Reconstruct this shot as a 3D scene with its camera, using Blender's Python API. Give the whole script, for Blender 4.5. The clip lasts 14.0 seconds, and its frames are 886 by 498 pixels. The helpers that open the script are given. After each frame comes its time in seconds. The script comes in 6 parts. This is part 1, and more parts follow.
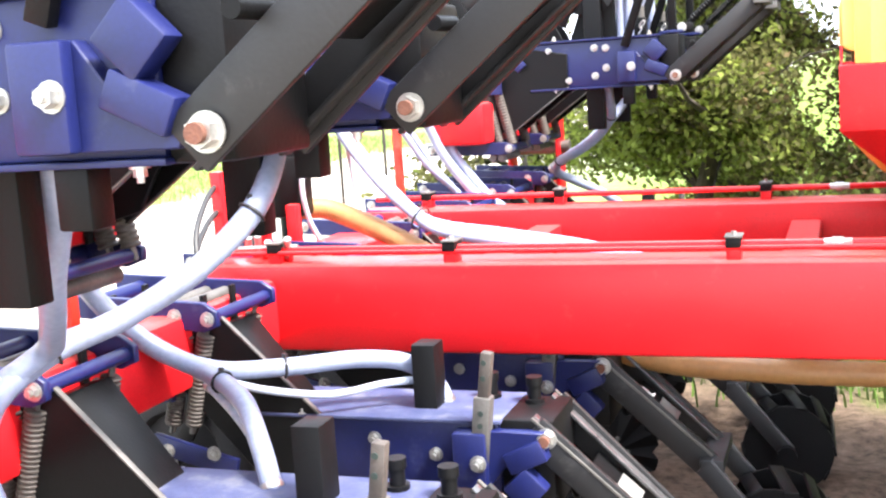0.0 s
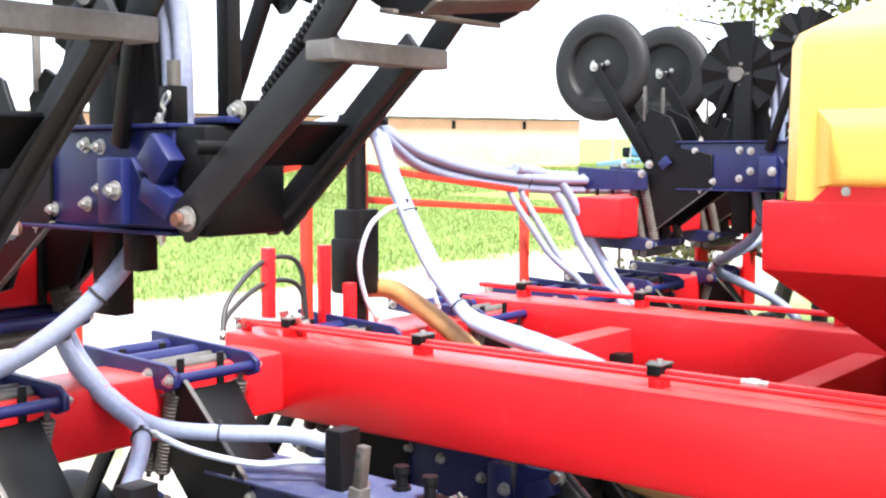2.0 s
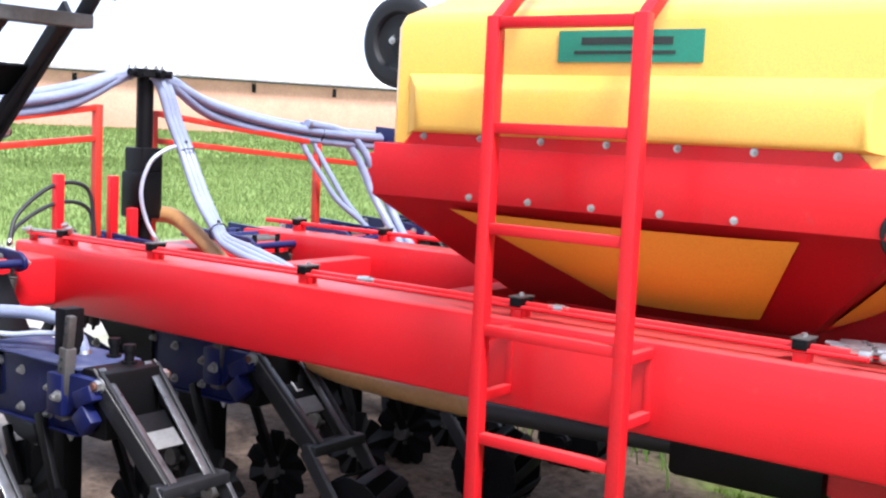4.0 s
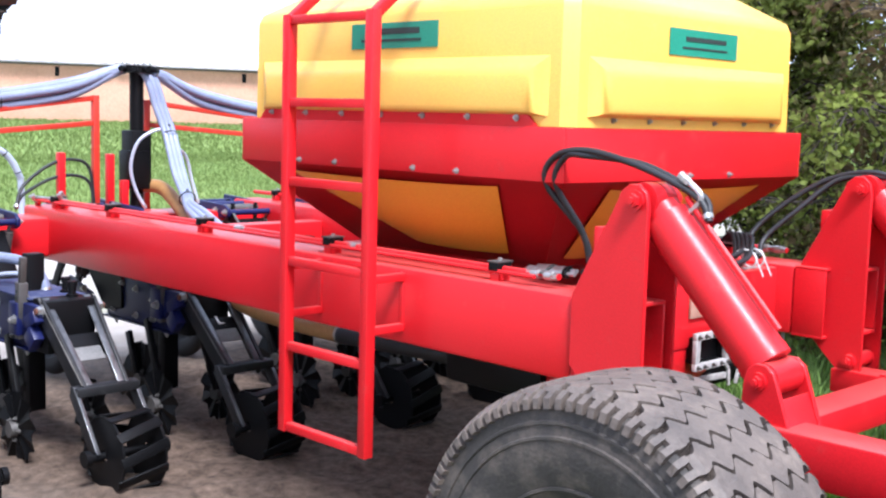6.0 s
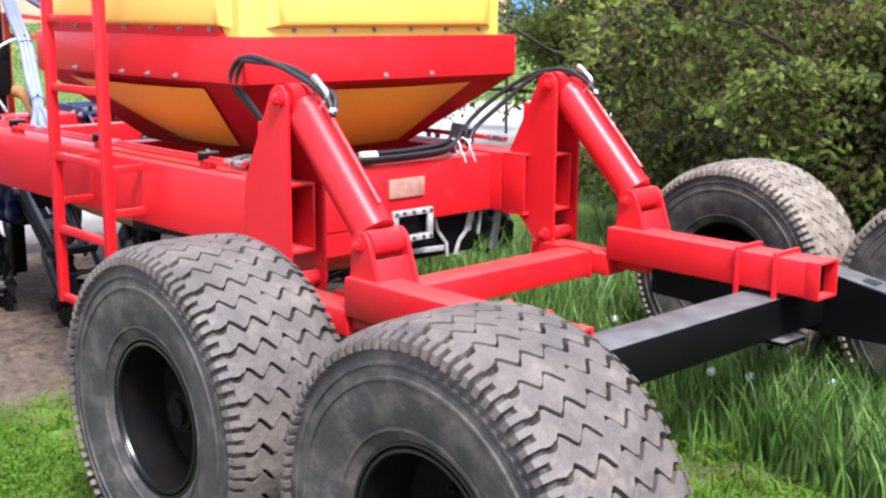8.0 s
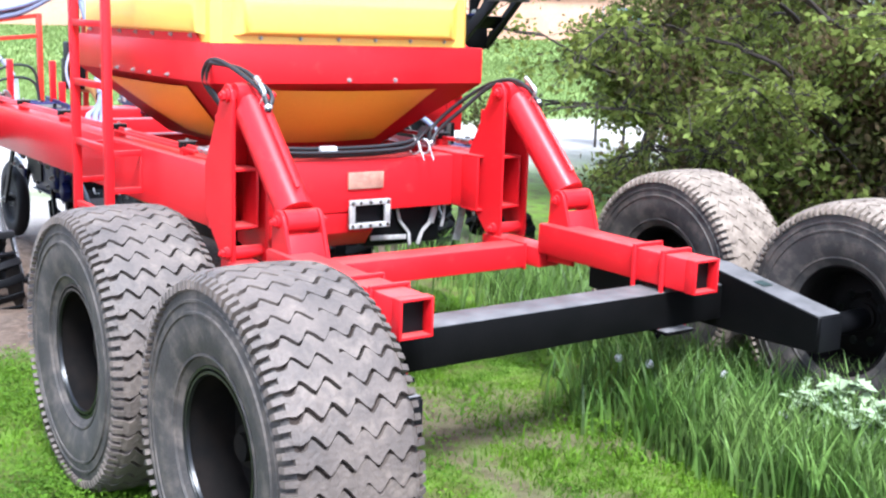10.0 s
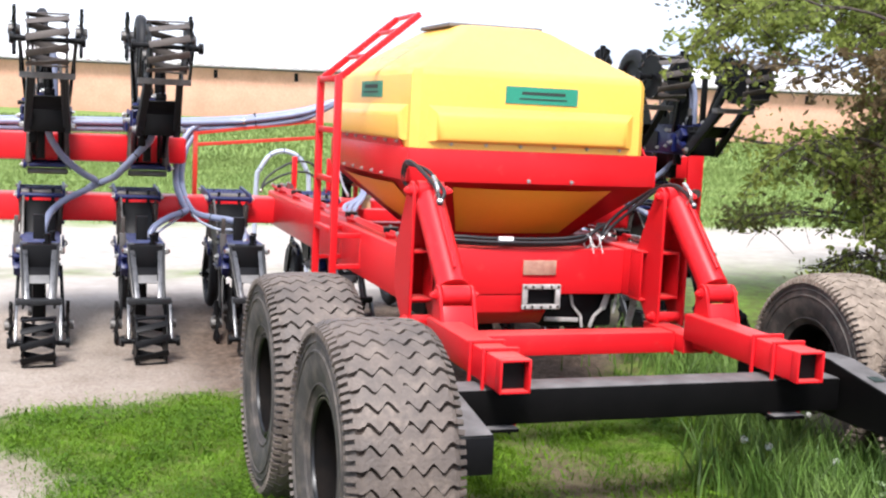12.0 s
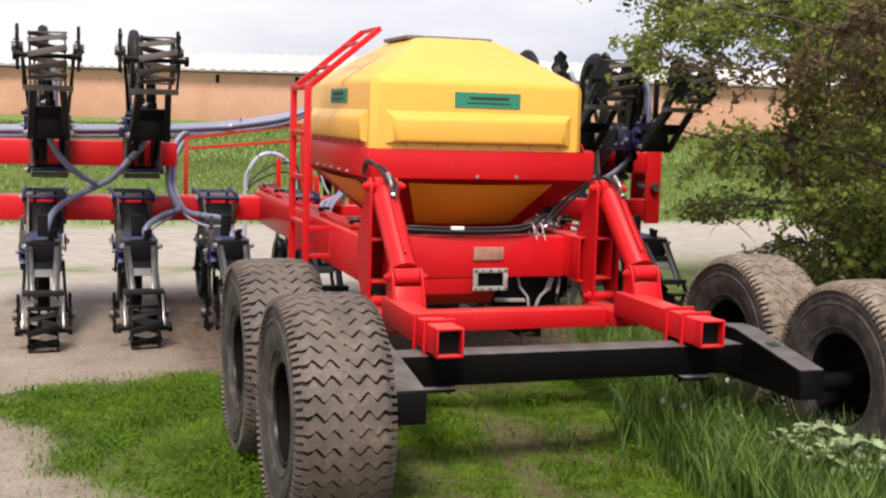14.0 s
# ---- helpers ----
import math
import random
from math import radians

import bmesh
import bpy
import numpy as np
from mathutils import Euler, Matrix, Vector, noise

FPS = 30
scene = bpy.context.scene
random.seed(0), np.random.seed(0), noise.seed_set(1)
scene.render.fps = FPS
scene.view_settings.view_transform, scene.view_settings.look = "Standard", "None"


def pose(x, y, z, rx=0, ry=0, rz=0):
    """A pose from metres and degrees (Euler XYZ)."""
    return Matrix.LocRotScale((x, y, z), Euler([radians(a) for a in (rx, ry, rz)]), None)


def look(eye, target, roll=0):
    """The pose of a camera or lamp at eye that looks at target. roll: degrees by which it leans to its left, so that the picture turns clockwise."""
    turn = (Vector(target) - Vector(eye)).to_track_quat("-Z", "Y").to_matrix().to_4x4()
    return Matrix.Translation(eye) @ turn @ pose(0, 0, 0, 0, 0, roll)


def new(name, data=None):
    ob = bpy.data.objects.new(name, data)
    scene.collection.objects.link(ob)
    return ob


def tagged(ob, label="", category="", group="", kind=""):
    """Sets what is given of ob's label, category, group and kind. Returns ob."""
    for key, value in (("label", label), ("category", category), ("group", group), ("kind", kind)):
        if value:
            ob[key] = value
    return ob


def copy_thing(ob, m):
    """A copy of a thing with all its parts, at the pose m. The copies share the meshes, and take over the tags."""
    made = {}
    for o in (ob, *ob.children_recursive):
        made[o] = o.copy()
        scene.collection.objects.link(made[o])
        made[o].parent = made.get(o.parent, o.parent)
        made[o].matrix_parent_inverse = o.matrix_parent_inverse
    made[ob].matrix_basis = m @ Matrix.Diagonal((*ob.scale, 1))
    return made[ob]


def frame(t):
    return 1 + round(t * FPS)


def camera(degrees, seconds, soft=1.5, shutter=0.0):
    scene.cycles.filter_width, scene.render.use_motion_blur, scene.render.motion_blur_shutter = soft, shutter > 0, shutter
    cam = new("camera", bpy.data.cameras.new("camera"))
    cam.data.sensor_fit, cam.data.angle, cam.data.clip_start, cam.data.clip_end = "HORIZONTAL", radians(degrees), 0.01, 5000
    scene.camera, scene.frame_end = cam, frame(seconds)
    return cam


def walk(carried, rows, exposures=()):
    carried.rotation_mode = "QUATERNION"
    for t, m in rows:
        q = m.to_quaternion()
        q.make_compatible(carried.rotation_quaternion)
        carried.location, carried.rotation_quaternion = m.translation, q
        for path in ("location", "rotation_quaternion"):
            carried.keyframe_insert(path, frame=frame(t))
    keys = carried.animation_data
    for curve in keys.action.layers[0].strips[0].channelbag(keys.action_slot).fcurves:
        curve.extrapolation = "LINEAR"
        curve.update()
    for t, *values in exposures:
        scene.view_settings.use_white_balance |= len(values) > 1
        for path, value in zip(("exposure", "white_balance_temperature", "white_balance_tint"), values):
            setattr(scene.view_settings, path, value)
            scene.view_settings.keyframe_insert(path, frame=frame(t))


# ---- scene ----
cam = camera(42.1, 14.0, soft=2.3)
PATH = [
    (0, (-2.178, -4.958, 1.956), (-2.838, -3.092, 1.667), -3.7),
    (0.5, (-1.832, -4.816, 2.028), (-2.723, -3.04, 1.802), -2.4),
    (1, (-1.483, -4.629, 2.031), (-2.578, -2.964, 1.862), -1.8),
    (1.5, (-1.136, -4.523, 2.056), (-2.372, -2.959, 1.894), -1.0),
    (2, (-0.738, -4.392, 2.067), (-1.971, -2.826, 1.904), 0.0),
    (2.5, (-0.248, -4.443, 2.018), (-1.315, -2.759, 1.856), 1.3),
    (2.7, (-0.076, -4.425, 2.008), (-1.129, -2.732, 1.85), 1.5),
    (4.8, (1.688, -4.713, 1.979), (0.398, -3.208, 1.714), 2.4),
    (5, (1.911, -4.712, 2.01), (0.607, -3.223, 1.722), 2.0),
    (5.5, (2.429, -4.754, 2.012), (1.105, -3.289, 1.693), 2.2),
    (6, (2.895, -4.409, 1.945), (1.476, -3.017, 1.72), 1.6),
    (6.5, (3.277, -4.174, 1.964), (1.895, -2.745, 1.743), 0.6),
    (7, (3.719, -4.043, 1.985), (2.368, -2.594, 1.71), 0.4),
    (7.5, (4.233, -3.922, 2.03), (2.825, -2.545, 1.684), -0.1),
    (8, (4.559, -3.93, 2.042), (3.133, -2.587, 1.64), 0.4),
    (8.2, (4.65, -3.915, 2.028), (3.22, -2.58, 1.611), 0.9),
    (10.3, (6.088, -3.322, 2.07), (4.423, -2.274, 1.71), 1.7),
    (10.5, (6.245, -3.187, 2.076), (4.523, -2.232, 1.726), 1.1),
    (11, (6.581, -3.13, 2.128), (4.78, -2.326, 1.795), 1.5),
    (11.5, (6.915, -3.18, 2.149), (5.072, -2.459, 1.861), 2.5),
    (12, (7.241, -3.125, 2.154), (5.362, -2.481, 1.921), 2.7),
    (12.5, (7.495, -3.066, 2.128), (5.603, -2.451, 1.92), 2.2),
    (13, (7.76, -2.97, 2.096), (5.863, -2.369, 1.893), 2.0),
    (13.5, (8.007, -3.032, 2.132), (6.118, -2.411, 1.915), 2.1),
    (14, (8.255, -3.083, 2.192), (6.372, -2.45, 1.959), 1.8),
]
EXPOSE = [(0.0, 2.55, 6500, 10), (0.5, 2.75, 6450, 9), (1.0, 2.8, 6400, 8), (1.5, 2.45, 6400, 10), (2.0, 1.85, 6400, 10), (2.7, 1.08, 6200, 13), (4.8, 1.12, 5700, 14), (6.5, 0.95, 5600, 14), (8.2, 1.15, 5700, 13), (10.3, 1.45, 5400, 11), (11.0, 1.38, 5500, 11), (12.0, 0.82, 6150, 13), (12.5, 0.27, 6650, 14), (14.0, 0.1, 7000, 15)]
walk(cam, [(t, look(eye, target, roll)) for t, eye, target, roll in PATH], EXPOSE)

# ---- sky and sun ----
SUN_ELEV, SUN_AZ = 55.0, -22.0   # degrees; azimuth counted from +x towards +y
world = bpy.data.worlds.new("sky")
scene.world = world
world.use_nodes = True
wn = world.node_tree
wn.nodes.clear()
w_out = wn.nodes.new("ShaderNodeOutputWorld")
w_bg = wn.nodes.new("ShaderNodeBackground")
w_sky = wn.nodes.new("ShaderNodeTexSky")
w_sky.sky_type, w_sky.sun_disc = "NISHITA", False
w_sky.sun_elevation, w_sky.sun_rotation = radians(SUN_ELEV), radians(90 - SUN_AZ)
w_sky.air_density, w_sky.dust_density, w_sky.ozone_density = 1.0, 4.0, 1.0
# thin cloud: the sky's own light, bleached towards a soft grey-white with cloud banks
w_co = wn.nodes.new("ShaderNodeTexCoord")
w_map = wn.nodes.new("ShaderNodeMapping")
w_map.inputs["Scale"].default_value = (1.2, 1.2, 5.0)
w_noise = wn.nodes.new("ShaderNodeTexNoise")
w_noise.inputs["Scale"].default_value, w_noise.inputs["Detail"].default_value = 2.2, 6.0
w_ramp = wn.nodes.new("ShaderNodeValToRGB")
w_ramp.color_ramp.elements[0].position, w_ramp.color_ramp.elements[1].position = 0.35, 0.68
w_ramp.color_ramp.elements[0].color, w_ramp.color_ramp.elements[1].color = (4.3, 4.9, 6.1, 1), (7.0, 7.3, 7.8, 1)
w_mix = wn.nodes.new("ShaderNodeMix")
w_mix.data_type = "RGBA"
w_mix.inputs[0].default_value = 0.82
wn.links.new(w_co.outputs["Generated"], w_map.inputs["Vector"])
wn.links.new(w_map.outputs["Vector"], w_noise.inputs["Vector"])
wn.links.new(w_noise.outputs["Fac"], w_ramp.inputs["Fac"])
wn.links.new(w_sky.outputs["Color"], w_mix.inputs[6])
wn.links.new(w_ramp.outputs["Color"], w_mix.inputs[7])
wn.links.new(w_mix.outputs[2], w_bg.inputs["Color"])
w_bg.inputs["Strength"].default_value = 0.15
wn.links.new(w_bg.outputs["Background"], w_out.inputs["Surface"])
sun = new("sun", bpy.data.lights.new("sun", "SUN"))
sun.data.energy, sun.data.angle, sun.data.color = 4.2, radians(16.0), (1.0, 0.955, 0.89)
sd = Vector((math.cos(radians(SUN_ELEV)) * math.cos(radians(SUN_AZ)), math.cos(radians(SUN_ELEV)) * math.sin(radians(SUN_AZ)), math.sin(radians(SUN_ELEV))))
sun.matrix_world = look(sd * 30, (0, 0, 0))


# ---- materials ----
def material(name, base, rough=0.5, metal=0.0, second=None, scale=4.0, amount=0.5, grain=60.0, bump=0.1, spec=0.5, coat=0.0, dirt=None, dirt_amount=0.0, sss=0.0, island=0.0, thin=0.0, dust_sheen=None):
    """Base colour broken up at two scales, with fine relief, optional dirt, and tops paled by dust and sky."""
    m = bpy.data.materials.new(name)
    m.use_nodes = True
    nt = m.node_tree
    b = nt.nodes["Principled BSDF"]
    co = nt.nodes.new("ShaderNodeTexCoord")
    big = nt.nodes.new("ShaderNodeTexNoise")
    big.inputs["Scale"].default_value, big.inputs["Detail"].default_value, big.inputs["Roughness"].default_value = scale, 5.0, 0.6
    fine = nt.nodes.new("ShaderNodeTexNoise")
    fine.inputs["Scale"].default_value, fine.inputs["Detail"].default_value = grain, 3.0
    for n in (big, fine):
        nt.links.new(co.outputs["Object"], n.inputs["Vector"])
    second = second or tuple(c * 0.75 for c in base)
    ramp = nt.nodes.new("ShaderNodeValToRGB")
    ramp.color_ramp.elements[0].position, ramp.color_ramp.elements[1].position = 0.5 - 0.25 * (1.2 - amount), 0.5 + 0.3 * (1.2 - amount)
    ramp.color_ramp.elements[0].color, ramp.color_ramp.elements[1].color = (*second, 1), (*base, 1)
    nt.links.new(big.outputs["Fac"], ramp.inputs["Fac"])
    color = ramp.outputs["Color"]
    mixf = nt.nodes.new("ShaderNodeMix")
    mixf.data_type, mixf.blend_type = "RGBA", "OVERLAY"
    mixf.inputs[0].default_value = 0.25
    nt.links.new(color, mixf.inputs[6])
    nt.links.new(fine.outputs["Fac"], mixf.inputs[7])
    color = mixf.outputs[2]
    if island:
        geo = nt.nodes.new("ShaderNodeNewGeometry")
        hsv = nt.nodes.new("ShaderNodeHueSaturation")
        mr = nt.nodes.new("ShaderNodeMapRange")
        mr.inputs["To Min"].default_value, mr.inputs["To Max"].default_value = 1 - island, 1 + island
        nt.links.new(geo.outputs["Random Per Island"], mr.inputs["Value"])
        nt.links.new(mr.outputs["Result"], hsv.inputs["Value"])
        nt.links.new(color, hsv.inputs["Color"])
        color = hsv.outputs["Color"]
    if dirt:
        dn = nt.nodes.new("ShaderNodeTexNoise")
        dn.inputs["Scale"].default_value, dn.inputs["Detail"].default_value, dn.inputs["Roughness"].default_value = 9.0, 8.0, 0.7
        nt.links.new(co.outputs["Object"], dn.inputs["Vector"])
        dr = nt.nodes.new("ShaderNodeMapRange")
        dr.inputs["From Min"].default_value, dr.inputs["From Max"].default_value = 0.62 - 0.3 * dirt_amount, 0.8
        dr.inputs["To Max"].default_value = min(1.0, dirt_amount + 0.3)
        nt.links.new(dn.outputs["Fac"], dr.inputs["Value"])
        md = nt.nodes.new("ShaderNodeMix")
        md.data_type = "RGBA"
        nt.links.new(dr.outputs["Result"], md.inputs[0])
        nt.links.new(color, md.inputs[6])
        md.inputs[7].default_value = (*dirt, 1)
        color = md.outputs[2]
    if dust_sheen:
        # level tops paled in patches: settled dust, with sky reflection put into the colour
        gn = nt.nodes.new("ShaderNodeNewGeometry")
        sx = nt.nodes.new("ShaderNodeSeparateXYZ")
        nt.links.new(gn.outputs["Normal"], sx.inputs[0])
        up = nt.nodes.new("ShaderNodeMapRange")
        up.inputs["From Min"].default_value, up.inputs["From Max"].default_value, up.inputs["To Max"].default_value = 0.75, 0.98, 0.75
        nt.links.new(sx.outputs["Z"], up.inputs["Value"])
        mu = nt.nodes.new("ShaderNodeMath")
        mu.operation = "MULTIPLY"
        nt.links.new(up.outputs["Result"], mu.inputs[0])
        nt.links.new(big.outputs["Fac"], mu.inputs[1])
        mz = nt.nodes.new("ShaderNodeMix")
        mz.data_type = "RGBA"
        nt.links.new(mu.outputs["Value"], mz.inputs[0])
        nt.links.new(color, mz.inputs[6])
        mz.inputs[7].default_value = (*dust_sheen, 1)
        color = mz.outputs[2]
    nt.links.new(color, b.inputs["Base Color"])
    rr = nt.nodes.new("ShaderNodeMapRange")
    rr.inputs["To Min"].default_value, rr.inputs["To Max"].default_value = max(0.02, rough - 0.1), min(1.0, rough + 0.12)
    nt.links.new(big.outputs["Fac"], rr.inputs["Value"])
    nt.links.new(rr.outputs["Result"], b.inputs["Roughness"])
    b.inputs["Metallic"].default_value = metal
    b.inputs["Specular IOR Level"].default_value = spec
    b.inputs["Coat Weight"].default_value = coat
    if sss:
        b.inputs["Subsurface Weight"].default_value = sss
        b.inputs["Subsurface Radius"].default_value = (0.02, 0.012, 0.006)
    if thin:
        tr = nt.nodes.new("ShaderNodeBsdfTranslucent")
        nt.links.new(color, tr.inputs["Color"])
        ms = nt.nodes.new("ShaderNodeMixShader")
        ms.inputs[0].default_value = thin
        nt.links.new(b.outputs["BSDF"], ms.inputs[1])
        nt.links.new(tr.outputs["BSDF"], ms.inputs[2])
        nt.links.new(ms.outputs["Shader"], nt.nodes["Material Output"].inputs["Surface"])
    if bump:
        bp = nt.nodes.new("ShaderNodeBump")
        bp.inputs["Strength"].default_value, bp.inputs["Distance"].default_value = bump, 0.01
        nt.links.new(fine.outputs["Fac"], bp.inputs["Height"])
        nt.links.new(bp.outputs["Normal"], b.inputs["Normal"])
    return m


RED = material("red_paint", (0.60, 0.011, 0.016), 0.36, second=(0.53, 0.009, 0.013), scale=1.5, grain=140, bump=0.03, spec=0.28, coat=0.05, dirt=(0.44, 0.09, 0.08), dirt_amount=0.10, dust_sheen=(0.54, 0.12, 0.105))
RED_RAIL = material("orange_red_paint", (0.55, 0.03, 0.012), 0.5, scale=3, grain=90, bump=0.05, dirt=(0.35, 0.2, 0.14), dirt_amount=0.2)
BLUE = material("blue_paint", (0.007, 0.011, 0.075), 0.42, second=(0.005, 0.008, 0.055), scale=3, grain=110, bump=0.05, spec=0.4, dirt=(0.10, 0.105, 0.15), dirt_amount=0.12)
BLUE_DUST = material("dusty_blue_paint", (0.075, 0.085, 0.15), 0.7, second=(0.03, 0.037, 0.10), scale=9, grain=90, bump=0.08, spec=0.25, dirt=(0.20, 0.19, 0.18), dirt_amount=0.3)
BLACK = material("black_paint", (0.0045, 0.0045, 0.005), 0.45, second=(0.0035, 0.0035, 0.004), scale=4, grain=100, bump=0.08, spec=0.14, dirt=(0.02, 0.019, 0.018), dirt_amount=0.04)
BLACK_BEAM = material("black_beam_dust_sheen", (0.0045, 0.0042, 0.0042), 0.45, second=(0.003, 0.003, 0.003), scale=6, grain=90, bump=0.12, spec=0.06, dirt=(0.015, 0.014, 0.013), dirt_amount=0.04, dust_sheen=(0.30, 0.285, 0.28))
GLOSS = material("satin_black_arm", (0.011, 0.011, 0.012), 0.5, second=(0.008, 0.008, 0.009), scale=5, grain=110, bump=0.05, spec=0.4, dirt=(0.10, 0.095, 0.095), dirt_amount=0.12)
# greyer than the black arms: wear, plus sky sheen put into the colour
WORN_SHEEN = material("worn_edge_sheen", (0.13, 0.13, 0.135), 0.3, 0.5, second=(0.05, 0.05, 0.052), scale=12, grain=120, bump=0.06, coat=0.5)
# flat grey; also laid where black parts mirror the sky
GREY_STEEL = material("matte_grey_steel", (0.17, 0.165, 0.16), 0.65, second=(0.10, 0.098, 0.095), scale=8, grain=80, bump=0.08)
PALE_DUST = material("pale_dusty_metal", (0.46, 0.44, 0.42), 0.6, second=(0.24, 0.225, 0.21), scale=18, grain=80, bump=0.1)
TAN = material("weathered_tan_plate", (0.44, 0.27, 0.19), 0.6, second=(0.30, 0.14, 0.10), scale=14, grain=80, bump=0.1)
BARE = material("worn_steel", (0.16, 0.15, 0.14), 0.5, 0.6, second=(0.09, 0.085, 0.08), scale=8, grain=120, bump=0.1)
SPRING = material("dusty_spring_steel", (0.10, 0.085, 0.075), 0.6, 0.3, second=(0.06, 0.05, 0.045), scale=10, grain=90, bump=0.15)
ZINC = material("zinc_plated_steel", (0.50, 0.50, 0.49), 0.36, 0.85, second=(0.38, 0.37, 0.35), scale=25, grain=120, bump=0.08)
RUST = material("rusty_bolt_end", (0.15, 0.058, 0.035), 0.7, 0.2, second=(0.09, 0.038, 0.026), scale=30, grain=150, bump=0.2)
HOSE = material("grey_ribbed_hose", (0.235, 0.265, 0.37), 0.34, second=(0.19, 0.215, 0.31), scale=5, grain=60, bump=0.05, coat=0.1, sss=0.05)
HOSE_PALE = material("pale_clear_hose", (0.44, 0.47, 0.55), 0.3, second=(0.36, 0.39, 0.47), scale=5, grain=60, bump=0.05, sss=0.08)
BLACK_HOSE = material("black_rubber_hose", (0.014, 0.014, 0.016), 0.5, scale=6, grain=120, bump=0.1)
AMBER = material("amber_duct", (0.36, 0.19, 0.07), 0.45, second=(0.29, 0.145, 0.05), scale=6, grain=40, bump=0.1, sss=0.05)
YELLOW = material("yellow_tank_plastic", (0.82, 0.46, 0.085), 0.34, second=(0.78, 0.43, 0.07), scale=1.2, grain=160, bump=0.04, sss=0.06, dirt=(0.62, 0.40, 0.16), dirt_amount=0.06)
ORANGE = material("orange_tank_bottom", (0.72, 0.30, 0.02), 0.4, second=(0.66, 0.27, 0.02), scale=1.5, grain=120, bump=0.03, sss=0.04)
LABEL = material("green_label", (0.02, 0.24, 0.15), 0.45, second=(0.02, 0.21, 0.13), scale=5, grain=100, bump=0.0)
INK = material("dark_ink", (0.02, 0.035, 0.03), 0.6, scale=5, bump=0.0)
WHITE = material("white_mark", (0.7, 0.7, 0.68), 0.6, scale=5, bump=0.0)
RUBBER = material("dusty_tyre_rubber", (0.05, 0.044, 0.040), 0.7, second=(0.03, 0.027, 0.025), scale=4, grain=70, bump=0.25, spec=0.35, dirt=(0.17, 0.138, 0.112), dirt_amount=0.5)
TREAD = material("muddy_tyre_tread", (0.135, 0.106, 0.087), 0.62, second=(0.066, 0.053, 0.045), scale=5, grain=60, bump=0.45, dirt=(0.26, 0.205, 0.16), dirt_amount=0.34)
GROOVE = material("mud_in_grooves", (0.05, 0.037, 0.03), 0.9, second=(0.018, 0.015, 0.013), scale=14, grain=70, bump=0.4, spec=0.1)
CAKED = material("caked_dry_mud", (0.27, 0.22, 0.175), 0.85, second=(0.12, 0.095, 0.075), scale=11, grain=45, bump=0.6, spec=0.2, dirt=(0.40, 0.34, 0.27), dirt_amount=0.3)
RIM_DARK = material("dull_black_rim", (0.004, 0.004, 0.004), 0.75, second=(0.008, 0.006, 0.005), scale=9, grain=90, bump=0.1, spec=0.06)
RIM = material("black_rim", (0.005, 0.005, 0.006), 0.3, scale=5, grain=90, bump=0.05, spec=0.4)
SOFT_RUBBER = material("small_wheel_rubber", (0.012, 0.012, 0.013), 0.6, second=(0.008, 0.008, 0.009), scale=8, grain=80, bump=0.08, spec=0.3, dirt=(0.05, 0.048, 0.045), dirt_amount=0.1)
BRICK_FAR = material("pink_plaster_wall", (0.58, 0.33, 0.235), 0.9, second=(0.50, 0.27, 0.185), scale=0.6, grain=8, bump=0.2, dirt=(0.40, 0.29, 0.21), dirt_amount=0.4)
ROOFING = material("pale_asbestos_roof", (0.9, 0.9, 0.89), 0.85, second=(0.82, 0.81, 0.8), scale=0.8, grain=10, bump=0.1)
# woods colour greyed and paled to include the haze of distance
HAZE_WOOD = material("haze_tinted_woods", (0.20, 0.27, 0.22), 0.95, second=(0.13, 0.19, 0.16), scale=0.02, grain=0.4, bump=0.0)
PALE_BLUE = material("pale_blue_paint", (0.16, 0.36, 0.5), 0.5, scale=3, grain=40, bump=0.05)
BARK = material("bark", (0.06, 0.045, 0.034), 0.9, second=(0.032, 0.025, 0.02), scale=12, grain=60, bump=0.6)
LEAF = material("leaf_green", (0.26, 0.305, 0.065), 0.65, second=(0.16, 0.205, 0.045), scale=2.0, grain=40, bump=0.05, spec=0.2, island=0.4, thin=0.5)
LEAF_DARK = material("leaf_olive", (0.14, 0.135, 0.045), 0.75, second=(0.08, 0.08, 0.03), scale=2.0, grain=40, bump=0.05, spec=0.2, island=0.4, thin=0.45)
LEAF_RED = material("leaf_brownish", (0.20, 0.145, 0.07), 0.75, second=(0.12, 0.09, 0.045), scale=2.0, grain=40, bump=0.05, spec=0.2, island=0.35, thin=0.45)
GRASS = material("grass_blade", (0.125, 0.225, 0.011), 0.7, second=(0.055, 0.12, 0.008), scale=2.2, grain=30, bump=0.0, spec=0.2, island=0.35, thin=0.25)
CLOVER = material("small_weed_leaf", (0.125, 0.23, 0.013), 0.6, second=(0.055, 0.12, 0.009), scale=2.0, grain=30, bump=0.0, spec=0.2, island=0.25, thin=0.35)
GRASS_TALL = material("tall_grass_blade", (0.165, 0.25, 0.06), 0.55, second=(0.06, 0.125, 0.018), scale=2.5, grain=30, bump=0.0, spec=0.35, island=0.6, thin=0.3)
GRASS_FAR = material("meadow_blade", (0.16, 0.21, 0.066), 0.85, second=(0.11, 0.155, 0.042), scale=0.5, grain=30, bump=0.0, spec=0.1, island=0.12, thin=0.2)
WORMWOOD = material("silvery_weed", (0.27, 0.335, 0.19), 0.8, second=(0.18, 0.24, 0.12), scale=3, grain=30, bump=0.0, island=0.2)
FLUFF = material("dandelion_fluff", (0.7, 0.7, 0.66), 0.9, scale=20, bump=0.0)


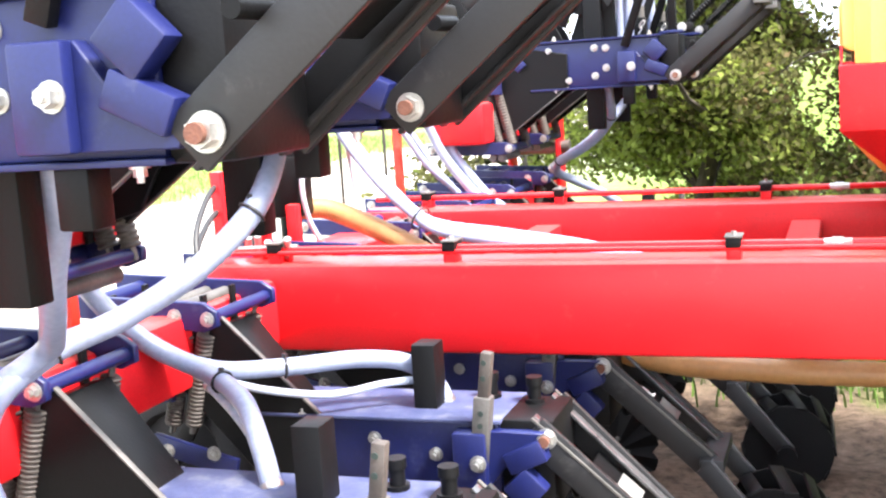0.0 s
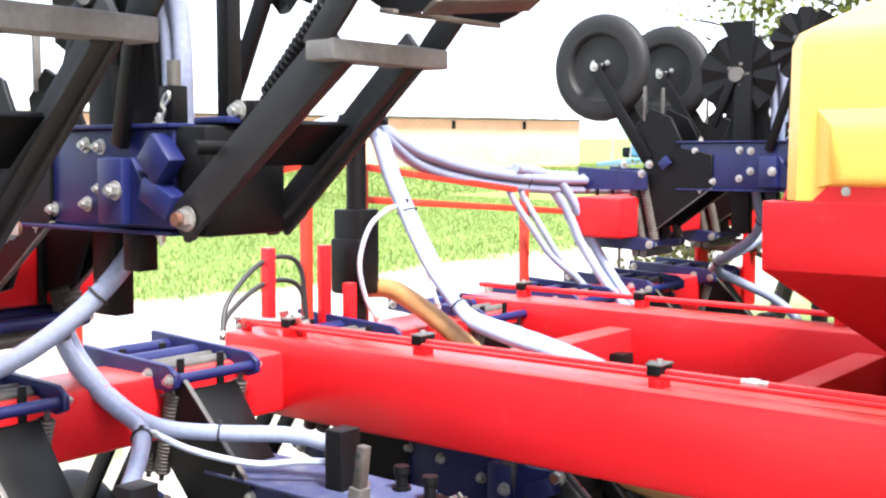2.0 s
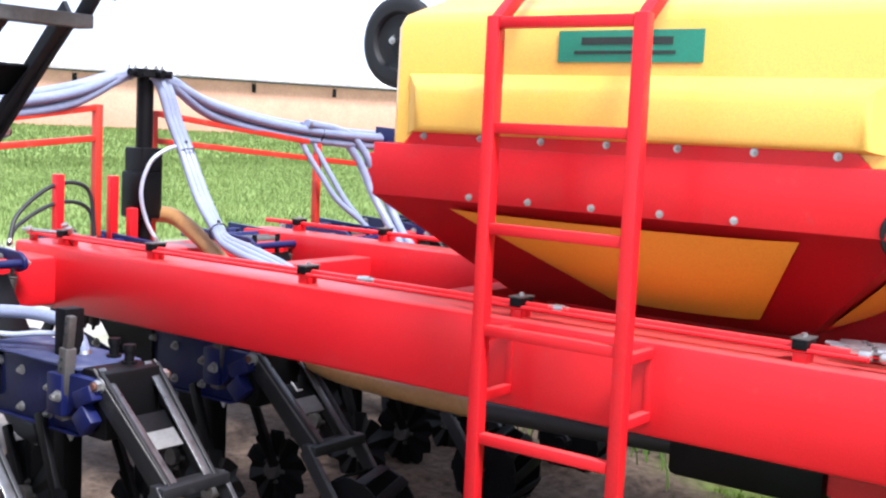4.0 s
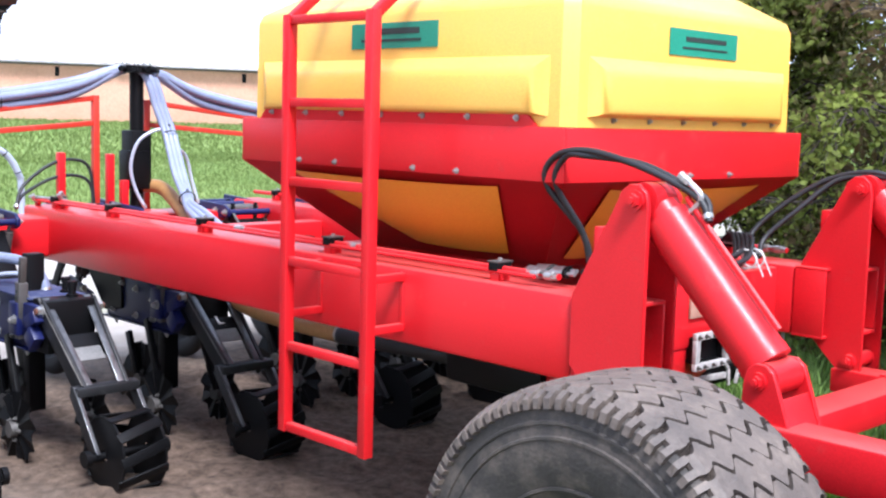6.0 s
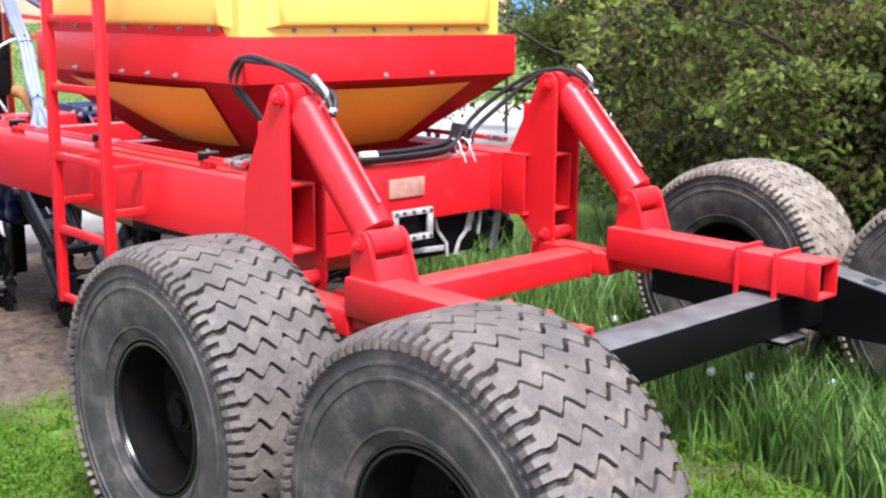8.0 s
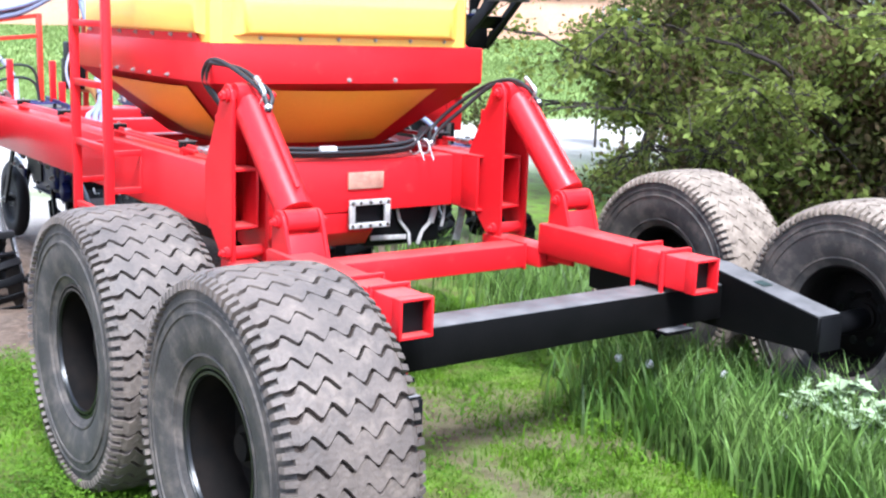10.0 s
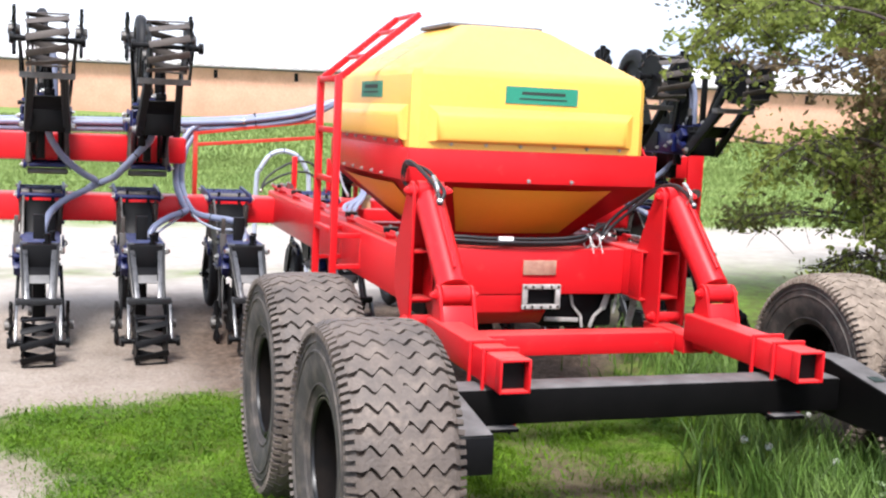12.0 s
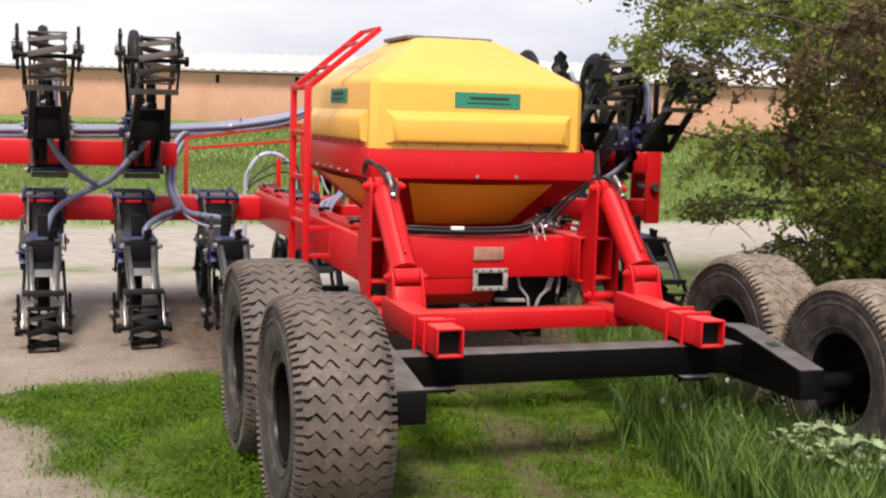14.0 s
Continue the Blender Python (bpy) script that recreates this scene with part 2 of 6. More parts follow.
def ground_material():
    """Dry pale soil round the machine, turf in front of it, a pale track and rough meadow behind."""
    m = bpy.data.materials.new("yard_ground")
    m.use_nodes = True
    nt = m.node_tree
    b = nt.nodes["Principled BSDF"]
    b.inputs["Roughness"].default_value = 0.95
    b.inputs["Specular IOR Level"].default_value = 0.2
    co = nt.nodes.new("ShaderNodeTexCoord")

    def noise_tex(scale, detail=6.0, rough=0.6):
        n = nt.nodes.new("ShaderNodeTexNoise")
        n.inputs["Scale"].default_value, n.inputs["Detail"].default_value, n.inputs["Roughness"].default_value = scale, detail, rough
        nt.links.new(co.outputs["Object"], n.inputs["Vector"])
        return n.outputs["Fac"]

    def ramp(src, a, ca, z, cz):
        r = nt.nodes.new("ShaderNodeValToRGB")
        r.color_ramp.elements[0].position, r.color_ramp.elements[1].position = a, z
        r.color_ramp.elements[0].color, r.color_ramp.elements[1].color = (*ca, 1), (*cz, 1)
        nt.links.new(src, r.inputs["Fac"])
        return r.outputs["Color"]

    def mix(fac, a, c):
        x = nt.nodes.new("ShaderNodeMix")
        x.data_type = "RGBA"
        nt.links.new(fac, x.inputs[0])
        nt.links.new(a, x.inputs[6])
        nt.links.new(c, x.inputs[7])
        return x.outputs[2]

    soil = ramp(noise_tex(1.6), 0.3, (0.23, 0.18, 0.14), 0.7, (0.40, 0.34, 0.28))
    grit = ramp(noise_tex(38, 4), 0.35, (0.14, 0.11, 0.085), 0.62, (0.32, 0.28, 0.24))
    soil = mix(noise_tex(7), soil, grit)
    track = ramp(noise_tex(3), 0.3, (0.315, 0.28, 0.245), 0.7, (0.425, 0.385, 0.345))
    turf = ramp(noise_tex(5.5, 8, 0.7), 0.36, (0.075, 0.07, 0.022), 0.62, (0.12, 0.215, 0.02))
    meadow = ramp(noise_tex(0.7, 9, 0.7), 0.3, (0.10, 0.17, 0.035), 0.72, (0.21, 0.27, 0.075))
    # crumbly clods, coloured darker to carry the machine's shadow
    shaded_clods = ramp(noise_tex(14, 6, 0.7), 0.35, (0.046, 0.031, 0.022), 0.7, (0.165, 0.116, 0.085))
    names = []
    for attr in ("turf", "track", "meadow", "shaded_soil", "shaded_trodden"):
        a = nt.nodes.new("ShaderNodeAttribute")
        a.attribute_name = attr
        names.append(a.outputs["Fac"])
    soil = mix(names[3], soil, shaded_clods)
    # worn brown earth, deepened in colour for the axle's shadow
    earth = ramp(noise_tex(9, 7, 0.7), 0.35, (0.065, 0.045, 0.032), 0.7, (0.165, 0.122, 0.088))
    soil = mix(names[4], soil, earth)
    col = mix(names[1], soil, track)
    col = mix(names[0], col, turf)
    col = mix(names[2], col, meadow)
    nt.links.new(col, b.inputs["Base Color"])
    bp = nt.nodes.new("ShaderNodeBump")
    bp.inputs["Strength"].default_value, bp.inputs["Distance"].default_value = 0.6, 0.03
    nt.links.new(noise_tex(30, 6, 0.7), bp.inputs["Height"])
    nt.links.new(bp.outputs["Normal"], b.inputs["Normal"])
    return m


# ---- builders ----
ORIGIN = {}


def thing(name, loc, label, category, group="", kind=""):
    e = new(name)
    e.empty_display_size = 0.1
    e.location = loc
    ORIGIN[e] = Vector(loc)
    return tagged(e, label, category, group, kind)


def part(name, bm, mat, parent, label="", smooth=True):
    """Links bm, built in the world's coordinates, as one mesh under a thing or a part."""
    base = ORIGIN[parent]
    bmesh.ops.translate(bm, verts=bm.verts, vec=-base)
    bmesh.ops.recalc_face_normals(bm, faces=bm.faces)
    me = bpy.data.meshes.new(name)
    bm.to_mesh(me)
    bm.free()
    me.materials.append(mat)
    if smooth:
        me.shade_smooth()
        me.set_sharp_from_angle(angle=radians(38))
    ob = new(name, me)
    ob.parent = parent
    ORIGIN[ob] = base
    return tagged(ob, label)


def alone(name, bm, mat, loc, label, category, group="", kind="", smooth=True):
    """A thing of one mesh."""
    bmesh.ops.translate(bm, verts=bm.verts, vec=-Vector(loc))
    bmesh.ops.recalc_face_normals(bm, faces=bm.faces)
    me = bpy.data.meshes.new(name)
    bm.to_mesh(me)
    bm.free()
    me.materials.append(mat)
    if smooth:
        me.shade_smooth()
        me.set_sharp_from_angle(angle=radians(38))
    ob = new(name, me)
    ob.location = loc
    ORIGIN[ob] = Vector(loc)
    return tagged(ob, label, category, group, kind)


def box(bm, x0, x1, y0, y1, z0, z1, bevel=0.006, m=None):
    r = bmesh.ops.create_cube(bm, size=1.0)
    bmesh.ops.scale(bm, verts=r["verts"], vec=(x1 - x0, y1 - y0, z1 - z0))
    bmesh.ops.translate(bm, verts=r["verts"], vec=((x0 + x1) / 2, (y0 + y1) / 2, (z0 + z1) / 2))
    vs = r["verts"]
    if bevel:
        edges = list({e for v in vs for e in v.link_edges})
        out = bmesh.ops.bevel(bm, geom=edges, offset=bevel, segments=2, affect="EDGES", profile=0.5)
        vs = list({v for f in out["faces"] for v in f.verts} | {v for v in vs if v.is_valid})
    if m:
        bmesh.ops.transform(bm, matrix=m, verts=vs)
    return bm


def bar(bm, p0, p1, w, h, bevel=0.005, up=(0, 0, 1)):
    """A square-edged bar from p0 to p1, w wide and h high."""
    p0, p1 = Vector(p0), Vector(p1)
    d = p1 - p0
    x = d.normalized()
    y = Vector(up).cross(x)
    y = y.normalized() if y.length > 1e-4 else Vector((0, 1, 0))
    z = x.cross(y)
    m = Matrix((x, y, z)).transposed().to_4x4()
    m.translation = (p0 + p1) / 2
    return box(bm, -d.length / 2, d.length / 2, -w / 2, w / 2, -h / 2, h / 2, bevel, m)


def cyl(bm, p0, p1, r, n=20, r2=None):
    p0, p1 = Vector(p0), Vector(p1)
    d = p1 - p0
    m = Matrix.Translation((p0 + p1) / 2) @ d.to_track_quat("Z", "Y").to_matrix().to_4x4()
    bmesh.ops.create_cone(bm, cap_ends=True, segments=n, radius1=r, radius2=r if r2 is None else r2, depth=d.length, matrix=m)
    return bm


def plate(bm, pts, y0, y1, bevel=0.003):
    """An outline in x and z, given thickness from y0 to y1."""
    vs = [bm.verts.new((x, y0, z)) for x, z in pts]
    f = bm.faces.new(vs)
    out = bmesh.ops.extrude_face_region(bm, geom=[f])
    nv = [g for g in out["geom"] if isinstance(g, bmesh.types.BMVert)]
    bmesh.ops.translate(bm, verts=nv, vec=(0, y1 - y0, 0))
    if bevel:
        edges = list({e for v in vs + nv for e in v.link_edges})
        bmesh.ops.bevel(bm, geom=edges, offset=bevel, segments=1, affect="EDGES")
    return bm


def smooth_line(pts, per=8):
    """A Catmull-Rom line through the points."""
    pts = [Vector(p) for p in pts]
    ext = [2 * pts[0] - pts[1]] + pts + [2 * pts[-1] - pts[-2]]
    out = []
    for i in range(1, len(ext) - 2):
        a, b, c, d = ext[i - 1:i + 3]
        for k in range(per):
            t = k / per
            out.append(0.5 * ((2 * b) + (c - a) * t + (2 * a - 5 * b + 4 * c - d) * t * t + (3 * b - a - 3 * c + d) * t ** 3))
    return out + [pts[-1]]


def tube(bm, pts, r, n=10, rib=0.0, taper=None):
    """A round tube along a line; rib: height of its rings."""
    rings = []
    prev = None
    for i, p in enumerate(pts):
        t = (pts[min(i + 1, len(pts) - 1)] - pts[max(i - 1, 0)]).normalized()
        if prev is None:
            prev = t.orthogonal().normalized()
        prev = (prev - t * prev.dot(t)).normalized()
        b = t.cross(prev)
        rr = r * (1 if taper is None else taper[i]) + (rib if i % 2 else 0)
        rings.append([bm.verts.new(p + (prev * math.cos(2 * math.pi * k / n) + b * math.sin(2 * math.pi * k / n)) * rr) for k in range(n)])
    for a, c in zip(rings, rings[1:]):
        for k in range(n):
            bm.faces.new((a[k], a[(k + 1) % n], c[(k + 1) % n], c[k]))
    bm.faces.new(rings[0])
    bm.faces.new(rings[-1][::-1])
    return bm


def nut(bm, at, axis, r=0.016, h=0.014):
    """A hexagon head on a washer, standing up along axis."""
    at, axis = Vector(at), Vector(axis).normalized()
    cyl(bm, at, at + axis * 0.004, r * 1.45, 12)
    cyl(bm, at + axis * 0.003, at + axis * (0.004 + h), r, 6)
    cyl(bm, at + axis * h, at + axis * (h + 0.014), r * 0.55, 8)
    return bm


def lathe(bm, profile, centre, n=48):
    """Turns a profile of (radius, y) round an axle that lies along y."""
    cx, cy, cz = centre
    rings = []
    for r, y in profile:
        rings.append([bm.verts.new((cx + r * math.cos(2 * math.pi * k / n), cy + y, cz + r * math.sin(2 * math.pi * k / n))) for k in range(n)])
    for a, c in zip(rings, rings[1:]):
        for k in range(n):
            bm.faces.new((a[k], a[(k + 1) % n], c[(k + 1) % n], c[k]))
    return bm


def bent_tube(name, pts, r, mat, parent, label="", n=10, per=8, rib=0.0):
    return part(name, tube(bmesh.new(), smooth_line(pts, per), r, n, rib), mat, parent, label)


def each(name, pieces, mat, parent, label=""):
    """Every piece as a part of its own."""
    return [part(name, bm, mat, parent, label) for bm in pieces]


def B():
    return bmesh.new()


# ---- ground: one sheet to the horizon ----
def rise(x, y):
    """The land climbs gently behind the yard."""
    s = -0.906 * x + 0.423 * y
    return 0.022 * np.logaddexp(0.0, (s - 14.0) / 3.0) * 3.0


def wobble(x, y, f, seed):
    rng = np.random.RandomState(seed)
    out = 0.0 * x
    for k in range(5):
        a, p, q = rng.uniform(0, 6.28), rng.uniform(0, 6.28), f * (1.7 ** k)
        out = out + np.sin(q * (x * np.cos(a) + y * np.sin(a)) + p) / (1.35 ** k)
    return out / 2.6


def step(v, w):
    return 1 / (1 + np.exp(-np.clip(v / w, -40, 40)))


def turf_mask(x, y):
    """Where short grass grows: in front of the machine and along its far side."""
    n = wobble(x, y, 2.2, 3) * 0.35 + wobble(x, y, 7.0, 5) * 0.12
    edge = -0.85 - 1.3 * step(y - 1.2, 0.25) + 0.25 * np.sin(y * 1.1) + 0.55 * step(y + 0.9, 0.2) * step(1.0 - y, 0.3)
    m = step(x - edge + n, 0.09)
    bare = step(x - 0.05 + n, 0.1) * step(-3.05 - y + 0.35 * np.sin(x) + n, 0.12)
    lane = np.exp(-((y + 0.12 + 0.17 * (x - 0.8) + 0.25 * n) / 0.17) ** 2) * step(x - 0.2, 0.2)
    worn = step(x - 0.6, 0.15) * step(y + 1.25, 0.15) * step(1.0 - y, 0.2) * step(wobble(x, y, 3.4, 44) + 0.05, 0.1)
    m = m * (1 - 0.8 * worn)
    hedge = step(y - 3.2 + n, 0.3) * step(x + 7.5, 0.8)
    m = np.maximum(m * (1 - bare) * (1 - 0.8 * lane), hedge)
    m = m * step(3.75 - x + 0.8 * n, 0.12)
    strip = np.exp(-((x + 7.4 + 0.3 * n) / 0.45) ** 2) * step(wobble(x, y, 1.5, 9) + 0.2, 0.15) * step(7.0 - np.abs(y), 1.0)
    return np.maximum(m, 0.8 * strip)


def meadow_mask(x, y):
    return step(-13.5 - x + 0.7 * wobble(x, y, 0.8, 11) + 0.3 * wobble(x, y, 3.0, 12), 0.2)


def track_mask(x, y):
    return step(-5.6 - x + 0.5 * wobble(x, y, 0.9, 21), 0.35)


def shaded_soil_mask(x, y):
    """Crumbly soil under the machine, its colour darkened for the shadow it lies in."""
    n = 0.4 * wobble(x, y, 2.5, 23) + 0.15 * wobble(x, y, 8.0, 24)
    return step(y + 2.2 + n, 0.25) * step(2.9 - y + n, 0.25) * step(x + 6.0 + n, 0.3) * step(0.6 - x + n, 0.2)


def build_ground():
    far = np.array([0.4, 1, 2, 3.5, 6, 10, 16, 26, 42, 70, 120, 200, 340, 600, 1000, 1700])
    xs = np.concatenate([-18 - far[::-1], np.arange(-18, 7.01, 0.13), 7 + far])
    ys = np.concatenate([-8 - far[::-1], np.arange(-8, 16.01, 0.13), 16 + far])
    X, Y = np.meshgrid(xs, ys, indexing="ij")
    Z = rise(X, Y)
    near = step(12 - np.hypot(X + 4, Y - 2), 3)
    turf = turf_mask(X, Y)
    shaded = shaded_soil_mask(X, Y)
    Z = Z + near * (0.012 * wobble(X, Y, 3.1, 31) + 0.012 * wobble(X, Y, 11.0, 32)) * (0.5 + turf) - 0.012 + shaded * 0.025 * (wobble(X, Y, 9.0, 33) + wobble(X, Y, 17.0, 34))
    n, k = X.shape
    verts = np.stack([X, Y, Z], -1).reshape(-1, 3)
    idx = np.arange(n * k).reshape(n, k)
    faces = np.stack([idx[:-1, :-1], idx[1:, :-1], idx[1:, 1:], idx[:-1, 1:]], -1).reshape(-1, 4)
    me = bpy.data.meshes.new("ground")
    me.from_pydata(verts.tolist(), [], faces.tolist())
    for name, vals in (("turf", turf), ("track", track_mask(X, Y)), ("meadow", meadow_mask(X, Y)), ("shaded_soil", shaded_soil_mask(X, Y)), ("shaded_trodden", step(X - 0.1, 0.2) * step(Y + 2.2, 0.2) * step(2.5 - Y, 0.3))):
        me.attributes.new(name, "FLOAT", "POINT").data.foreach_set("value", vals.reshape(-1).astype(np.float32))
    me.materials.append(ground_material())
    me.shade_smooth()
    tagged(new("ground", me), "pale dry soil yard with turf, track and rough meadow", "ground", kind="structure")


build_ground()


def blades(name, pts, height, width, lean, mat, label, seed, seg=2):
    """Grass: one tapering, bent blade at each of the points."""
    rng = np.random.RandomState(seed)
    n = len(pts)
    ang = rng.uniform(0, 2 * np.pi, n)
    side = np.stack([np.cos(ang), np.sin(ang), 0 * ang], -1)
    dirn = rng.uniform(0, 2 * np.pi, n)
    bend = np.stack([np.cos(dirn), np.sin(dirn), 0 * dirn], -1) * (rng.uniform(0.2, 1.0, n) * lean)[:, None]
    h = height * rng.uniform(0.45, 1.25, n)
    w = width * rng.uniform(0.6, 1.3, n)
    rows = []
    for s in range(seg):
        t = s / seg
        c = pts + np.stack([0 * h, 0 * h, h * t * (1 - 0.15 * t)], -1) + bend * (h * t * t)[:, None]
        rows += [c - side * (w * (1 - 0.75 * t) / 2)[:, None], c + side * (w * (1 - 0.75 * t) / 2)[:, None]]
    tip = pts + np.stack([0 * h, 0 * h, h * (1 - 0.25 * lean)], -1) + bend * h[:, None]
    rows.append(tip)
    V = np.stack(rows, 1).reshape(-1, 3)
    per = 2 * seg + 1
    base = np.arange(n) * per
    F = []
    for s in range(seg - 1):
        F += np.stack([base + 2 * s, base + 2 * s + 1, base + 2 * s + 3, base + 2 * s + 2], -1).tolist()
    F += np.stack([base + 2 * seg - 2, base + 2 * seg - 1, base + 2 * seg], -1).tolist()
    me = bpy.data.meshes.new(name)
    me.from_pydata(V.tolist(), [], F)
    me.materials.append(mat)
    return tagged(new(name, me), label, "grass", kind="stuff")


def scatter(n, x0, x1, y0, y1, seed, mask=None):
    rng = np.random.RandomState(seed)
    x, y = rng.uniform(x0, x1, n), rng.uniform(y0, y1, n)
    if mask is not None:
        keep = rng.uniform(0, 1, n) < mask(x, y)
        x, y = x[keep], y[keep]
    return np.stack([x, y, rise(x, y) - 0.015], -1)


def clumpy(x, y):
    return turf_mask(x, y) * (0.25 + 0.75 * step(wobble(x, y, 3.5, 41) + 0.1, 0.2))


def tall_mask(x, y):
    """Tall grass on the hedge side and round the far wheels."""
    n = 0.30 * wobble(x, y, 2.0, 51)
    edge = 0.62 + 0.75 * step(0.9 - x, 0.35) - 0.1 * (x - 1.7)
    return step(y - edge + n, 0.12) * step(x + 2.3 - 0.5 * (y - 1.5) + n, 0.3) * step(4.3 - x + 2 * n, 0.2) * step(6.0 - y + 2 * n, 0.2) * (0.25 + 0.75 * step(wobble(x, y, 4.0, 52) + 0.35, 0.2))


blades("turf", scatter(300000, -1.6, 4.2, -3.6, 1.6, 61, clumpy), 0.04, 0.0065, 0.9, GRASS, "short bright green turf on the yard's edge", 62)
blades("weeds", scatter(20000, -1.2, 3.6, -3.4, 1.6, 63, lambda x, y: clumpy(x, y) * step(wobble(x, y, 2.5, 64) - 0.1, 0.1)), 0.11, 0.016, 1.1, GRASS, "broad-leaved low weeds among the turf", 65)
blades("tall_grass", scatter(60000, -3.2, 5.2, 0.4, 6.5, 66, tall_mask), 0.36, 0.017, 0.55, GRASS_TALL, "tall rank grass along the hedge", 67, 3)
blades("rank_grass", scatter(17000, 0.9, 4.6, 0.55, 2.7, 166, tall_mask), 0.44, 0.019, 0.5, GRASS_TALL, "bright rank grass round the far wheels", 167, 3)
blades("far_meadow_grass", scatter(90000, -66, -28, -45, 75, 70), 0.22, 0.06, 0.8, GRASS_FAR, "rough meadow rising towards the barn", 71, 2)
blades("meadow_grass", scatter(110000, -32, -13.2, -14, 30, 68, meadow_mask), 0.15, 0.018, 0.9, GRASS_FAR, "rough tall meadow grass beyond the track", 69, 2)


def clover(n, x0, x1, y0, y1, seed):
    """Low leafy weeds: small rounded leaves lying near the soil."""
    rng = np.random.RandomState(seed)
    p = scatter(n, x0, x1, y0, y1, seed, lambda x, y: turf_mask(x, y) * (0.06 + 0.94 * step(wobble(x, y, 4.5, 142) + 0.1 - 0.35 * step(x - 0.3, 0.2) * step(y + 1.2, 0.2), 0.16)))
    n = len(p)
    p = p + np.stack([0 * p[:, 0], 0 * p[:, 0], rng.uniform(0.012, 0.075, n) * (0.5 + step(wobble(p[:, 0], p[:, 1], 3.0, 143), 0.4))], -1)
    a = rng.uniform(0, 2 * np.pi, n)
    tilt = rng.uniform(-0.5, 0.5, (n, 2))
    r = (0.0045 + 0.0075 * rng.uniform(0, 1, n) ** 2)[:, None]
    u = np.stack([np.cos(a), np.sin(a), tilt[:, 0]], -1) * r
    v = np.stack([-np.sin(a), np.cos(a), tilt[:, 1]], -1) * r * 0.75
    V = np.stack([p - u, p - 0.3 * u - v, p + 0.6 * u - 0.8 * v, p + u, p + 0.6 * u + 0.8 * v, p - 0.3 * u + v], 1).reshape(-1, 3)
    F = (np.arange(n) * 6)[:, None] + np.arange(6)
    me = bpy.data.meshes.new("clover")
    me.from_pydata(V.tolist(), [], F.tolist())
    me.materials.append(CLOVER)
    tagged(new("clover", me), "low leafy green weeds covering the trodden soil", "weeds", kind="stuff")


clover(190000, -1.2, 4.4, -3.4, 1.5, 141)


def build_dandelion(x, y, h):
    e = thing("dandelion", (x, y, 0), "dandelion gone to white seed on a thin stem", "flower", "dandelions")
    part("stem", tube(B(), smooth_line([(x, y, -0.01), (x + 0.01, y, h * 0.5), (x + 0.025, y + 0.01, h)], 4), 0.003, 6), GRASS, e)
    bm = B()
    r = random.Random(int(x * 100))
    c = Vector((x + 0.025, y + 0.01, h + 0.012))
    bmesh.ops.create_icosphere(bm, subdivisions=1, radius=0.012, matrix=Matrix.Translation(c))
    for k in range(70):
        d = Vector((r.gauss(0, 1), r.gauss(0, 1), r.gauss(0, 1))).normalized()
        s = d.orthogonal().normalized() * 0.006
        u = d.cross(s)
        p = c + d * 0.022
        bm.faces.new([bm.verts.new(v) for v in (p + s, p + u, p - s, p - u)])
    part("seed_head", bm, FLUFF, e)


for x, y, h in ((1.455, 0.80, 0.29), (1.955, 1.08, 0.29), (1.645, 0.845, 0.30), (0.45, 1.30, 0.27), (1.05, 1.55, 0.30), (2.45, 0.95, 0.24)):
    build_dandelion(x, y, h)


def build_silvery_weed(x0, y0):
    """A leafy weed: stems fanning from one root, each with pale lobed leaves."""
    e = thing("silvery_weed", (x0, y0, 0), "pale silvery weed with lobed leaves in the grass", "weed")
    r = random.Random(77)
    for k in range(15):
        a, reach = 2.4 * k, r.uniform(0.05, 0.30)
        h = r.uniform(0.26, 0.46)
        foot = Vector((x0 + 0.03 * math.cos(a), y0 + 0.03 * math.sin(a), -0.01))
        tip = Vector((x0 + reach * math.cos(a), y0 + reach * math.sin(a), h))
        mid = foot.lerp(tip, 0.55) + Vector((0, 0, 0.05))
        line = smooth_line([foot, mid, tip], 5)
        part("stem", tube(B(), line, 0.0035, 5), WORMWOOD, e)
        bm = B()
        for q in range(9):
            p = Vector(line[3 + int(q * (len(line) - 4) / 8.5)])
            b = a + 2.2 * q + r.uniform(-0.6, 0.6)
            d = Vector((math.cos(b), math.sin(b), r.uniform(-0.25, 0.75))).normalized()
            w = d.cross(Vector((0, 0, 1))).normalized()
            n = w.cross(d)
            length, half = r.uniform(0.09, 0.15), r.uniform(0.028, 0.045)
            ring = []
            for u, v in ((0, 0.1), (0.18, 0.75), (0.3, 0.4), (0.48, 1.0), (0.6, 0.5), (0.76, 0.72), (0.85, 0.35), (1.0, 0.0)):
                ring.append((u, v))
            left = [bm.verts.new(p + d * (u * length) + w * (v * half) + n * (0.35 * v * half - 0.25 * length * u * u)) for u, v in ring]
            right = [bm.verts.new(p + d * (u * length) - w * (v * half) + n * (0.35 * v * half - 0.25 * length * u * u)) for u, v in ring[:-1]]
            rib = [bm.verts.new(p + d * (u * length) - n * (0.25 * length * u * u)) for u, v in ring[:-1]] + [left[-1]]
            for i in range(len(ring) - 1):
                if i < len(ring) - 2:
                    bm.faces.new((rib[i], rib[i + 1], left[i + 1], left[i]))
                    bm.faces.new((rib[i], right[i], right[i + 1], rib[i + 1]))
                else:
                    bm.faces.new((rib[i], left[i + 1], left[i]))
                    bm.faces.new((rib[i], right[i], left[i + 1]))
        part("leaves", bm, WORMWOOD, e)


build_silvery_weed(2.60, 1.24)
build_silvery_weed(2.92, 1.27)


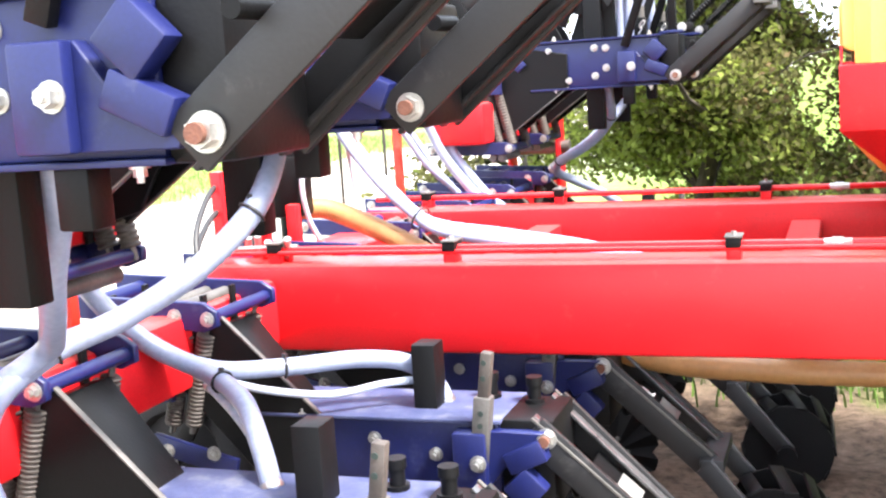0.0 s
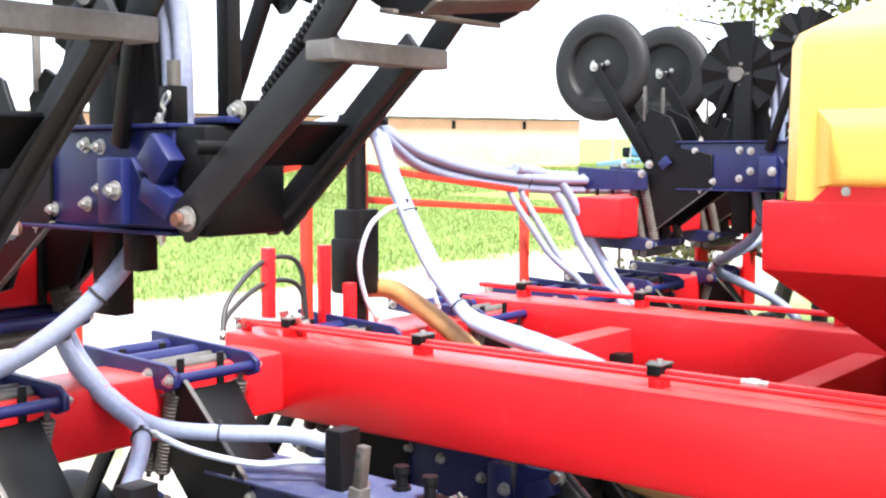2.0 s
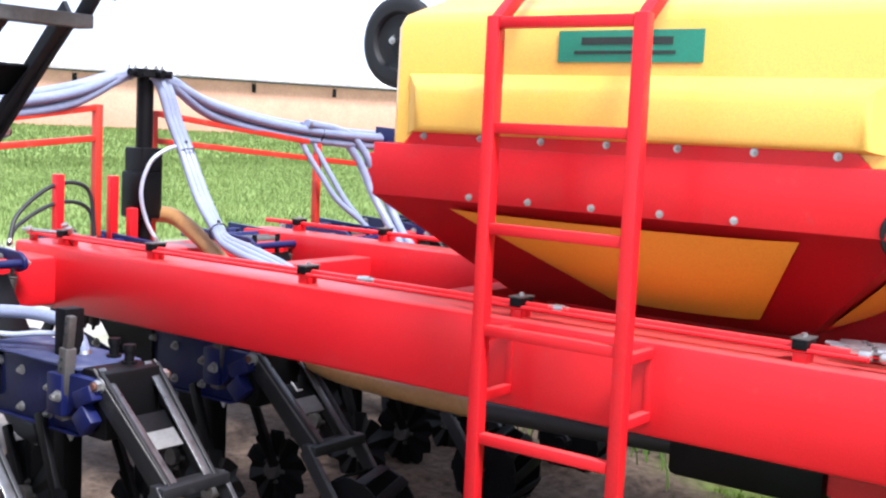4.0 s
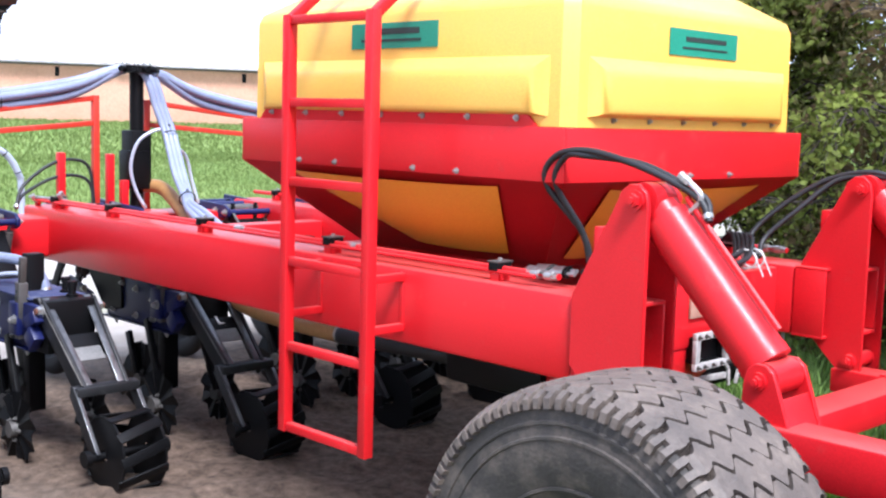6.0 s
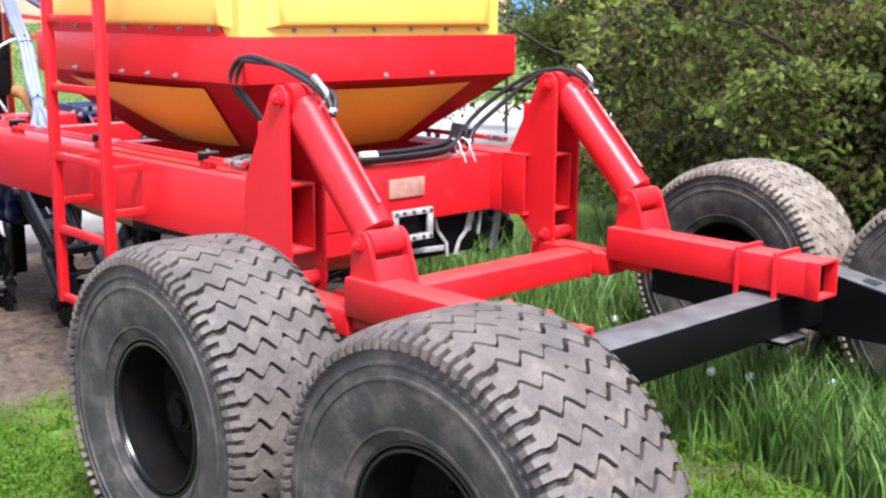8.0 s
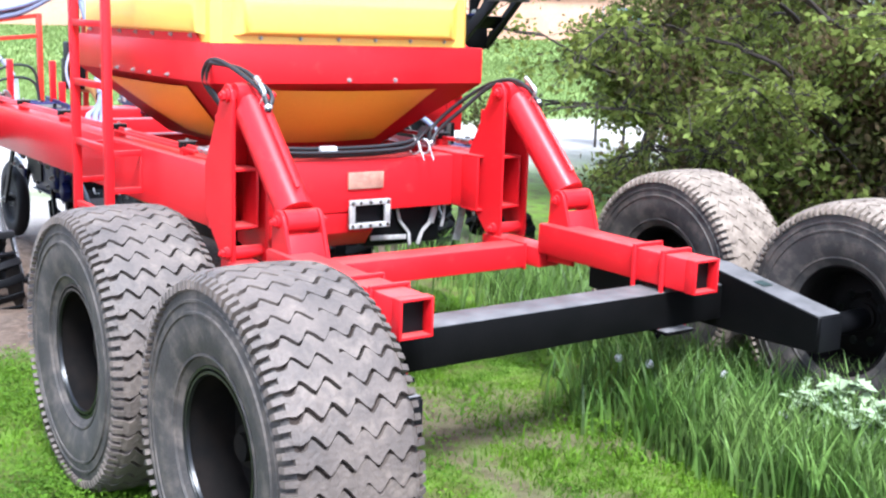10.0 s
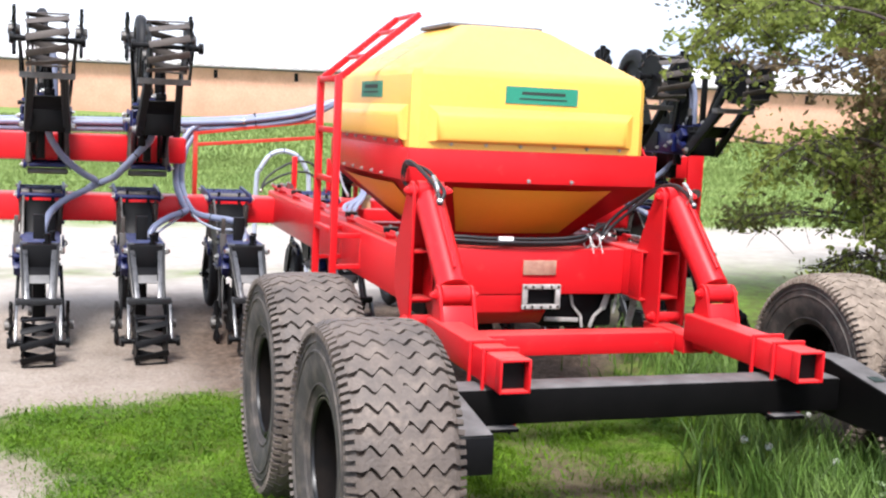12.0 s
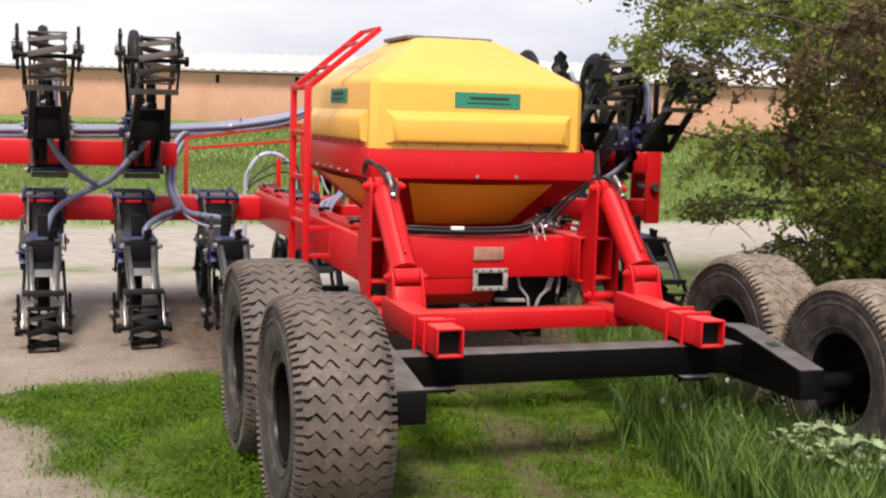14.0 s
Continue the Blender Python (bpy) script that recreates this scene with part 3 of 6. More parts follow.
# ---- barn behind the meadow ----
def build_barn():
    foot, along, back = Vector((-64.4, 25.2, 0)), Vector((0.423, 0.906, 0)), Vector((-0.906, 0.423, 0))
    e = thing("barn", foot + Vector((0, 0, 1.2)), "long low barn with pinkish walls and a pale corrugated roof", "barn")
    m = Matrix((along, -back, Vector((0, 0, 1)))).transposed().to_4x4()
    m.translation = foot
    s0, s1 = -62.0, 46.6
    bm = B()
    box(bm, s0, s1, -10, 0, 0.6, 4.62, 0.03, m)
    part("wall", bm, BRICK_FAR, e, "pinkish plastered brick wall")
    bm = B()
    n = int((s1 - s0) / 0.18)
    lines = []
    for y, z in ((0.8, 4.74), (-5.0, 6.1), (-10.8, 4.74)):
        lines.append([bm.verts.new(m @ Vector((s0 - 0.4 + i * 0.18, y, z + 0.06 * math.sin(i * math.pi / 2)))) for i in range(n + 4)])
    for a, c in zip(lines, lines[1:]):
        for i in range(n + 3):
            bm.faces.new((a[i], a[i + 1], c[i + 1], c[i]))
    bmesh.ops.solidify(bm, geom=bm.faces[:], thickness=0.09)
    part("roof", bm, ROOFING, e, "pale grey corrugated roof sheets")
    for k in range(19):
        x = s0 + 3 + k * 5.6
        part("vent", box(B(), x, x + 0.25, 0, 0.06, 3.85, 4.4, 0.0, m), BLACK, e, "small dark wall vent")
    bm = B()
    box(bm, s0, s1, 0.004, 0.05, 4.49, 4.62, 0.0, m)
    part("fascia", bm, BARE, e, "grey eaves board")


build_barn()


# ---- hazy woods on the horizon ----
def build_woods():
    n = 40
    V, F = [], []
    for i in range(n + 1):
        a = radians(118) + radians(9) * i / n
        h = 3.2 + 1.4 * math.sin(i * 0.31) + 0.9 * math.sin(i * 1.17 + 1) + 0.5 * math.sin(i * 2.9)
        for r, z in ((520, 8), (524, 13 + h * 0.6), (532, 14 + h), (560, 14.5 + h)):
            V.append((r * math.cos(a), r * math.sin(a), z))
    for i in range(n):
        for k in range(3):
            q = i * 4 + k
            F.append((q, q + 4, q + 5, q + 1))
    me = bpy.data.meshes.new("far_woods")
    me.from_pydata(V, [], F)
    me.materials.append(HAZE_WOOD)
    me.shade_smooth()
    tagged(new("far_woods", me), "hazy grey-green woods along the horizon", "woods", kind="stuff")


build_woods()


# ---- trees and hedge ----
def build_tree(loc, height, spread, leaves, mats, seed, label, trunk_r=0.11, droop=0.25, leaf=0.040, low=0.25):
    rng = random.Random(seed)
    e = thing("tree", loc, label, "tree")
    base = Vector(loc)
    bm = B()
    tips = []

    def limb(p, d, length, r, depth):
        pts, q = [p.copy()], d.normalized()
        steps = 5
        for i in range(steps):
            q = (q + Vector((rng.uniform(-.28, .28), rng.uniform(-.28, .28), rng.uniform(-.15, .2) - (droop * 0.35 if depth > 1 else 0)))).normalized()
            pts.append(pts[-1] + q * (length / steps))
        tube(bm, pts, r, 6 if depth else 9, taper=[1 - 0.75 * i / steps for i in range(steps + 1)])
        if depth >= 2:
            tips.extend((pts[i], q) for i in range(1, steps + 1))
        if depth < 3:
            for k in range(5 if depth else 11):
                i = rng.randint(1 if depth else 1, steps)
                a = rng.uniform(0, 6.28)
                out = Vector((math.cos(a), math.sin(a), rng.uniform(-0.15, 0.75) - (droop if depth else 0.1)))
                limb(pts[i], (out + q * 0.4), length * rng.uniform(0.42, 0.62) if depth else spread * rng.uniform(0.55, 1.0), r * (0.45 if depth else 0.4) , depth + 1)

    limb(base + Vector((0, 0, -0.05)), Vector((0, 0, 1)), height * 0.8, trunk_r, 0)
    part("trunk", bm, BARK, e, "grey-brown trunk with branching limbs")
    nrng = np.random.RandomState(seed)
    P = np.array([t[0] for t in tips])
    # leaves gather in clumps along the boughs, with thin places between
    k1, k2, k3 = (nrng.normal(0, 1, (3, 3)) * np.array([2.4, 2.4, 3.6]))
    field = np.sin(P @ k1 + seed) + np.sin(P @ k2 + 1.3 * seed) + np.sin(P @ k3 + 0.7 * seed)
    thin = 1 if height > 3 else 0
    weight = np.clip(0.68 + 0.55 * field, 0.04, 2.0) ** (1.5 if thin else 0.7)
    tone = np.argsort(np.argsort(np.sin(P @ k2 * 0.8 + 2.0) + np.sin(P @ k1 * 1.1) + nrng.normal(0, 0.55, len(P))))
    tone = tone * len(mats) // len(P)
    for mi, mat in enumerate(mats):
        w = weight * np.where(tone == mi, 1.0, 0.12)
        n = int(leaves * w.sum() / (weight.sum() * (1 + 0.12 * (len(mats) - 1))))
        c = P[nrng.choice(len(P), n, p=w / w.sum())] + nrng.normal(0, 1, (n, 3)) * np.array([0.13, 0.13, 0.11])
        c = c[c[:, 2] > base.z + low]
        n = len(c)
        a = nrng.normal(0, 1, (n, 3))
        a /= np.linalg.norm(a, axis=1)[:, None]
        b = np.cross(a, nrng.normal(0, 1, (n, 3)))
        b /= np.linalg.norm(b, axis=1)[:, None]
        s = leaf * nrng.uniform(0.55, 1.3, n)[:, None]
        q = np.stack([c - a * s, c - b * s * 0.55 + np.cross(a, b) * s * 0.12, c + a * s, c + b * s * 0.55 + np.cross(a, b) * s * 0.12], 1).reshape(-1, 3)
        f = (np.arange(n) * 4)[:, None] + np.arange(4)
        me = bpy.data.meshes.new("crown")
        me.from_pydata((q - np.array(base)).tolist(), [], f.tolist())
        me.materials.append(mat)
        ob = new("crown", me)
        ob.parent = e
        ORIGIN[ob] = base
    return e


build_tree((-3.5, 6.5, 0), 4.8, 2.35, 66000, [LEAF, LEAF_DARK, LEAF], 101, "leafy green hedge tree with gaps of light", low=0.3)
build_tree((-0.9, 6.0, 0), 5.2, 2.8, 46000, [LEAF_RED, LEAF, LEAF_RED, LEAF_DARK], 102, "spreading thorn tree with reddish twigs and leaves", low=0.35, droop=0.35)
build_tree((1.9, 6.3, 0), 5.0, 2.6, 38000, [LEAF_DARK, LEAF, LEAF_RED], 103, "dark dense hedge tree behind the wheels", low=0.2)
build_tree((-5.9, 8.2, 0), 5.4, 2.2, 14000, [LEAF, LEAF_DARK], 104, "thin young tree with bright leaves", low=0.8)
build_tree((4.3, 6.2, 0), 5.0, 2.8, 36000, [LEAF, LEAF_RED, LEAF_DARK], 105, "dark hedge tree with low branches", low=0.2)
build_tree((-1.6, 5.0, 0), 2.0, 1.5, 30000, [LEAF_RED, LEAF_DARK, LEAF], 106, "low brownish shrub at the hedge's foot", trunk_r=0.05, low=0.1)
build_tree((0.6, 4.7, 0), 1.9, 1.4, 28000, [LEAF_DARK, LEAF_RED, LEAF], 107, "low dark shrub under the hedge trees", trunk_r=0.05, low=0.1)
build_tree((-3.3, 6.4, 0), 2.3, 1.5, 26000, [LEAF, LEAF, LEAF_DARK], 108, "bright green bush filling the hedge", trunk_r=0.05, low=0.1)


def build_bough_tree(loc, label, boughs, seed, leaf=0.033):
    """A tree whose long boughs reach out over the yard: each bough bears drooping twigs with leaves."""
    rng, nrng = random.Random(seed), np.random.RandomState(seed)
    e = thing("tree", loc, label, "tree")
    base = Vector(loc)
    wood = tube(B(), smooth_line([base + Vector((0, 0, -0.05)), base + Vector((0.05, 0.03, 0.9)), base + Vector((-0.02, -0.05, 2.1)), base + Vector((-0.1, 0.1, 3.6))], 5), 0.10, 9, taper=[1 - 0.7 * i / 15 for i in range(16)])
    for pts, count, mat in boughs:
        line = [Vector(p) for p in smooth_line(pts, 6)]
        m = len(line)
        line = [p + Vector((rng.uniform(-.03, .03), rng.uniform(-.03, .03), rng.uniform(-.03, .03))) for p in line]
        tube(wood, line, 0.020, 7, taper=[1 - 0.8 * i / (m - 1) for i in range(m)])
        spots = []
        for k in range(26):
            i = rng.randint(m // 4, m - 2)
            d = (line[i + 1] - line[i]).normalized()
            a = rng.uniform(0, 6.28)
            q = (d * 0.8 + Vector((math.cos(a), math.sin(a), rng.uniform(-0.5, 0.6)))).normalized()
            p, twig = line[i].copy(), [line[i].copy()]
            length = rng.uniform(0.25, 0.62)
            for j in range(5):
                q = (q + Vector((rng.uniform(-.25, .25), rng.uniform(-.25, .25), rng.uniform(-.28, .12)))).normalized()
                p = p + q * (length / 5)
                twig.append(p.copy())
                spots.append(p.copy())
            tube(wood, twig, 0.009, 5, taper=[1 - 0.75 * j / 5 for j in range(6)])
            for j in (2, 3, 4, 5):
                v = (q + Vector((rng.uniform(-1, 1), rng.uniform(-1, 1), rng.uniform(-.8, .4)))).normalized() * rng.uniform(0.1, 0.22)
                tube(wood, [twig[j], twig[j] + v * 0.5 + Vector((0, 0, 0.01)), twig[j] + v], 0.004, 4)
                spots += [twig[j] + v * f for f in (0.4, 0.7, 1.0)]
        P = np.array([tuple(p) for p in spots])
        w = nrng.uniform(0.1, 1.0, len(P)) ** 2
        c = P[nrng.choice(len(P), count, p=w / w.sum())] + nrng.normal(0, 0.032, (count, 3))
        a = nrng.normal(0, 1, (count, 3)) * np.array([1, 1, 0.7]) - np.array([0, 0, 0.4])
        a /= np.linalg.norm(a, axis=1)[:, None]
        b = np.cross(a, nrng.normal(0, 1, (count, 3)))
        b /= np.linalg.norm(b, axis=1)[:, None]
        n = np.cross(a, b)
        s = leaf * nrng.uniform(0.55, 1.25, count)[:, None]
        q = np.stack([c - a * s, c - a * s * 0.2 - b * s * 0.52 + n * s * 0.15, c + a * s * 0.5 - b * s * 0.36 + n * s * 0.1, c + a * s, c + a * s * 0.5 + b * s * 0.36 + n * s * 0.1, c - a * s * 0.2 + b * s * 0.52 + n * s * 0.15], 1).reshape(-1, 3)
        me = bpy.data.meshes.new("crown")
        me.from_pydata((q - np.array(base)).tolist(), [], ((np.arange(count) * 6)[:, None] + np.arange(6)).tolist())
        me.materials.append(mat)
        ob = new("crown", me)
        ob.parent = e
        ORIGIN[ob] = base
    part("trunk", wood, BARK, e, "dark trunk with long thin boughs")


build_bough_tree((0.5, 4.5, 0), "thorn tree whose leafy boughs overhang the yard", [
    ([(0.48, 4.45, 1.90), (-0.19, 3.62, 2.60), (-0.98, 2.75, 3.00), (-1.63, 2.20, 2.95)], 1700, LEAF),
    ([(0.45, 4.40, 2.20), (-0.19, 3.23, 2.95), (-0.70, 2.34, 3.15), (-1.23, 2.00, 2.85)], 1700, LEAF),
    ([(0.45, 4.50, 2.60), (-0.45, 3.94, 3.20), (-1.08, 3.35, 3.35), (-1.78, 2.75, 3.25)], 1500, LEAF),
    ([(0.45, 4.40, 1.50), (-0.15, 3.42, 1.95), (-0.45, 2.83, 2.10), (-0.57, 2.44, 2.00)], 1300, LEAF),
    ([(0.45, 4.40, 1.90), (0.24, 3.41, 2.50), (0.15, 2.81, 2.75), (-0.19, 2.32, 2.60)], 1000, LEAF_RED),
    ([(0.45, 4.40, 2.30), (0.70, 3.50, 2.80), (0.90, 2.90, 3.00), (0.85, 2.40, 2.90)], 1000, LEAF_RED),
    ([(0.45, 4.40, 1.20), (0.32, 3.71, 1.60), (0.41, 3.20, 1.70), (0.60, 2.80, 1.60)], 1300, LEAF),
    ([(0.41, 4.40, 0.90), (-0.36, 3.73, 1.20), (-0.98, 3.35, 1.40), (-1.68, 3.10, 1.45)], 420, LEAF),
    ([(0.41, 4.40, 0.80), (-0.28, 3.93, 1.00), (-0.79, 3.75, 1.10), (-1.28, 3.55, 1.05)], 300, LEAF),
    ([(0.50, 4.40, 1.70), (1.10, 3.80, 2.10), (1.50, 3.30, 2.20), (1.80, 2.90, 2.05)], 1300, LEAF)], 111)


# ---- the seeder's frame ----
def build_frame():
    e = thing("seeder_frame", (-2.2, 0, 0.94), "glossy red welded steel frame of a seed drill", "frame")
    for s in (-1, 1):
        bm = B()
        box(bm, -4.66, 0.135, s * 0.845 - 0.155, s * 0.845 + 0.095, 0.945, 1.285, 0.022)
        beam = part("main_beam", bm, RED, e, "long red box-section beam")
        # the beam's open front end
        yb = s * 0.845 - 0.03
        bm = B()
        for a in ((yb - 0.125, yb + 0.125, 1.273, 1.285), (yb - 0.125, yb + 0.125, 0.945, 0.957), (yb - 0.125, yb - 0.113, 0.957, 1.273), (yb + 0.113, yb + 0.125, 0.957, 1.273)):
            box(bm, 0.137, 0.298, *a, 0.002)
        part("beam_mouth", bm, RED, beam, "open hollow front end of the beam")
        # side plates of the lift tower, either side of the beam
        yc = s * 0.875 - 0.035
        outline = [(0.335, 1.66), (0.35, 1.70), (0.39, 1.73), (0.43, 1.73), (0.465, 1.70), (0.475, 1.65), (0.475, 0.80), (0.36, 0.80), (0.14, 1.02), (0.14, 1.29)]
        for y in (yc - 0.105, yc + 0.085):
            part("tower_plate", plate(B(), outline, y, y + 0.02), RED, e)
        bm = B()
        box(bm, 0.22, 0.26, yc - 0.084, yc + 0.084, 1.29, 1.56, 0.004)
        part("tower_web", bm, RED, e)
        # square socket between the plates, open to the front
        bm = B()
        for a in ((0.30, 0.465, yc - 0.084, yc + 0.05, 0.985, 1.0), (0.30, 0.465, yc - 0.084, yc + 0.05, 1.285, 1.30), (0.30, 0.465, yc + 0.036, yc + 0.05, 1.001, 1.284)):
            box(bm, *a, 0.003)
        part("socket", bm, RED, e, "red square socket open to the front")
        # pins
        bm = B()
        cyl(bm, (0.425, yc - 0.118, 1.672), (0.425, yc + 0.13, 1.672), 0.034, 18)
        nut(bm, (0.425, yc - 0.118, 1.672), (0, -1, 0), 0.026, 0.02)
        nut(bm, (0.425, yc + 0.13, 1.672), (0, 1, 0), 0.022, 0.02)
        part("tower_pin", bm, RED, e)
        bm = B()
        cyl(bm, (0.42, yc - 0.125, 0.855), (0.42, yc + 0.125, 0.855), 0.035, 18)
        nut(bm, (0.42, yc - 0.125, 0.855), (0, -1, 0), 0.022, 0.016)
        part("arm_pin", bm, RED, e)
    bm = B()
    box(bm, -0.13, 0.05, -0.749, 0.689, 0.95, 1.27, 0.015)
    part("front_crossbeam", bm, RED, e)
    for x in (-2.35, -3.6):
        bm = B()
        box(bm, x - 0.07, x + 0.07, -0.749, 0.689, 1.0, 1.2, 0.012)
        part("crossbeam", bm, RED, e)
    # trough of the air duct hanging behind the front crossbeam
    bm = B()
    outline = [(-0.6, 0.949), (0.04, 0.949), (0.04, 0.83), (-0.05, 0.735), (-0.6, 0.80)]
    plate(bm, outline, -0.62, 0.11)
    part("air_box", bm, RED, e)
    bm = B()
    box(bm, 0.052, 0.066, -0.08, 0.165, 1.09, 1.19, 0.003)
    part("name_plate", bm, TAN, e, "weathered brownish plate on the crossbeam")
    # black boxes added for the shadow and indistinct gear beneath the frame
    each("dark_filler", [box(B(), -0.75, -0.06, 0.12, 0.68, 0.70, 0.95, 0.03), box(B(), -0.9, -0.3, -0.66, -0.3, 0.72, 0.95, 0.03)], BLACK, e, "black box filling the shadowed gear space under the frame")
    # dusty straps hanging in front of the black boxes
    for w, pts in ((0.02, ((0.33, 0.945), (0.35, 0.86), (0.42, 0.78), (0.43, 0.70))), (0.045, ((0.62, 0.945), (0.585, 0.83))), (0.024, ((0.58, 0.835), (0.52, 0.78), (0.49, 0.70))),
                   (0.02, ((0.69, 0.945), (0.685, 0.88), (0.67, 0.80))), (0.055, ((0.83, 0.943), (0.825, 0.85), (0.79, 0.70))), (0.022, ((0.91, 0.943), (0.925, 0.85))), (0.03, ((0.14, 0.765), (0.40, 0.755)))):
        bm = B()
        for (ya, za), (yb, zb) in zip(pts, pts[1:]):
            bar(bm, (-0.035, ya, za), (-0.035, yb, zb), 0.012, w, 0.003, up=(0, 1, 0.3))
        part("strap", bm, PALE_DUST, e, "pale dusty strap")
    # flanged duct mouth
    y0, y1, z0, z1 = -0.093, 0.187, 0.86, 1.03
    bm = B()
    for a in ((y0, y1, z1 - 0.032, z1), (y0, y1, z0, z0 + 0.032), (y0, y0 + 0.036, z0 + 0.033, z1 - 0.033), (y1 - 0.036, y1, z0 + 0.033, z1 - 0.033)):
        box(bm, 0.09, 0.112, *a, 0.003)
    flange = part("duct_flange", bm, PALE_DUST, e, "square bare-metal duct flange")
    for y in (y0 + 0.018, -0.02, 0.047, 0.115, y1 - 0.018):
        each("flange_bolt", [nut(B(), (0.112, y, z), (1, 0, 0), 0.007, 0.006) for z in (z0 + 0.016, z1 - 0.016)], SPRING, flange)
    bm = B()
    for a in ((y0 + 0.03, y0 + 0.036, z0 + 0.03, z1 - 0.03), (y1 - 0.036, y1 - 0.03, z0 + 0.03, z1 - 0.03), (y0 + 0.036, y1 - 0.036, z0 + 0.026, z0 + 0.032), (y0 + 0.036, y1 - 0.036, z1 - 0.032, z1 - 0.026)):
        box(bm, -0.10, 0.09, *a, 0.0)
    # black sheet closes the throat in place of the shade of its depth
    box(bm, 0.054, 0.06, y0 + 0.037, y1 - 0.037, z0 + 0.033, z1 - 0.033, 0.0)
    part("duct_throat", bm, BLACK, e)
    return e


frame_root = build_frame()


def build_pipe(s):
    """The pipe run along the top of a beam, with its clamps and couplings."""
    y = s * 0.888 - 0.033
    e = thing("hydraulic_pipe", (-2.0, y, 1.285), "thin red hydraulic pipe clipped along the beam", "pipe", "pipes on the beams")
    part("pipe", tube(B(), [Vector((x, y + 0.004 * math.sin(x * 2), 1.335)) for x in np.linspace(-4.6, 0.0, 24)], 0.014, 8), RED, e)
    part("second_pipe", tube(B(), [Vector((x, y + s * 0.035, 1.327)) for x in np.linspace(-4.6, -0.1, 24)], 0.009, 8), RED, e)
    for x in (-4.3, -3.57, -2.54, -1.42, -0.32):
        bm = B()
        box(bm, x - 0.025, x + 0.025, y - 0.035, y + 0.035, 1.28, 1.325, 0.003)
        clamp = part("clamp", bm, RED, e)
        bm = B()
        box(bm, x - 0.026, x + 0.026, y - 0.045, y + 0.045, 1.326, 1.362, 0.004)
        part("clamp_block", bm, BLACK, clamp, "black plastic clamp block")
        part("clamp_cap", box(B(), x - 0.03, x + 0.03, y - 0.048, y + 0.048, 1.362, 1.368, 0.001), BARE, clamp, "dull metal clamp cap")
        part("bolt", cyl(B(), (x, y, 1.368), (x, y, 1.380), 0.010, 6), ZINC, clamp)
    for x in (-2.2, -1.25, -0.12, -0.05):
        bm = B()
        cyl(bm, (x - 0.045, y, 1.335), (x + 0.045, y, 1.335), 0.016, 6)
        cyl(bm, (x - 0.018, y, 1.335), (x + 0.018, y, 1.335), 0.020, 14)
        part("coupling", bm, ZINC, e, "bright plated coupling")


for side in (-1, 1):
    build_pipe(side)


def build_toolbar(name, z, y0, y1, label, dx=0.0):
    e = thing(name, (-4.77, (y0 + y1) / 2, z - 0.13), label, "toolbar")
    bm = B()
    box(bm, -4.94 + dx, -4.60 + dx, y0, y1, z - 0.13, z + 0.13, 0.028)
    part("bar", bm, RED, e)
    for y in (y0, y1):
        part("end_plate", box(B(), -4.925 + dx, -4.615 + dx, y - 0.006 if y == y0 else y - 0.002, y + 0.002 if y == y0 else y + 0.006, z - 0.115, z + 0.115, 0.002), RED, e)
    return e


build_toolbar("toolbar", 1.10, -3.84, 3.84, "long red toolbar lying across the frame", 0.32)
build_toolbar("folded_toolbar", 1.675, -3.84, -1.89, "red wing toolbar folded back over the lower one", 0.32)
build_toolbar("folded_toolbar", 1.675, 1.89, 3.84, "red wing toolbar folded back over the lower one", 0.32)


def build_hinge(s):
    e = thing("wing_hinge", (-4.45, s * 3.84, 0.97), "red hinge plates joining both toolbars", "hinge", "wing hinges")
    for x in (-4.66, -4.275):
        bm = B()
        box(bm, x, x + 0.03, s * 3.80 - 0.10, s * 3.80 + 0.10, 0.94, 1.82, 0.01)
        part("hinge_plate", bm, RED, e)
    bm = B()
    cyl(bm, (-4.72, s * 3.80, 1.39), (-4.18, s * 3.80, 1.39), 0.05, 18)
    part("hinge_pin", bm, BARE, e)


for side in (-1, 1):
    build_hinge(side)


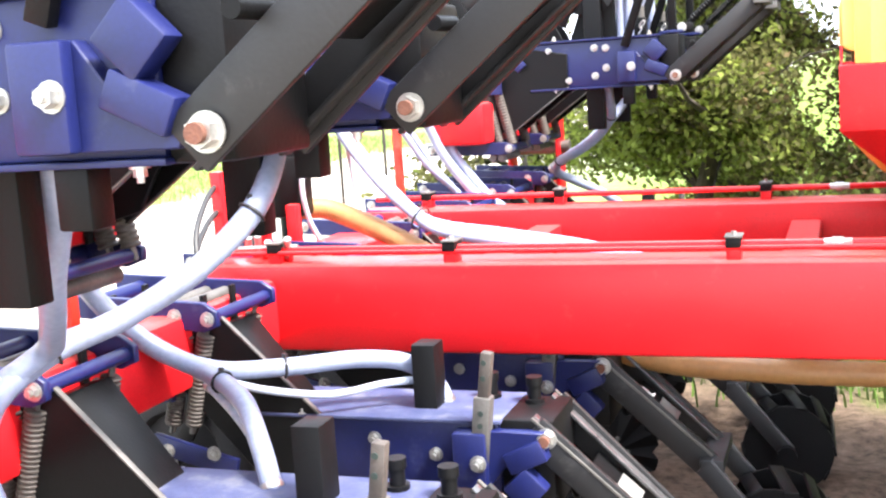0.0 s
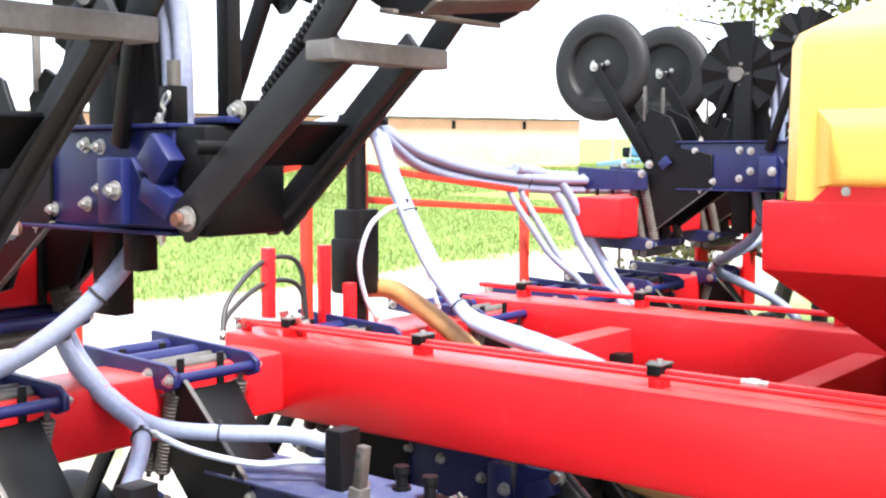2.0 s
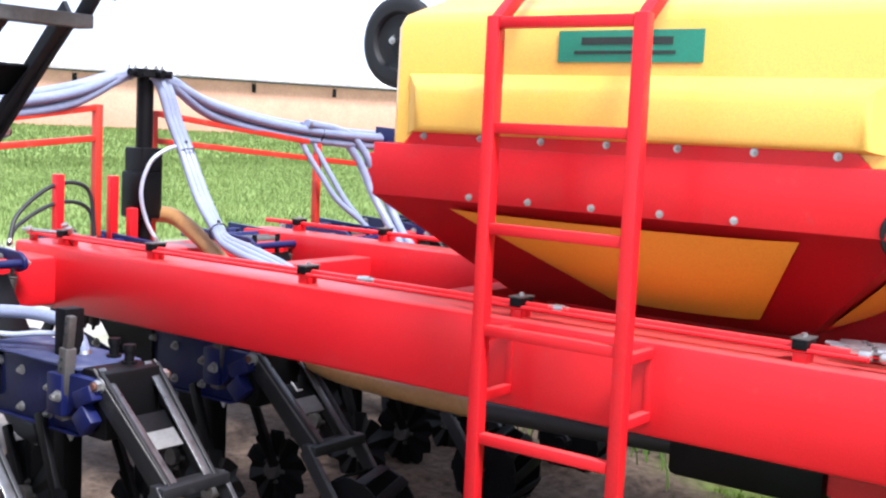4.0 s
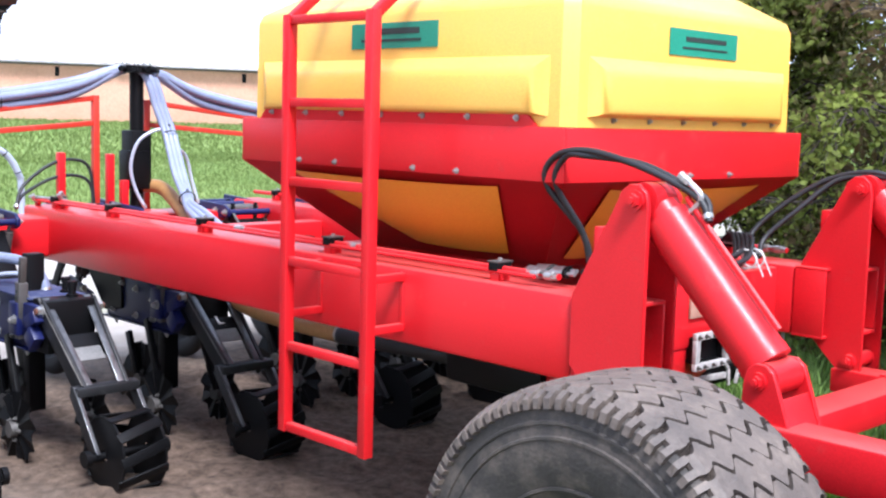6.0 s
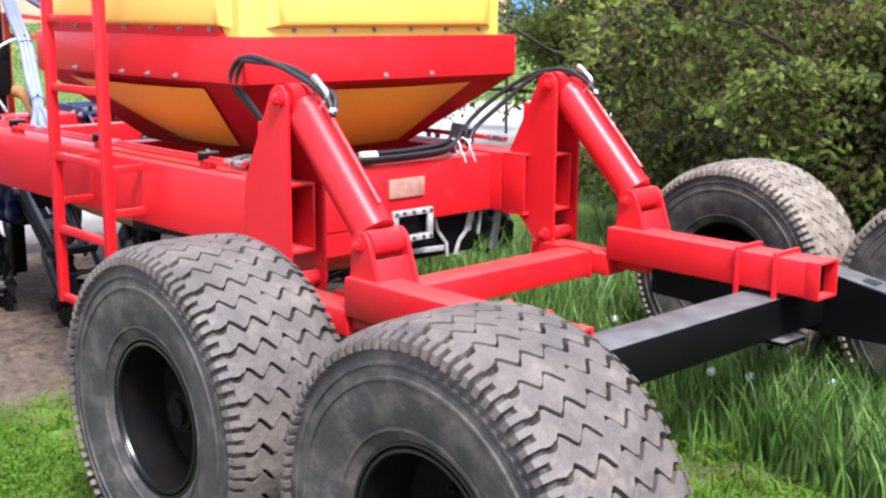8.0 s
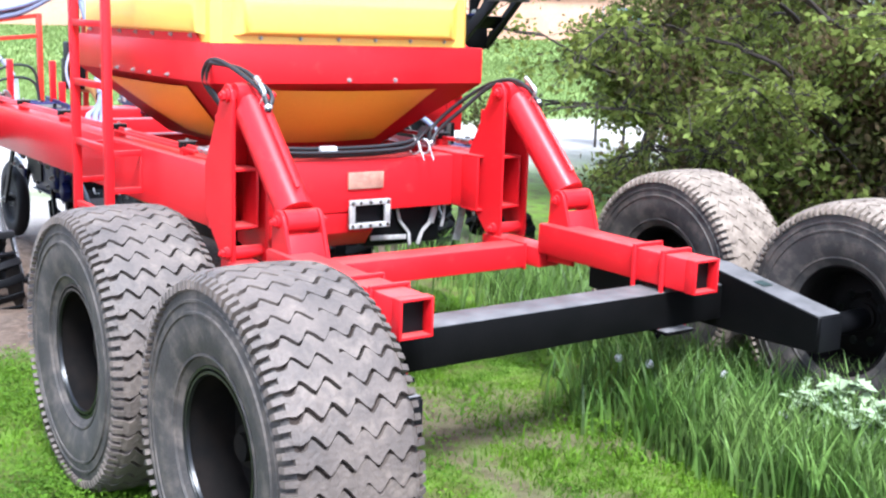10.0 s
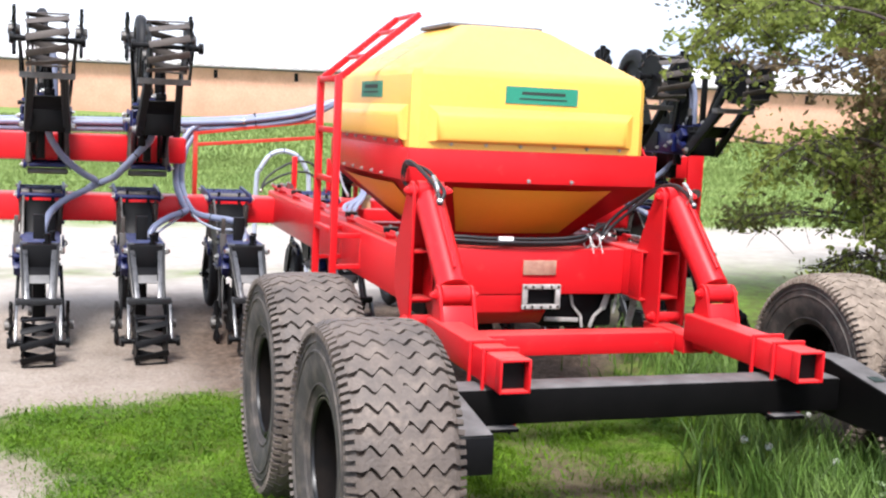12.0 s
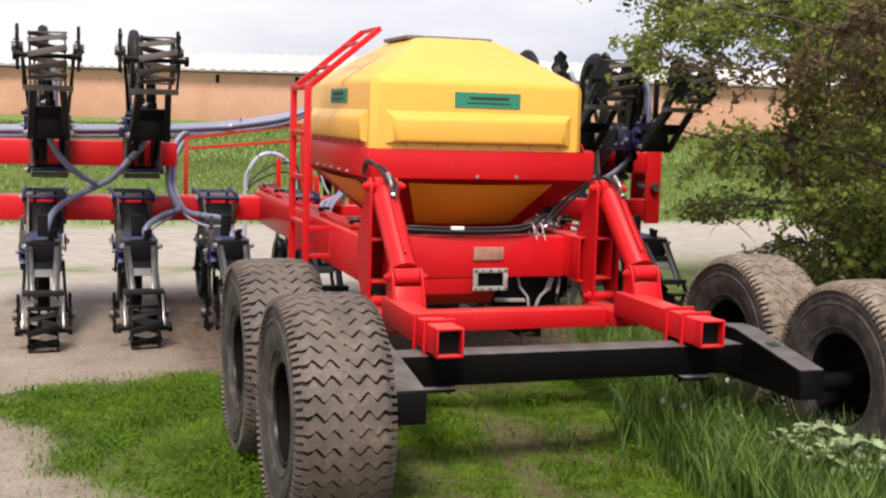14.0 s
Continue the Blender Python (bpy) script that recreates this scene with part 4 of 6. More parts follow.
# ---- running gear ----
def build_lift_arm(s, y0, y1):
    yc = s * 0.885
    e = thing("lift_arm", (1.0, yc, 0.77), "red swing arm of square tube with cylinder lugs", "arm", "lift arms")
    bm = B()
    box(bm, 0.34, 0.88, y0 + 0.004, y1 - 0.004, 0.70, 0.815, 0.01)
    box(bm, 0.87, 2.01, y0, y1, 0.79, 0.962, 0.012)
    part("arm_tube", bm, RED, e)
    bm = B()
    w = 0.012
    for a in ((2.01, 2.075, y0, y0 + w, 0.79, 0.962), (2.01, 2.075, y1 - w, y1, 0.79, 0.962), (2.01, 2.075, y0 + w, y1 - w, 0.79, 0.79 + w), (2.01, 2.075, y0 + w, y1 - w, 0.962 - w, 0.962)):
        box(bm, *a, 0.002)
    part("open_end", bm, RED, e, "open square tube end")
    # black plate gives the solid tube's mouth the shade of a hollow
    bm = B()
    box(bm, 2.0, 2.014, y0 + w, y1 - w, 0.804, 0.948, 0.0)
    part("end_shadow_plate", bm, BLACK, e, "black plate standing in for the tube's dark hollow")
    lug = [(0.885, 1.10), (0.895, 1.135), (0.925, 1.158), (0.965, 1.158), (0.995, 1.135), (1.012, 1.09), (1.095, 0.86), (1.105, 0.745), (0.865, 0.735)]
    for y in (yc - 0.112, yc + 0.092):
        part("lug", plate(B(), lug, y, y + 0.02), RED, e)
    bm = B()
    bar(bm, (1.012, yc, 1.045), (1.09, yc, 0.85), 0.182, 0.014, 0.003)
    part("lug_web", bm, RED, e)
    bm = B()
    cyl(bm, (0.942, yc - 0.12, 1.10), (0.942, yc + 0.125, 1.10), 0.032, 18)
    nut(bm, (0.942, yc - 0.12, 1.10), (0, -1, 0), 0.022, 0.016)
    nut(bm, (0.942, yc + 0.125, 1.10), (0, 1, 0), 0.020, 0.016)
    part("lug_pin", bm, RED, e)
    for x in (1.66, 1.86):
        bm = B()
        for a in ((x - 0.012, x + 0.012, y0 - 0.014, y1 + 0.014, 0.964, 0.982), (x - 0.012, x + 0.012, y0 - 0.018, y0 - 0.002, 0.55, 0.981), (x - 0.012, x + 0.012, y1 + 0.002, y1 + 0.018, 0.55, 0.981)):
            box(bm, *a, 0.005)
        part("u_bolt", bm, RED, e)
    return e


build_lift_arm(-1, -1.025, -0.858)
build_lift_arm(1, 0.708, 0.878)
bm = B()
box(bm, 0.60, 0.775, -0.856, 0.706, 0.685, 0.820, 0.010)
ct = thing("arm_crosstube", (0.69, 0, 0.685), "red cross tube welded between the swing arms", "tube")
part("tube", bm, RED, ct)
for y0, y1 in ((-0.854, -0.842), (0.692, 0.704)):
    part("weld_collar", box(B(), 0.59, 0.785, y0, y1, 0.675, 0.83, 0.004), RED, ct)


def build_cylinder(s):
    a, b = Vector((0.425, s * 0.875 - 0.035, 1.672)), Vector((0.942, s * 0.885, 1.10))
    d = (b - a).normalized()
    up = Vector((d.z * -1, 0, d.x))
    e = thing("hydraulic_cylinder", tuple(b), "thick red hydraulic lift cylinder between two pins", "cylinder", "lift cylinders")
    bm = B()
    cyl(bm, a + d * 0.09, b - d * 0.055, 0.092, 32)
    part("barrel", bm, RED, e)
    each("gland", [cyl(B(), a + d * 0.045, a + d * 0.10, 0.072, 32), cyl(B(), b - d * 0.085, b - d * 0.05, 0.095, 32)], RED, e)
    each("eye", [cyl(B(), a + Vector((0, -0.07, 0)), a + Vector((0, 0.07, 0)), 0.065, 20), cyl(B(), b + Vector((0, -0.085, 0)), b + Vector((0, 0.085, 0)), 0.06, 24)], RED, e)
    bm = B()
    p = [a + d * 0.08 + up * 0.115, b - d * 0.12 + up * 0.115]
    tube(bm, p, 0.011, 8)
    part("feed_pipe", bm, RED, e)
    bm = B()
    cyl(bm, a + d * 0.13 + up * 0.08, a + d * 0.13 + up * 0.135, 0.013, 6)
    tube(bm, smooth_line([a + d * 0.13 + up * 0.12, a + d * 0.125 + up * 0.15, a + d * 0.10 + up * 0.165, a + d * 0.04 + up * 0.155], 4), 0.012, 8)
    cyl(bm, a + d * 0.0 + up * 0.145, a + d * 0.05 + up * 0.157, 0.016, 6)
    part("fitting", bm, ZINC, e, "bright plated hose fittings")


for side in (-1, 1):
    build_cylinder(side)

bm = B()
box(bm, 1.67, 1.88, -1.226, 1.148, 0.575, 0.765, 0.012)
axle = alone("axle_beam", bm, BLACK_BEAM, (1.77, 0, 0.575), "black square axle beam under the red arms", "axle")
for y0, y1 in ((-1.05, -0.85), (0.68, 0.88)):
    bm = B()
    box(bm, 1.60, 1.94, y0, y1, 0.552, 0.573, 0.004)
    for x in (1.66, 1.86):
        for y in (y0 + 0.02, y1 - 0.02):
            nut(bm, (x, y, 0.552), (0, 0, -1), 0.016, 0.016)
    part("clamp_plate", bm, BLACK_BEAM, axle)


R_TYRE = 0.628


def tyre_meshes(e, c, caked=0.0):
    """A wide truck tyre: carcass, zigzag tread bars and shoulder ribs."""
    x, y, z = c
    R = R_TYRE
    prof = [(0.285, -0.19), (0.30, -0.205), (0.36, -0.232), (0.45, -0.245), (0.53, -0.240), (0.575, -0.232), (0.592, -0.212), (0.600, -0.17), (0.606, -0.09), (0.608, 0.0),
            (0.606, 0.09), (0.600, 0.17), (0.592, 0.212), (0.575, 0.232), (0.53, 0.240), (0.45, 0.245), (0.36, 0.232), (0.30, 0.205), (0.285, 0.19)]
    tyre = part("tyre", lathe(B(), prof, c, 64), RUBBER, e, "worn dusty black tyre")
    for r, yy in ((0.335, 0.222), (0.48, 0.2435), (0.522, 0.2405)):
        for s in (-1, 1):
            bm = lathe(B(), [(r - 0.008, s * (yy - 0.004)), (r - 0.004, s * (yy + 0.006)), (r + 0.004, s * (yy + 0.006)), (r + 0.008, s * (yy - 0.004))], c, 64)
            part("sidewall_ring", bm, RUBBER, tyre)
    bm = B()
    N, half, segs = 46, 0.218, 48
    pitch = 2 * math.pi / N
    rng = random.Random(7)

    def pt(th, v, r):
        return bm.verts.new((x + r * math.cos(th), y + v, z + r * math.sin(th)))

    for i in range(N):
        top, low = [], []
        ph = i * pitch + rng.uniform(-.005, .005)
        worn = rng.uniform(-0.02, 0.02)
        for k in range(segs + 1):
            u = 2 * k / segs - 1
            v = half * u
            # rounded zigzag, level towards the shoulders; its falling flanks gape, the middle is worn shut
            turn = math.sin(2 * math.pi * 2.5 * u + 0.6)
            fall = math.cos(2 * math.pi * 2.5 * u + 0.6) * (1 if u > 0 else -1)
            zig = 0.021 * math.asin(0.96 * turn) / 1.28 * min(1.0, (1.0 - abs(u)) * 4) / R
            w = 0.492 if abs(u + 0.06) < 0.10 else (0.422 - 0.052 * fall + worn if abs(u) < 0.8 else 0.37)
            w = pitch * min(w, 0.496)
            rt = R - 0.014 * abs(u) ** 3 - (0.008 if abs(u) > 0.94 else 0)
            rb = 0.600 - (0.008 if abs(u) > 0.9 else 0)
            top.append((pt(ph + zig - w, v, rt), pt(ph + zig + w, v, rt)))
            low.append((pt(ph + zig - w * 1.03, v, rb), pt(ph + zig + w * 1.03, v, rb)))
        for k in range(segs):
            bm.faces.new((top[k][0], top[k][1], top[k + 1][1], top[k + 1][0]))
            bm.faces.new((top[k][0], top[k + 1][0], low[k + 1][0], low[k][0]))
            bm.faces.new((top[k][1], low[k][1], low[k + 1][1], top[k + 1][1]))
        for k in (0, segs):
            bm.faces.new((top[k][0], top[k][1], low[k][1], low[k][0]))
        # shoulder lugs running down the side walls
        for side in (-1, 1):
            for a in (ph - pitch * 0.25, ph + pitch * 0.25):
                a0, a1 = a - pitch * 0.13, a + pitch * 0.13
                q = [[pt(a, side * 0.216, R - 0.018) for a in (a0, a1)], [pt(a, side * 0.252, 0.590) for a in (a0, a1)], [pt(a, side * 0.256, 0.562) for a in (a0, a1)], [pt(a, side * 0.235, 0.558) for a in (a0, a1)], [pt(a, side * 0.21, 0.58) for a in (a0, a1)]]
                for g, h in zip(q, q[1:] + q[:1]):
                    bm.faces.new((g[0], g[1], h[1], h[0]))
                for j in (0, 1):
                    bm.faces.new([g[j] for g in q])
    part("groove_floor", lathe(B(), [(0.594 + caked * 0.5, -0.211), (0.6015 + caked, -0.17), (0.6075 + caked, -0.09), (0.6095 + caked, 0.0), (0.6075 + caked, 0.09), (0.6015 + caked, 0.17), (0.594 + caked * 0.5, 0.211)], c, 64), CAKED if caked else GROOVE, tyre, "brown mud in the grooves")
    part("tread", bm, CAKED if caked else TREAD, tyre, "zigzag tread bars grey with dried mud")


def wheel_parts(e, c, out, caked=0.0):
    x, y, z = c
    tyre_meshes(e, c, caked)
    o = out
    rim = [(0.30, -0.195 * o), (0.288, -0.202 * o), (0.270, -0.18 * o), (0.262, -0.12 * o), (0.25, 0.06 * o), (0.262, 0.12 * o), (0.270, 0.18 * o), (0.288, 0.202 * o), (0.30, 0.195 * o)]
    r = part("rim", lathe(B(), rim, c, 48), RIM_DARK, e, "black steel rim")
    bm = lathe(B(), [(0.252, 0.02 * o), (0.21, 0.0), (0.15, -0.03 * o), (0.13, -0.03 * o), (0.1, 0.0), (0.02, 0.0)], c, 40)
    part("disc", bm, RIM_DARK, r)
    for lip in (0.292, 0.272):
        part("lip", lathe(B(), [(lip - 0.010, o * 0.194), (lip - 0.006, o * 0.206), (lip + 0.004, o * 0.206), (lip + 0.008, o * 0.194)], c, 56), RIM, r, "glossy black rim lip")
    bm = B()
    cyl(bm, (x, y - 0.02 * o, z), (x, y + 0.10 * o, z), 0.075, 24)
    cyl(bm, (x, y + 0.10 * o, z), (x, y + 0.12 * o, z), 0.05, 20)
    part("hub", bm, RIM_DARK, r)
    for k in range(8):
        a = k * math.pi / 4 + 0.2
        bm = nut(B(), (x + 0.135 * math.cos(a), y - 0.03 * o, z + 0.135 * math.sin(a)), (0, o, 0), 0.016, 0.02)
        part("wheel_nut", bm, RIM, r)


def build_bogie(ybeam, ywheel, xend, z1):
    e = thing("bogie_beam", (1.67, ybeam, 0.45), "black walking beam carrying two wheels", "bogie", "bogies")
    bm = B()
    plate(bm, [(0.84, z1), (1.60, 0.845), (1.76, 0.845), (xend - 0.01, z1), (xend - 0.01, z1 - 0.185), (1.92, 0.52), (1.44, 0.52), (0.84, z1 - 0.185)], ybeam - 0.09, ybeam + 0.09, 0.006)
    part("beam", bm, BLACK_BEAM, e)
    bm = B()
    box(bm, xend - 0.008, xend, ybeam - 0.085, ybeam + 0.085, z1 - 0.18, z1 - 0.005, 0.002)
    part("end_cap", bm, BLACK, e)
    bm = B()
    bar(bm, (2.03, ybeam, 0.8035 + (z1 - 0.725) * 0.35), (2.10, ybeam, 0.7925 + (z1 - 0.725) * 0.4), 0.07, 0.003, 0.0)
    part("chalk_mark", bm, INK, e)
    for x in (1.03, 2.32):
        bm = B()
        cyl(bm, (x, ybeam, 0.60), (x, ywheel, 0.60), 0.06, 20)
        part("stub_axle", bm, BLACK, e)


build_bogie(-1.315, -1.805, 2.55, 0.725)
build_bogie(1.24, 1.77, 2.50, 0.72)
first_wheel = thing("wheel", (1.0, -1.79, 0.612), "large truck wheel with dusty zigzag tread tyre", "wheel", "running wheels")
wheel_parts(first_wheel, (1.0, -1.79, 0.612), -1)
copy_thing(first_wheel, pose(2.405, -1.77, 0.612, 0, 47, 0))
caked_wheel = thing("wheel", (1.03, 1.77, 0.612), "large truck wheel, its tread caked with dried mud", "wheel", "running wheels")
wheel_parts(caked_wheel, (1.03, 1.77, 0.612), 1, 0.0135)
copy_thing(caked_wheel, pose(2.32, 1.77, 0.612, 0, 70, 0))


# ---- seed tank ----
def build_tank():
    e = thing("seed_tank", (-1.1, 0, 1.28), "yellow plastic seed tank in a red steel hopper", "tank")
    X0, X1, Y0, Y1 = -2.19, 0.0, -0.92, 0.92
    # rim box: four standing sheets
    bm = B()
    for a in ((X0, X1, Y0, Y0 + 0.012), (X0, X1, Y1 - 0.012, Y1), (X0, X0 + 0.012, Y0 + 0.012, Y1 - 0.012), (X1 - 0.012, X1, Y0 + 0.012, Y1 - 0.012)):
        box(bm, *a, 1.705, 1.922, 0.003)
    rim = part("hopper_rim", bm, RED, e, "folded red sheet rim")
    # funnel
    bm = B()
    lo = (-1.72, -0.47, -0.46, 0.46, 1.285)
    tops = [bm.verts.new(v) for v in ((X0, Y0, 1.705), (X1, Y0, 1.705), (X1, Y1, 1.705), (X0, Y1, 1.705))]
    bots = [bm.verts.new(v) for v in ((lo[0], lo[2], lo[4]), (lo[1], lo[2], lo[4]), (lo[1], lo[3], lo[4]), (lo[0], lo[3], lo[4]))]
    for i in range(4):
        bm.faces.new((tops[i], tops[(i + 1) % 4], bots[(i + 1) % 4], bots[i]))
    bm.faces.new(bots)
    bmesh.ops.solidify(bm, geom=bm.faces[:], thickness=0.008)
    part("funnel", bm, RED, e, "red sloping corner sheets of the hopper")

    # orange plastic showing in the funnel's four windows, bulging a little
    def window(corners, name):
        bm = B()
        a, b, c, d = [Vector(v) for v in corners]
        nrm = (d - a).cross(b - a).normalized()
        grid = []
        for i in range(13):
            u = i / 12
            row = []
            for j in range(9):
                v = j / 8
                p = (a * (1 - u) + b * u) * (1 - v) + (d * (1 - u) + c * u) * v
                bulge = 0.012 + 0.045 * math.sin(math.pi * u) ** 0.6 * math.sin(math.pi * min(1, v * 0.8 + 0.1))
                row.append(bm.verts.new(p + nrm * bulge))
            grid.append(row)
        for i in range(12):
            for j in range(8):
                bm.faces.new((grid[i][j], grid[i + 1][j], grid[i + 1][j + 1], grid[i][j + 1]))
        return part(name, bm, ORANGE, e, "orange plastic tank bottom bulging out")

    def on(face, u, v):
        """A point on a funnel face: u along it, v from the top down."""
        t0, t1, b0, b1 = face
        t0, t1, b0, b1 = Vector(t0), Vector(t1), Vector(b0), Vector(b1)
        return (t0 * (1 - u) + t1 * u) * (1 - v) + (b0 * (1 - u) + b1 * u) * v

    T = [(X0, Y0, 1.705), (X1, Y0, 1.705), (X1, Y1, 1.705), (X0, Y1, 1.705)]
    L = [(lo[0], lo[2], lo[4]), (lo[1], lo[2], lo[4]), (lo[1], lo[3], lo[4]), (lo[0], lo[3], lo[4])]
    for i in range(4):
        f = (T[i], T[(i + 1) % 4], L[i], L[(i + 1) % 4])
        if i == 0:
            cs = [on(f, 0.17, 0.06), on(f, 0.84, 0.06), on(f, 0.84, 0.84), on(f, 0.40, 0.84)]
        elif i == 1:
            cs = [on(f, 0.17, 0.06), on(f, 0.83, 0.06), on(f, 0.86, 0.86), on(f, 0.10, 0.86)]
        else:
            cs = [on(f, 0.2, 0.06), on(f, 0.8, 0.06), on(f, 0.75, 0.85), on(f, 0.25, 0.85)]
        window(cs, "tank_bottom")
    # angle flange with bolts on top of the rim
    sides = []
    for ya in (Y0 + 0.005, Y1 - 0.016):
        sides.append(part("flange", plate(B(), [(X0 + 0.15, 1.92), (X1 - 0.15, 1.92), (X1 - 0.215, 1.985), (X0 + 0.215, 1.985)], ya, ya + 0.011, 0.0), RED, e, "dusty red bolting flange"))
    for xa in (X1 - 0.012, X0 + 0.002):
        bm = B()
        vs = [[bm.verts.new((xx, yy, zz)) for yy, zz in ((Y0 + 0.15, 1.92), (Y1 - 0.15, 1.92), (Y1 - 0.215, 1.985), (Y0 + 0.215, 1.985))] for xx in (xa, xa + 0.010)]
        bm.faces.new(vs[0])
        bm.faces.new(vs[1])
        for k in range(4):
            bm.faces.new((vs[0][k], vs[0][(k + 1) % 4], vs[1][(k + 1) % 4], vs[1][k]))
        sides.append(part("flange", bm, RED, e, "dusty red bolting flange"))

    def row(n, fn, name, owner):
        for k in range(n):
            p, ax = fn(k / (n - 1))
            part(name, nut(B(), p, ax, 0.010, 0.008), ZINC, owner)
    row(7, lambda u: ((X0 + 0.26 + u * (X1 - X0 - 0.52), Y0 + 0.004, 1.957), (0, -1, 0)), "bolt", sides[0])
    row(6, lambda u: ((X1 - 0.004, Y0 + 0.30 + u * (Y1 - Y0 - 0.60), 1.957), (1, 0, 0)), "bolt", sides[2])
    row(5, lambda u: ((X0 + 0.5 + u * 1.1, Y0 - 0.001, 1.725), (0, -1, 0)), "bolt", rim)
    row(2, lambda u: ((X1 + 0.001, -0.05 + u * 0.32, 1.725), (1, 0, 0)), "bolt", rim)
    # the tank: upright walls, hipped top
    bm = B()
    x0, x1, y0, y1 = X0 + 0.05, X1 + 0.0, Y0 + 0.022, Y1 - 0.10
    ch = 0.05

    def ring(x0, x1, y0, y1, z, c):
        return [bm.verts.new(v) for v in ((x0 + c, y0, z), (x1 - c, y0, z), (x1, y0 + c, z), (x1, y1 - c, z), (x1 - c, y1, z), (x0 + c, y1, z), (x0, y1 - c, z), (x0, y0 + c, z))]

    rings = [ring(x0, x1, y0, y1, 1.925, ch), ring(x0, x1, y0, y1, 2.0, ch), ring(x0 + .004, x1 - .004, y0 + .004, y1 - .004, 2.40, ch),
             ring(x0 + 0.02, x1 - 0.02, y0 + 0.02, y1 - 0.02, 2.445, ch), ring(x0 + 0.05, x1 - 0.05, y0 + 0.05, y1 - 0.05, 2.465, ch),
             ring(x0 + 0.55, x1 - 0.55, y0 + 0.50, y1 - 0.50, 2.775, 0.08), ring(x0 + 0.60, x1 - 0.60, y0 + 0.55, y1 - 0.55, 2.79, 0.08)]
    for a, c in zip(rings, rings[1:]):
        for k in range(8):
            bm.faces.new((a[k], a[(k + 1) % 8], c[(k + 1) % 8], c[k]))
    bm.faces.new(rings[0])
    bm.faces.new(rings[-1])
    body = part("tank_shell", bm, YELLOW, e, "sunlit yellow moulded plastic tank")
    # moulded bands low on the walls, with sloped ledges
    def band(p, u, length, nrm):
        """A raised panel on a wall: p its left lower corner, u along it, nrm outwards."""
        bm = B()
        p, u, nrm = Vector(p), Vector(u), Vector(nrm)
        rings = []
        for inset, za, zb, off in ((0.02, 1.962, 2.215, -0.012), (0.03, 1.966, 2.205, 0.0), (0.05, 1.97, 2.188, 0.014), (0.075, 1.976, 2.165, 0.030), (0.10, 1.984, 2.145, 0.042), (0.115, 1.992, 2.132, 0.047), (0.135, 2.004, 2.12, 0.05)):
            rings.append([bm.verts.new(p + u * a + nrm * off + Vector((0, 0, zz))) for a, zz in ((inset, za), (length - inset, za), (length - inset, zb), (inset, zb))])
        for a, c in zip(rings, rings[1:]):
            for k in range(4):
                bm.faces.new((a[k], a[(k + 1) % 4], c[(k + 1) % 4], c[k]))
        bm.faces.new(rings[0])
        bm.faces.new(rings[-1])
        part("moulded_band", bm, YELLOW, e)
    band((x0 + 0.08, y0, 0), (1, 0, 0), x1 - x0 - 0.16, (0, -1, 0))
    band((x1, y0 + 0.08, 0), (0, 1, 0), y1 - y0 - 0.16, (1, 0, 0))
    band((x1 - 0.14, y1, 0), (-1, 0, 0), x1 - x0 - 0.28, (0, 1, 0))
    band((x0, y1 - 0.12, 0), (0, -1, 0), y1 - y0 - 0.24, (-1, 0, 0))
    bm = B()
    box(bm, -1.45, -0.74, -0.42, 0.31, 2.785, 2.815, 0.008)
    part("lid", bm, GREY_STEEL, e, "flat dusty grey filling lid")
    # labels with unreadable lines
    def label(p, u, nrm, w, h, lines):
        p, u, nrm = Vector(p), Vector(u), Vector(nrm)
        m = Matrix((u, nrm * -1, Vector((0, 0, 1)))).transposed().to_4x4()
        m.translation = p
        bm = B()
        box(bm, 0, w, -0.004, 0, 0, h, 0.0, m)
        tag = part("label", bm, LABEL, e, "dark green printed label")
        bm = B()
        for a, b, c, d in lines:
            box(bm, a * w, b * w, -0.0065, -0.004, c * h, d * h, 0.0, m)
        part("print", bm, INK, tag)
    label((-1.33, y0 + 0.001, 2.255), (1, 0, 0), (0, -1, 0), 0.58, 0.115, [(0.17, 0.80, 0.55, 0.78), (0.12, 0.82, 0.26, 0.36)])
    label((x1 - 0.001, -0.25, 2.245), (0, 1, 0), (1, 0, 0), 0.53, 0.115, [(0.22, 0.82, 0.55, 0.72), (0.18, 0.84, 0.26, 0.34)])


build_tank()


